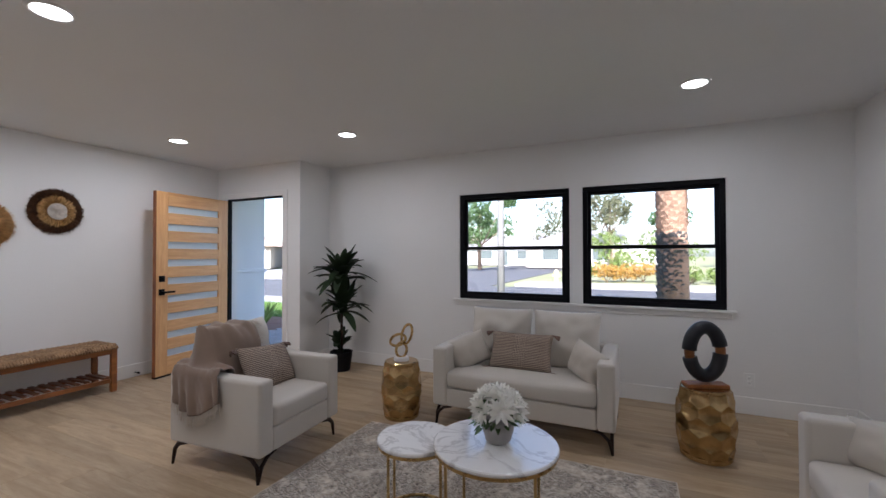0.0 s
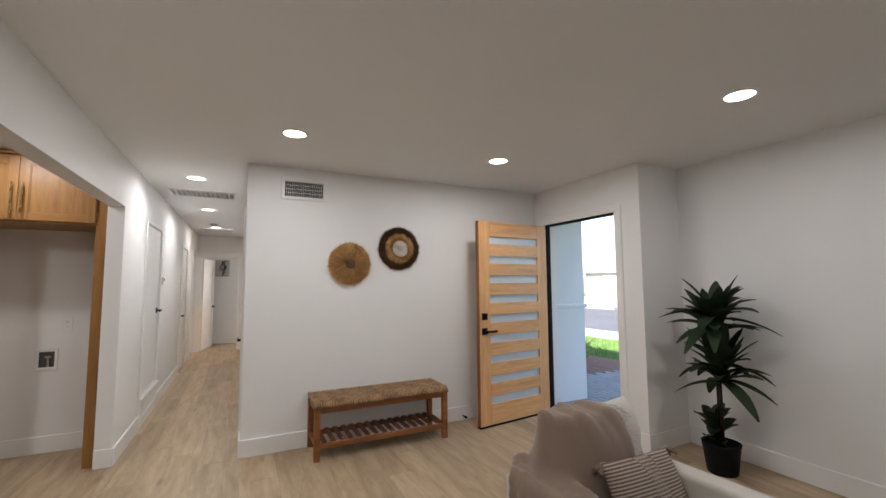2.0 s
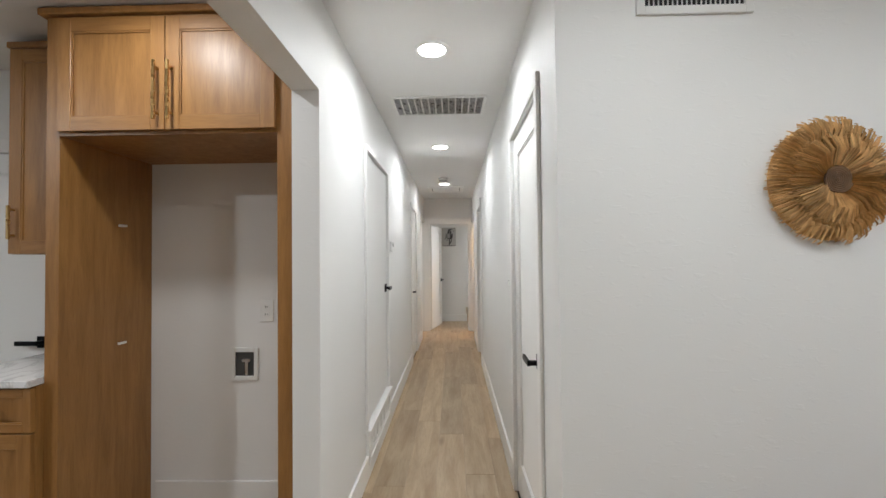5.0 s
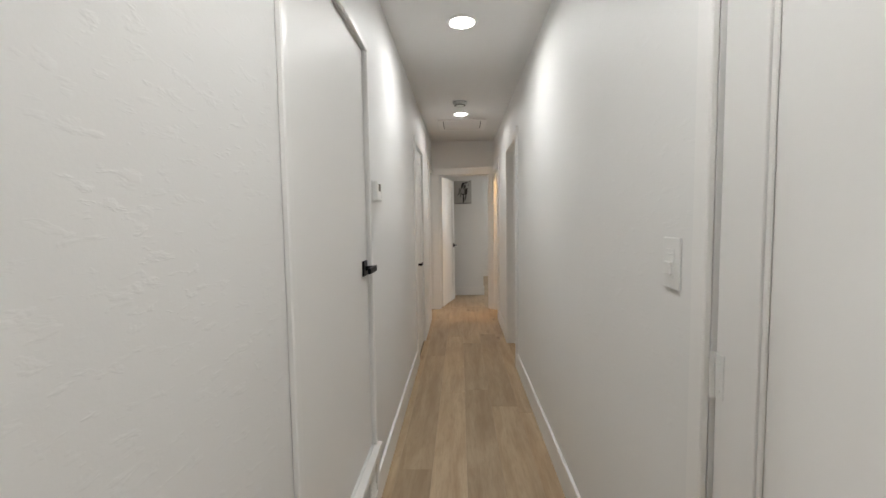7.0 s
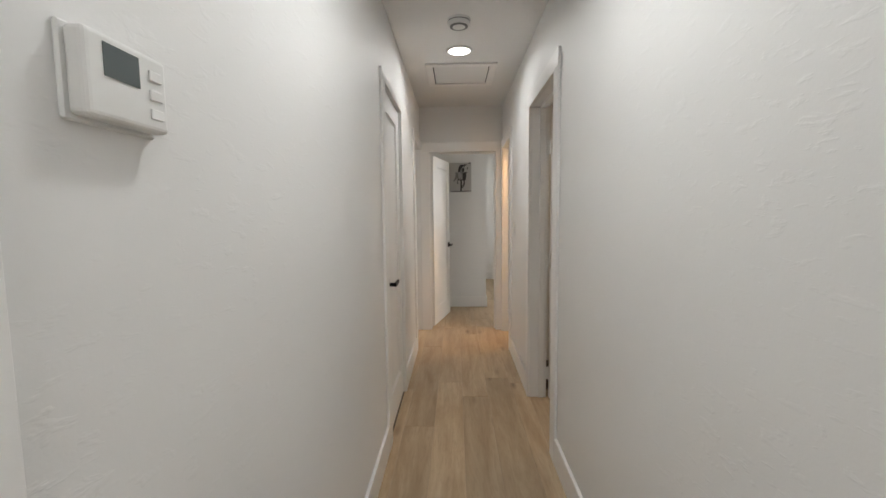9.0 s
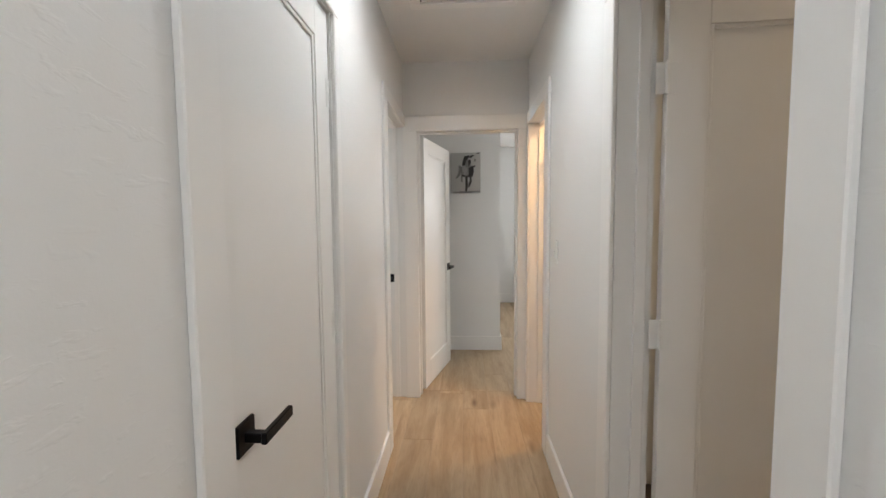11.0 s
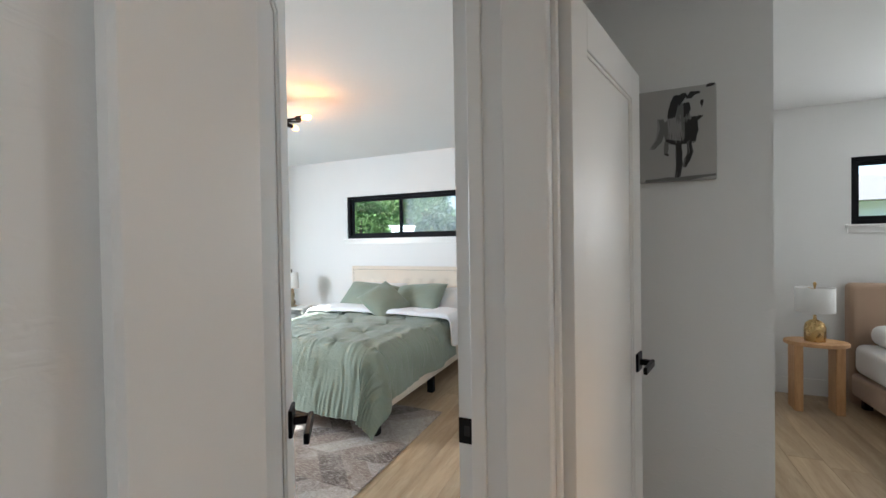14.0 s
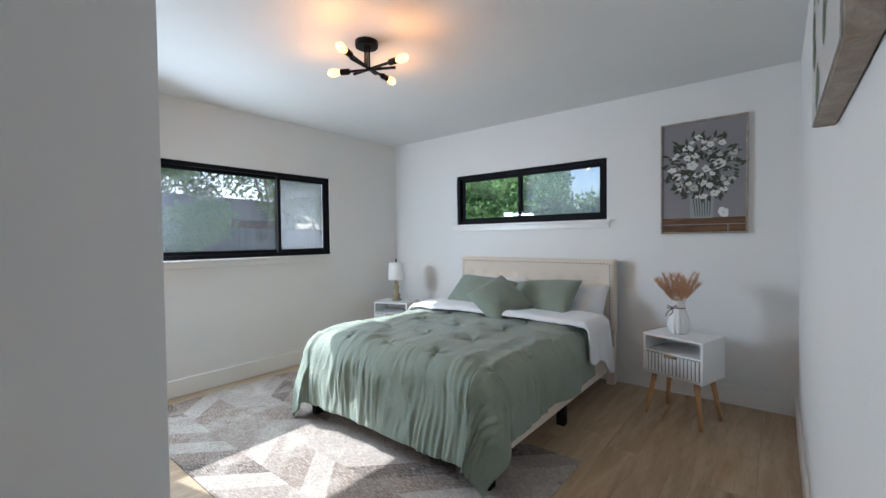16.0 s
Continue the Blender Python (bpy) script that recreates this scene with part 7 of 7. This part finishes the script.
structure("road_side", box(-17.0, -6.8, 21.0, 70.0, -0.3185, -0.286), M_ROAD, "grey asphalt side street", "road")
structure("driveway", box(-34, -19, 21.2, 40.0, -0.318, -0.155), M_CONC, "pale concrete driveway across the street", "driveway")
structure("verge_far", box(-5.5, 120, 23.4, 60, -0.318, -0.16), M_DRY, "dry grassy verge across the street", "lawn")
structure("backyard", box(-40, 14, -30, -3.88, -0.319, -0.14), M_DRY, "dry back garden ground", "ground")

# porch
structure("porch_wall", box(-5.45, -5.19, 4.405, 5.23, -0.3, 2.42, 0.004), M_STUCCO, "white stucco porch wall with a belt moulding", "wall")
bm = box(-5.47, -5.165, 4.41, 5.255, 1.07, 1.12, 0.006)
structure("porch_belt", bm, M_STUCCO, "white belt moulding on the porch wall", "moulding")
structure("porch_ceiling", box(-5.6, -3.60, 4.405, 5.34, 2.30, 2.33), M_STUCCO, "white porch ceiling", "ceiling")
structure("porch_beam", box(-5.9, 2.4, 5.24, 5.36, 2.26, 2.46, 0.01), M_FASCIA, "blue grey eave board over the porch", "beam")
porch = structure("porch_slab", box(-6.2, -2.6, 4.405, 7.0, -0.319, -0.135), M_CONC, "paved front porch of grey pavers", "porch")
rr = random.Random(17)
paver_mesh = part("paver", box(-0.098, 0.098, -0.048, 0.048, -0.045, 0.0, 0.006), M_PAVER, porch)
first = True
row = 0
y = 4.46
while y < 6.95:
    x = -6.15 + (0.10 if row % 2 else 0.0)
    while x < -2.7:
        o = paver_mesh if first else new("paver", paver_mesh.data)
        first = False
        o.parent = porch
        o.location = (x, y, -0.092 + rr.uniform(-0.002, 0.002))
        x += 0.201
    y += 0.101
    row += 1
structure("mulch_bed", box(-9.5, -6.2, 4.95, 7.2, -0.318, -0.125), M_MULCH, "reddish bark mulch bed", "mulch")
structure("mulch_border", box(-9.5, -4.2, 7.0, 7.75, -0.318, -0.122), M_MULCH, "reddish bark mulch border", "mulch")


def leaf_cloud(centres, count, size, seed, squash=1.0):
    """Many small leaf quads scattered in shells round the given (centre, radius) clumps."""
    r_ = random.Random(seed)
    vs, fs = [], []
    per = max(1, count // len(centres))
    for c, rad_ in centres:
        for _ in range(per):
            d = Vector((r_.gauss(0, 1), r_.gauss(0, 1), r_.gauss(0, 1))).normalized()
            p = Vector(c) + d * rad_ * (r_.uniform(0.25, 1.0) ** 0.5) * r_.uniform(0.8, 1.15)
            p.z = c[2] + (p.z - c[2]) * squash
            a = Vector((r_.gauss(0, 1), r_.gauss(0, 1), r_.gauss(0, 1))).normalized()
            b = a.orthogonal().normalized()
            s = size * r_.uniform(0.6, 1.4)
            k = len(vs)
            vs += [p - a * s, p + b * s * 0.45, p + a * s, p - b * s * 0.45]
            fs.append((k, k + 1, k + 2, k + 3))
    me = bpy.data.meshes.new("leaves")
    me.from_pydata(vs, [], fs)
    return me


def tree(x, y, h, spread, mat, label, seed, trunk=0.16, leaves=1500, size=0.16, bare=0.35, z0=-0.16, name="tree", clump_count=11):
    r_ = random.Random(seed)
    t = thing(name, pose(x, y, z0), label, "tree")
    bm = bmesh.new()
    add_tube(bm, [(0, 0, 0), (0.05 * h * r_.uniform(-0.5, 0.5), 0, h * bare), (0, 0.03 * h, h * 0.75)], [trunk, trunk * 0.7, trunk * 0.25], 9)
    part("trunk", bm, M_BARK, t, smooth=True)
    clumps = []
    for k in range(clump_count):
        a = k * 2.4 + r_.uniform(-0.4, 0.4)
        q = spread * r_.uniform(0.25, 0.85)
        zz = h * r_.uniform(bare + 0.05, 0.92)
        c = Vector((q * math.cos(a), q * math.sin(a), zz))
        clumps.append((c, spread * r_.uniform(0.24, 0.42)))
        if k < 6:
            bm = bmesh.new()
            add_tube(bm, [(0, 0, h * bare * r_.uniform(0.7, 1.0)), c * 0.5 + Vector((0, 0, h * bare * 0.4)), c], [trunk * 0.45, trunk * 0.25, trunk * 0.08], 6)
            part("limb", bm, M_BARK, t, smooth=True)
    me = leaf_cloud(clumps, leaves, size, seed)
    me.materials.append(mat)
    o = new("crown", me)
    o.parent = t
    return t


def shrub(x, y, h, spread, mat, label, seed, leaves=500, size=0.07, z0=-0.16):
    r_ = random.Random(seed)
    t = thing("shrub", pose(x, y, z0), label, "shrub")
    bm = bmesh.new()
    clumps = []
    for k in range(6):
        a = k * 1.05 + r_.uniform(-0.3, 0.3)
        c = Vector((spread * 0.55 * math.cos(a), spread * 0.55 * math.sin(a), h * r_.uniform(0.35, 0.75)))
        add_tube(bm, [(0, 0, 0), c], [0.02, 0.008], 5)
        clumps.append((c, spread * r_.uniform(0.4, 0.6)))
    part("stems", bm, M_BARK, t)
    me = leaf_cloud(clumps, leaves, size, seed, min(1.0, h / spread))
    me.materials.append(mat)
    o = new("foliage", me)
    o.parent = t
    return t


def house(x, y, w, d, h, ridge, turn, wall_m, roof_m, label, openings=()):
    """A plain single storey house across the street; its front looks towards local -y."""
    t = thing("house", pose(x, y, -0.16, 0, 0, turn), label, "house")
    part("wall", box(-w / 2, w / 2, -d / 2, d / 2, 0, h), wall_m, t)
    bm = bmesh.new()
    e = 0.6
    A = [(-w / 2 - e, -d / 2 - e, h - 0.1), (w / 2 + e, -d / 2 - e, h - 0.1), (w / 2 + e, d / 2 + e, h - 0.1), (-w / 2 - e, d / 2 + e, h - 0.1), (-w / 2 + d * 0.35, 0, h + ridge), (w / 2 - d * 0.35, 0, h + ridge)]
    v = [bm.verts.new(p) for p in A]
    for f in ((0, 1, 5, 4), (1, 2, 5), (2, 3, 4, 5), (3, 0, 4), (3, 2, 1, 0)):
        bm.faces.new([v[k] for k in f])
    part("roof", bm, roof_m, t, "shingled hip roof")
    for kind, x0, x1, z0, z1 in openings:
        if kind == "garage":
            g = part("garage_door", box(x0, x1, -d / 2 - 0.06, -d / 2, z0, z1, 0.01), M_TRIM, t, "white panelled garage door")
            for k in range(4):
                part("panel_groove", box(x0 + 0.1, x1 - 0.1, -d / 2 - 0.075, -d / 2 - 0.06, z0 + (k + 0.15) * (z1 - z0) / 4, z0 + (k + 0.85) * (z1 - z0) / 4, 0.01), M_TRIM, g)
        else:
            g = part(kind, box(x0 - 0.08, x1 + 0.08, -d / 2 - 0.07, -d / 2, z0 - 0.08, z1 + 0.08), M_TRIM, t)
            part("pane", box(x0, x1, -d / 2 - 0.08, -d / 2 - 0.07, z0, z1), M_LCD, g, "dark window pane")
    return t


M_HW = [paint("beige_stucco", (0.36, 0.32, 0.28, 1), 0.9, 0.4, 30), paint("white_siding", (0.42, 0.42, 0.42, 1), 0.8, 0.3, 30), paint("tan_stucco", (0.42, 0.33, 0.26, 1), 0.9, 0.4, 30)]
M_HR = [paint("pale_roof", (0.22, 0.21, 0.21, 1), 0.9, 0.6, 20), paint("tan_roof", (0.40, 0.31, 0.24, 1), 0.9, 0.6, 20)]
OPEN_A = (("garage", -6.0, -1.5, 0, 2.2), ("window", 0.5, 2.2, 0.9, 2.1), ("door", 3.0, 3.95, 0, 2.05), ("window", 5.0, 6.6, 0.9, 2.1))
OPEN_B = (("window", -5.5, -3.6, 0.9, 2.1), ("door", -2.2, -1.25, 0, 2.05), ("window", 0.0, 1.8, 0.9, 2.1), ("garage", 2.6, 7.0, 0, 2.2))
house(-31, 44, 16, 9, 2.6, 1.6, 18, M_HW[1], M_HR[0], "white single storey house with a pale hip roof", OPEN_A)
house(-15, 62, 16, 9, 2.6, 1.7, 0, M_HW[1], M_HR[0], "white single storey house at the end of the side street", OPEN_B)
house(-3.5, 52, 15, 9, 2.6, 1.7, -8, M_HW[0], M_HR[0], "beige single storey house with a grey hip roof", OPEN_B)
house(19, 40, 17, 9, 2.6, 1.7, -10, M_HW[1], M_HR[0], "white single storey house with a grey hip roof", OPEN_A)
house(-46, 34, 15, 9, 2.6, 1.9, 35, M_HW[0], M_HR[1], "beige single storey house with a tan roof", OPEN_B)
house(-29.5, 5.5, 9, 12, 2.45, 1.5, -90, M_STUCCO, M_HR[0], "white neighbouring house beside the far room", (("window", -3, -1.5, 1.0, 2.0),))

tree(-14.2, 40, 8.2, 3.6, M_FOL[0], "tall leafy green street tree", 1, 0.22, 2600, 0.20)
tree(-8.6, 58, 9.0, 3.8, M_FOL[1], "olive eucalyptus tree with an open crown", 2, 0.2, 1500, 0.22)
tree(-5.2, 66, 11.0, 4.2, M_FOL[1], "tall olive eucalyptus tree with an open crown", 3, 0.22, 1700, 0.24)
tree(-2.2, 46, 8.6, 2.5, M_FOL[1], "slender olive eucalyptus with a bare trunk", 4, 0.16, 900, 0.20, 0.5)
tree(3.4, 60, 7.0, 3.2, M_FOL[0], "distant leafy green tree", 5, 0.2, 1500, 0.22)
tree(14.0, 62, 10.5, 4.5, M_FOL[1], "distant olive tree behind a house", 6, 0.24, 1700, 0.26)
tree(-24.0, 66, 9.5, 4.4, M_FOL[0], "distant leafy tree behind the houses", 7, 0.24, 1700, 0.26)
tree(-38.0, 62, 10.0, 4.6, M_FOL[0], "distant leafy tree behind the houses", 8, 0.24, 1700, 0.26)
tree(9.5, 33, 3.6, 2.0, M_FOL[2], "low bright green tree across the street", 9, 0.12, 1300, 0.13, 0.25)
tree(-1.5, 34, 3.2, 2.2, M_FOL[2], "low bright green tree across the street", 10, 0.12, 1300, 0.13, 0.2)
tree(2.2, 36, 2.9, 2.4, M_FOL[2], "low bright green tree across the street", 11, 0.12, 1300, 0.13, 0.2)
for k in range(12):
    shrub(-2.6 + k * 1.05 + rr.uniform(-0.2, 0.2), 24.8 + rr.uniform(-0.5, 0.5), rr.uniform(0.8, 1.25), rr.uniform(0.55, 0.8), M_FOL[3] if k not in (0, 5, 6) else M_FOL[2],
          "orange flowering shrub across the street" if k not in (0, 5, 6) else "bright green shrub across the street", 40 + k, 420, 0.085)
structure("fence_far", box(-27.0, -17.4, 27.0, 27.2, -0.318, 1.15), M_HW[2], "tan masonry garden wall across the street", "fence")

# palm trunk with old leaf bases
M_PALM = ground_mat("palm_bark", (0.30, 0.18, 0.12, 1), (0.40, 0.26, 0.18, 1), 6, 0.95, 0.8, 40)
M_BARKG = ground_mat("grey_palm_bark", (0.085, 0.08, 0.08, 1), (0.14, 0.13, 0.125, 1), 8, 0.95, 0.8, 40)
t = thing("palm_tree", pose(0.62, 8.75, -0.16), "thick palm trunk with rough old leaf bases", "tree")
bm = bmesh.new()
add_tube(bm, [(0, 0, 0), (0.02, 0, 1.2), (-0.01, 0, 2.6), (-0.03, 0, 5.5)], [0.27, 0.24, 0.23, 0.22], 20)
part("trunk", bm, M_PALM, t, smooth=True)
bm = bmesh.new()
for k in range(92):
    z = 0.05 + k * 0.0575
    # rows below about 1.8 m are greyer and darker than those above
    if k == 31:
        part("leaf_bases", bm, M_BARKG, t, "rough grey fibrous leaf bases", True)
        bm = bmesh.new()
    for q in range(11):
        a = 2 * math.pi * (q + 0.5 * (k % 2)) / 11 + rr.uniform(-0.12, 0.12)
        R_ = 0.245 if z > 0.6 else 0.265
        c = Vector((R_ * math.cos(a), R_ * math.sin(a), z + rr.uniform(-0.02, 0.02)))
        o = Vector((math.cos(a), math.sin(a), 0))
        sdv = Vector((-math.sin(a), math.cos(a), 0))
        w = rr.uniform(0.06, 0.09)
        v = [bm.verts.new(p) for p in (c - sdv * w - o * 0.03, c + sdv * w - o * 0.03, c + sdv * w * 0.5 + o * rr.uniform(0.0, 0.025) + Vector((0, 0, 0.10)), c - sdv * w * 0.5 + o * rr.uniform(0.0, 0.025) + Vector((0, 0, 0.10)))]
        bm.faces.new(v)
part("leaf_bases", bm, M_PALM, t, "rough orange brown leaf bases", True)
bm = bmesh.new()
for k in range(22):
    a = k * 2.4
    d = Vector((math.cos(a), math.sin(a), rr.uniform(0.1, 0.9)))
    add_petal(bm, Vector((0, 0, 5.45)), d, Vector((0, 0, -1)), 2.0, 0.5, 0.35)
part("fronds", bm, M_FOL[0], t)

t = thing("street_lamp", pose(-3.02, 10.6, -0.15), "pale concrete street lamp post", "street lamp")
bm = bmesh.new()
add_tube(bm, [(0, 0, 0), (0, 0, 3.0), (0, 0, 6.6)], [0.095, 0.08, 0.06], 14)
part("post", bm, M_CONC, t, smooth=True)
bm = bmesh.new()
add_tube(bm, [(0, 0, 6.5), (0, 0.6, 6.9), (0, 1.5, 7.0)], [0.04, 0.035, 0.03], 8)
part("arm", bm, M_STEEL, t, smooth=True)
part("lamp_head", box(-0.12, 0.12, 1.4, 2.0, 6.9, 7.05, 0.04, 2), M_STEEL, t)
t = thing("fire_hydrant", pose(-3.6, 22.0, -0.15), "pale yellow fire hydrant on the pavement", "hydrant")
M_HYD = paint("hydrant_paint", (0.62, 0.50, 0.24, 1), 0.5, 0.1)
part("body", lathe([(0.16, 0.0), (0.16, 0.05), (0.10, 0.06), (0.10, 0.50), (0.13, 0.52), (0.12, 0.60), (0.05, 0.70), (0.03, 0.74)], 18), M_HYD, t, smooth=False)
bm = bmesh.new()
add_tube(bm, [(-0.18, 0, 0.40), (0.18, 0, 0.40)], 0.06, 10)
part("nozzles", bm, M_HYD, t)

# spiky plants by the porch
for k, (x, y, s) in enumerate(((-6.75, 6.6, 0.45), (-6.1, 7.35, 0.38), (-7.6, 7.45, 0.5), (-5.0, 7.45, 0.4))):
    t = thing("garden_plant", pose(x, y, -0.125), "spiky light green plant in the mulch bed", "plant")
    bm = bmesh.new()
    for q in range(16):
        a = q * 2.4
        add_petal(bm, Vector((0, 0, 0)), Vector((math.cos(a) * 0.5, math.sin(a) * 0.5, 1.0)).normalized(), Vector((math.cos(a), math.sin(a), -0.3)).normalized(), s * rr.uniform(0.8, 1.1), 0.045, 0.3)
    part("blades", bm, M_FOL[2], t)

# grass blades near the house
vs, fs = [], []
for k in range(15000):
    x, y = (rr.uniform(-12, -5), rr.uniform(7.75, 9.95)) if k % 3 else (rr.uniform(-4, 2.5), rr.uniform(7.6, 9.95))
    a = rr.uniform(0, 2 * math.pi)
    h = rr.uniform(0.04, 0.09)
    dx, dy = 0.008 * math.cos(a), 0.008 * math.sin(a)
    i = len(vs)
    vs += [(x - dx, y - dy, -0.142), (x + dx, y + dy, -0.142), (x + rr.uniform(-0.03, 0.03), y + rr.uniform(-0.03, 0.03), -0.14 + h)]
    fs.append((i, i + 1, i + 2))
me = bpy.data.meshes.new("grass")
me.from_pydata(vs, [], fs)
me.materials.append(M_GRASS)
tagged(new("grass", me), "short bright green lawn grass", "grass", kind="stuff")

# back garden: fence, shed, bushes, hedge
M_FENCE = wood("weathered_fence", srgb(132, 128, 126), srgb(98, 92, 90), (8, 8, 1), 0.85, 1.5, False, 0.25)
t = thing("garden_fence", pose(0, -11.2, -0.14), "weathered grey wooden board fence", "fence")
bmesh_board = None
for k in range(74):
    x = -24.0 + k * 0.152
    if bmesh_board is None:
        bmesh_board = part("board", box(-0.072, 0.072, -0.011, 0.011, 0, 1.75, 0.003), M_FENCE, t)
        o = bmesh_board
    else:
        o = new("board", bmesh_board.data)
        o.parent = t
    o.location = (x, 0, rr.uniform(-0.02, 0.02))
for z in (0.35, 1.4):
    part("rail", box(-24.1, -12.8, -0.05, -0.012, z, z + 0.09), M_FENCE, t)
t = thing("garden_shed", pose(-17.2, -15.5, -0.14, 0, 0, 12), "brown wooden shed with a low shingle roof", "shed")
M_SHED = wood("shed_wood", srgb(120, 82, 66), srgb(84, 54, 44), (1, 8, 8), 0.85, 1.5, False, 0.1)
part("wall", box(-2.4, 2.4, -1.5, 1.5, 0, 2.2), M_SHED, t)
bm = bmesh.new()
v = [bm.verts.new(p) for p in ((-2.8, -1.9, 2.1), (2.8, -1.9, 2.1), (2.8, 1.9, 2.1), (-2.8, 1.9, 2.1), (-2.8, 0, 3.0), (2.8, 0, 3.0))]
for f in ((0, 1, 5, 4), (2, 3, 4, 5), (1, 2, 5), (3, 0, 4), (3, 2, 1, 0)):
    bm.faces.new([v[k] for k in f])
part("roof", bm, M_ROOF, t)
for k in range(8):
    part("siding_board", box(-2.4, 2.4, 1.5, 1.53, 0.05 + k * 0.27, 0.28 + k * 0.27, 0.005), M_SHED, t)
tree(-13.2, -8.6, 3.4, 1.5, M_FOL[4], "leafy citrus tree in the back garden", 61, 0.09, 16000, 0.055, 0.14, -0.14, clump_count=24)
tree(-12.0, -10.3, 4.4, 1.9, M_FOL[4], "dense green tree in the back garden", 62, 0.12, 14000, 0.065, 0.14, -0.14, clump_count=24)
tree(-15.6, -18.5, 7.5, 3.6, M_FOL[0], "large green tree behind the shed", 63, 0.2, 12000, 0.12, 0.12, -0.14, clump_count=26)
tree(-20.5, -17.0, 8.0, 3.8, M_FOL[0], "large green tree behind the shed", 64, 0.2, 12000, 0.12, 0.12, -0.14, clump_count=26)
tree(-19.2, -11.8, 4.4, 1.9, M_FOL[2], "bright green tree by the garden fence", 65, 0.1, 9000, 0.06, 0.25, -0.14, clump_count=18)
tree(-10.4, -16.5, 8.5, 3.6, M_FOL[1], "large olive tree at the back of the garden", 66, 0.2, 10000, 0.13, 0.15, -0.14, clump_count=22)
for k in range(9):
    tree(-19.6 + rr.uniform(-0.4, 0.4), -9.2 + k * 1.15, (3.6 if k < 5 else 2.3) + rr.uniform(-0.3, 0.4), 1.35, M_FOL[4], "dense green hedge tree beside the bedroom", 70 + k, 0.08, 8000, 0.062, 0.06, -0.32, "hedge_tree", 30)
shrub(-17.5, -3.12, 2.35, 0.5, M_FOL[5], "bright yellow green shrub outside the bedroom window", 90, 2600, 0.035, -0.32)
shrub(-17.5, -2.55, 2.1, 0.45, M_FOL[5], "bright yellow green shrub outside the bedroom window", 91, 2200, 0.035, -0.32)

for k in range(3):
    tree(-24.6 + rr.uniform(-0.4, 0.4), -10.5 + k * 1.7, 4.0 + rr.uniform(-0.3, 0.5), 1.7, M_FOL[4], "tall green tree behind the garden hedge", 110 + k, 0.1, 9000, 0.09, 0.06, -0.32, "hedge_tree", 26)

# ---- floor planks ----
floor_ob = bpy.data.objects["floor"]
PLANK_W = 0.182
plank_meshes = {}


def plank_mesh(length, width):
    key = (round(length, 3), round(width, 3))
    if key not in plank_meshes:
        c = 0.0018
        l, w = length / 2, width / 2
        v = [(-l, -w, -0.012), (l, -w, -0.012), (l, w, -0.012), (-l, w, -0.012),
             (-l, -w, -c), (l, -w, -c), (l, w, -c), (-l, w, -c),
             (-l + c, -w + c, 0), (l - c, -w + c, 0), (l - c, w - c, 0), (-l + c, w - c, 0)]
        f = [(3, 2, 1, 0), (8, 9, 10, 11)]
        for a in (0, 4):
            f += [(a + k, a + (k + 1) % 4, a + 4 + (k + 1) % 4, a + 4 + k) for k in range(4)]
        me = bpy.data.meshes.new("plank")
        me.from_pydata(v, [], f)
        me.materials.append(M_FLOOR)
        plank_meshes[key] = me
    return plank_meshes[key]


plank_rng = random.Random(4)


def lay(x0, x1, y0, y1, base=0.0):
    """Planks along x over a rectangle, in rows from the grid that the whole house shares."""
    row = math.floor((y0 - base) / PLANK_W)
    while base + row * PLANK_W < y1 - 1e-6:
        a, b = max(y0, base + row * PLANK_W), min(y1, base + (row + 1) * PLANK_W)
        r = random.Random(row * 7 + 3)
        at = -16.8 + r.uniform(0, 1.4)
        while at < x1:
            ln = r.choice((1.22, 1.52, 1.83, 1.83))
            s, e = max(at, x0), min(at + ln, x1)
            if e - s > 0.02 and b - a > 0.01:
                o = new("plank", plank_mesh(e - s, b - a))
                o.location = ((s + e) / 2, (a + b) / 2, 0)
                o.parent = floor_ob
            at += ln
        row += 1


lay(X_END - 0.12, X_RIGHT, Y_L, Y_R)                         # hall and the strip of the living room in line with it
lay(X_BASKET, X_RIGHT, Y_R, Y_ENTRY)
lay(-3.52, X_RIGHT, Y_ENTRY, Y_WIN)
lay(X_KIT, -1.0, Y_LB - 1.9, Y_L)
lay(X_FAR, -10.39, Y_BED, Y_LB)
lay(X_END - 0.12, -10.49, Y_LB, Y_L)
lay(X_HORSE, X_END - 0.12, Y_L, 1.092)
lay(X_FAR, X_END - 0.12, 1.092, 2.7)
lay(-11.18, -10.3, Y_R, 1.6)
lay(-9.6, -8.3, Y_R, 2.6)
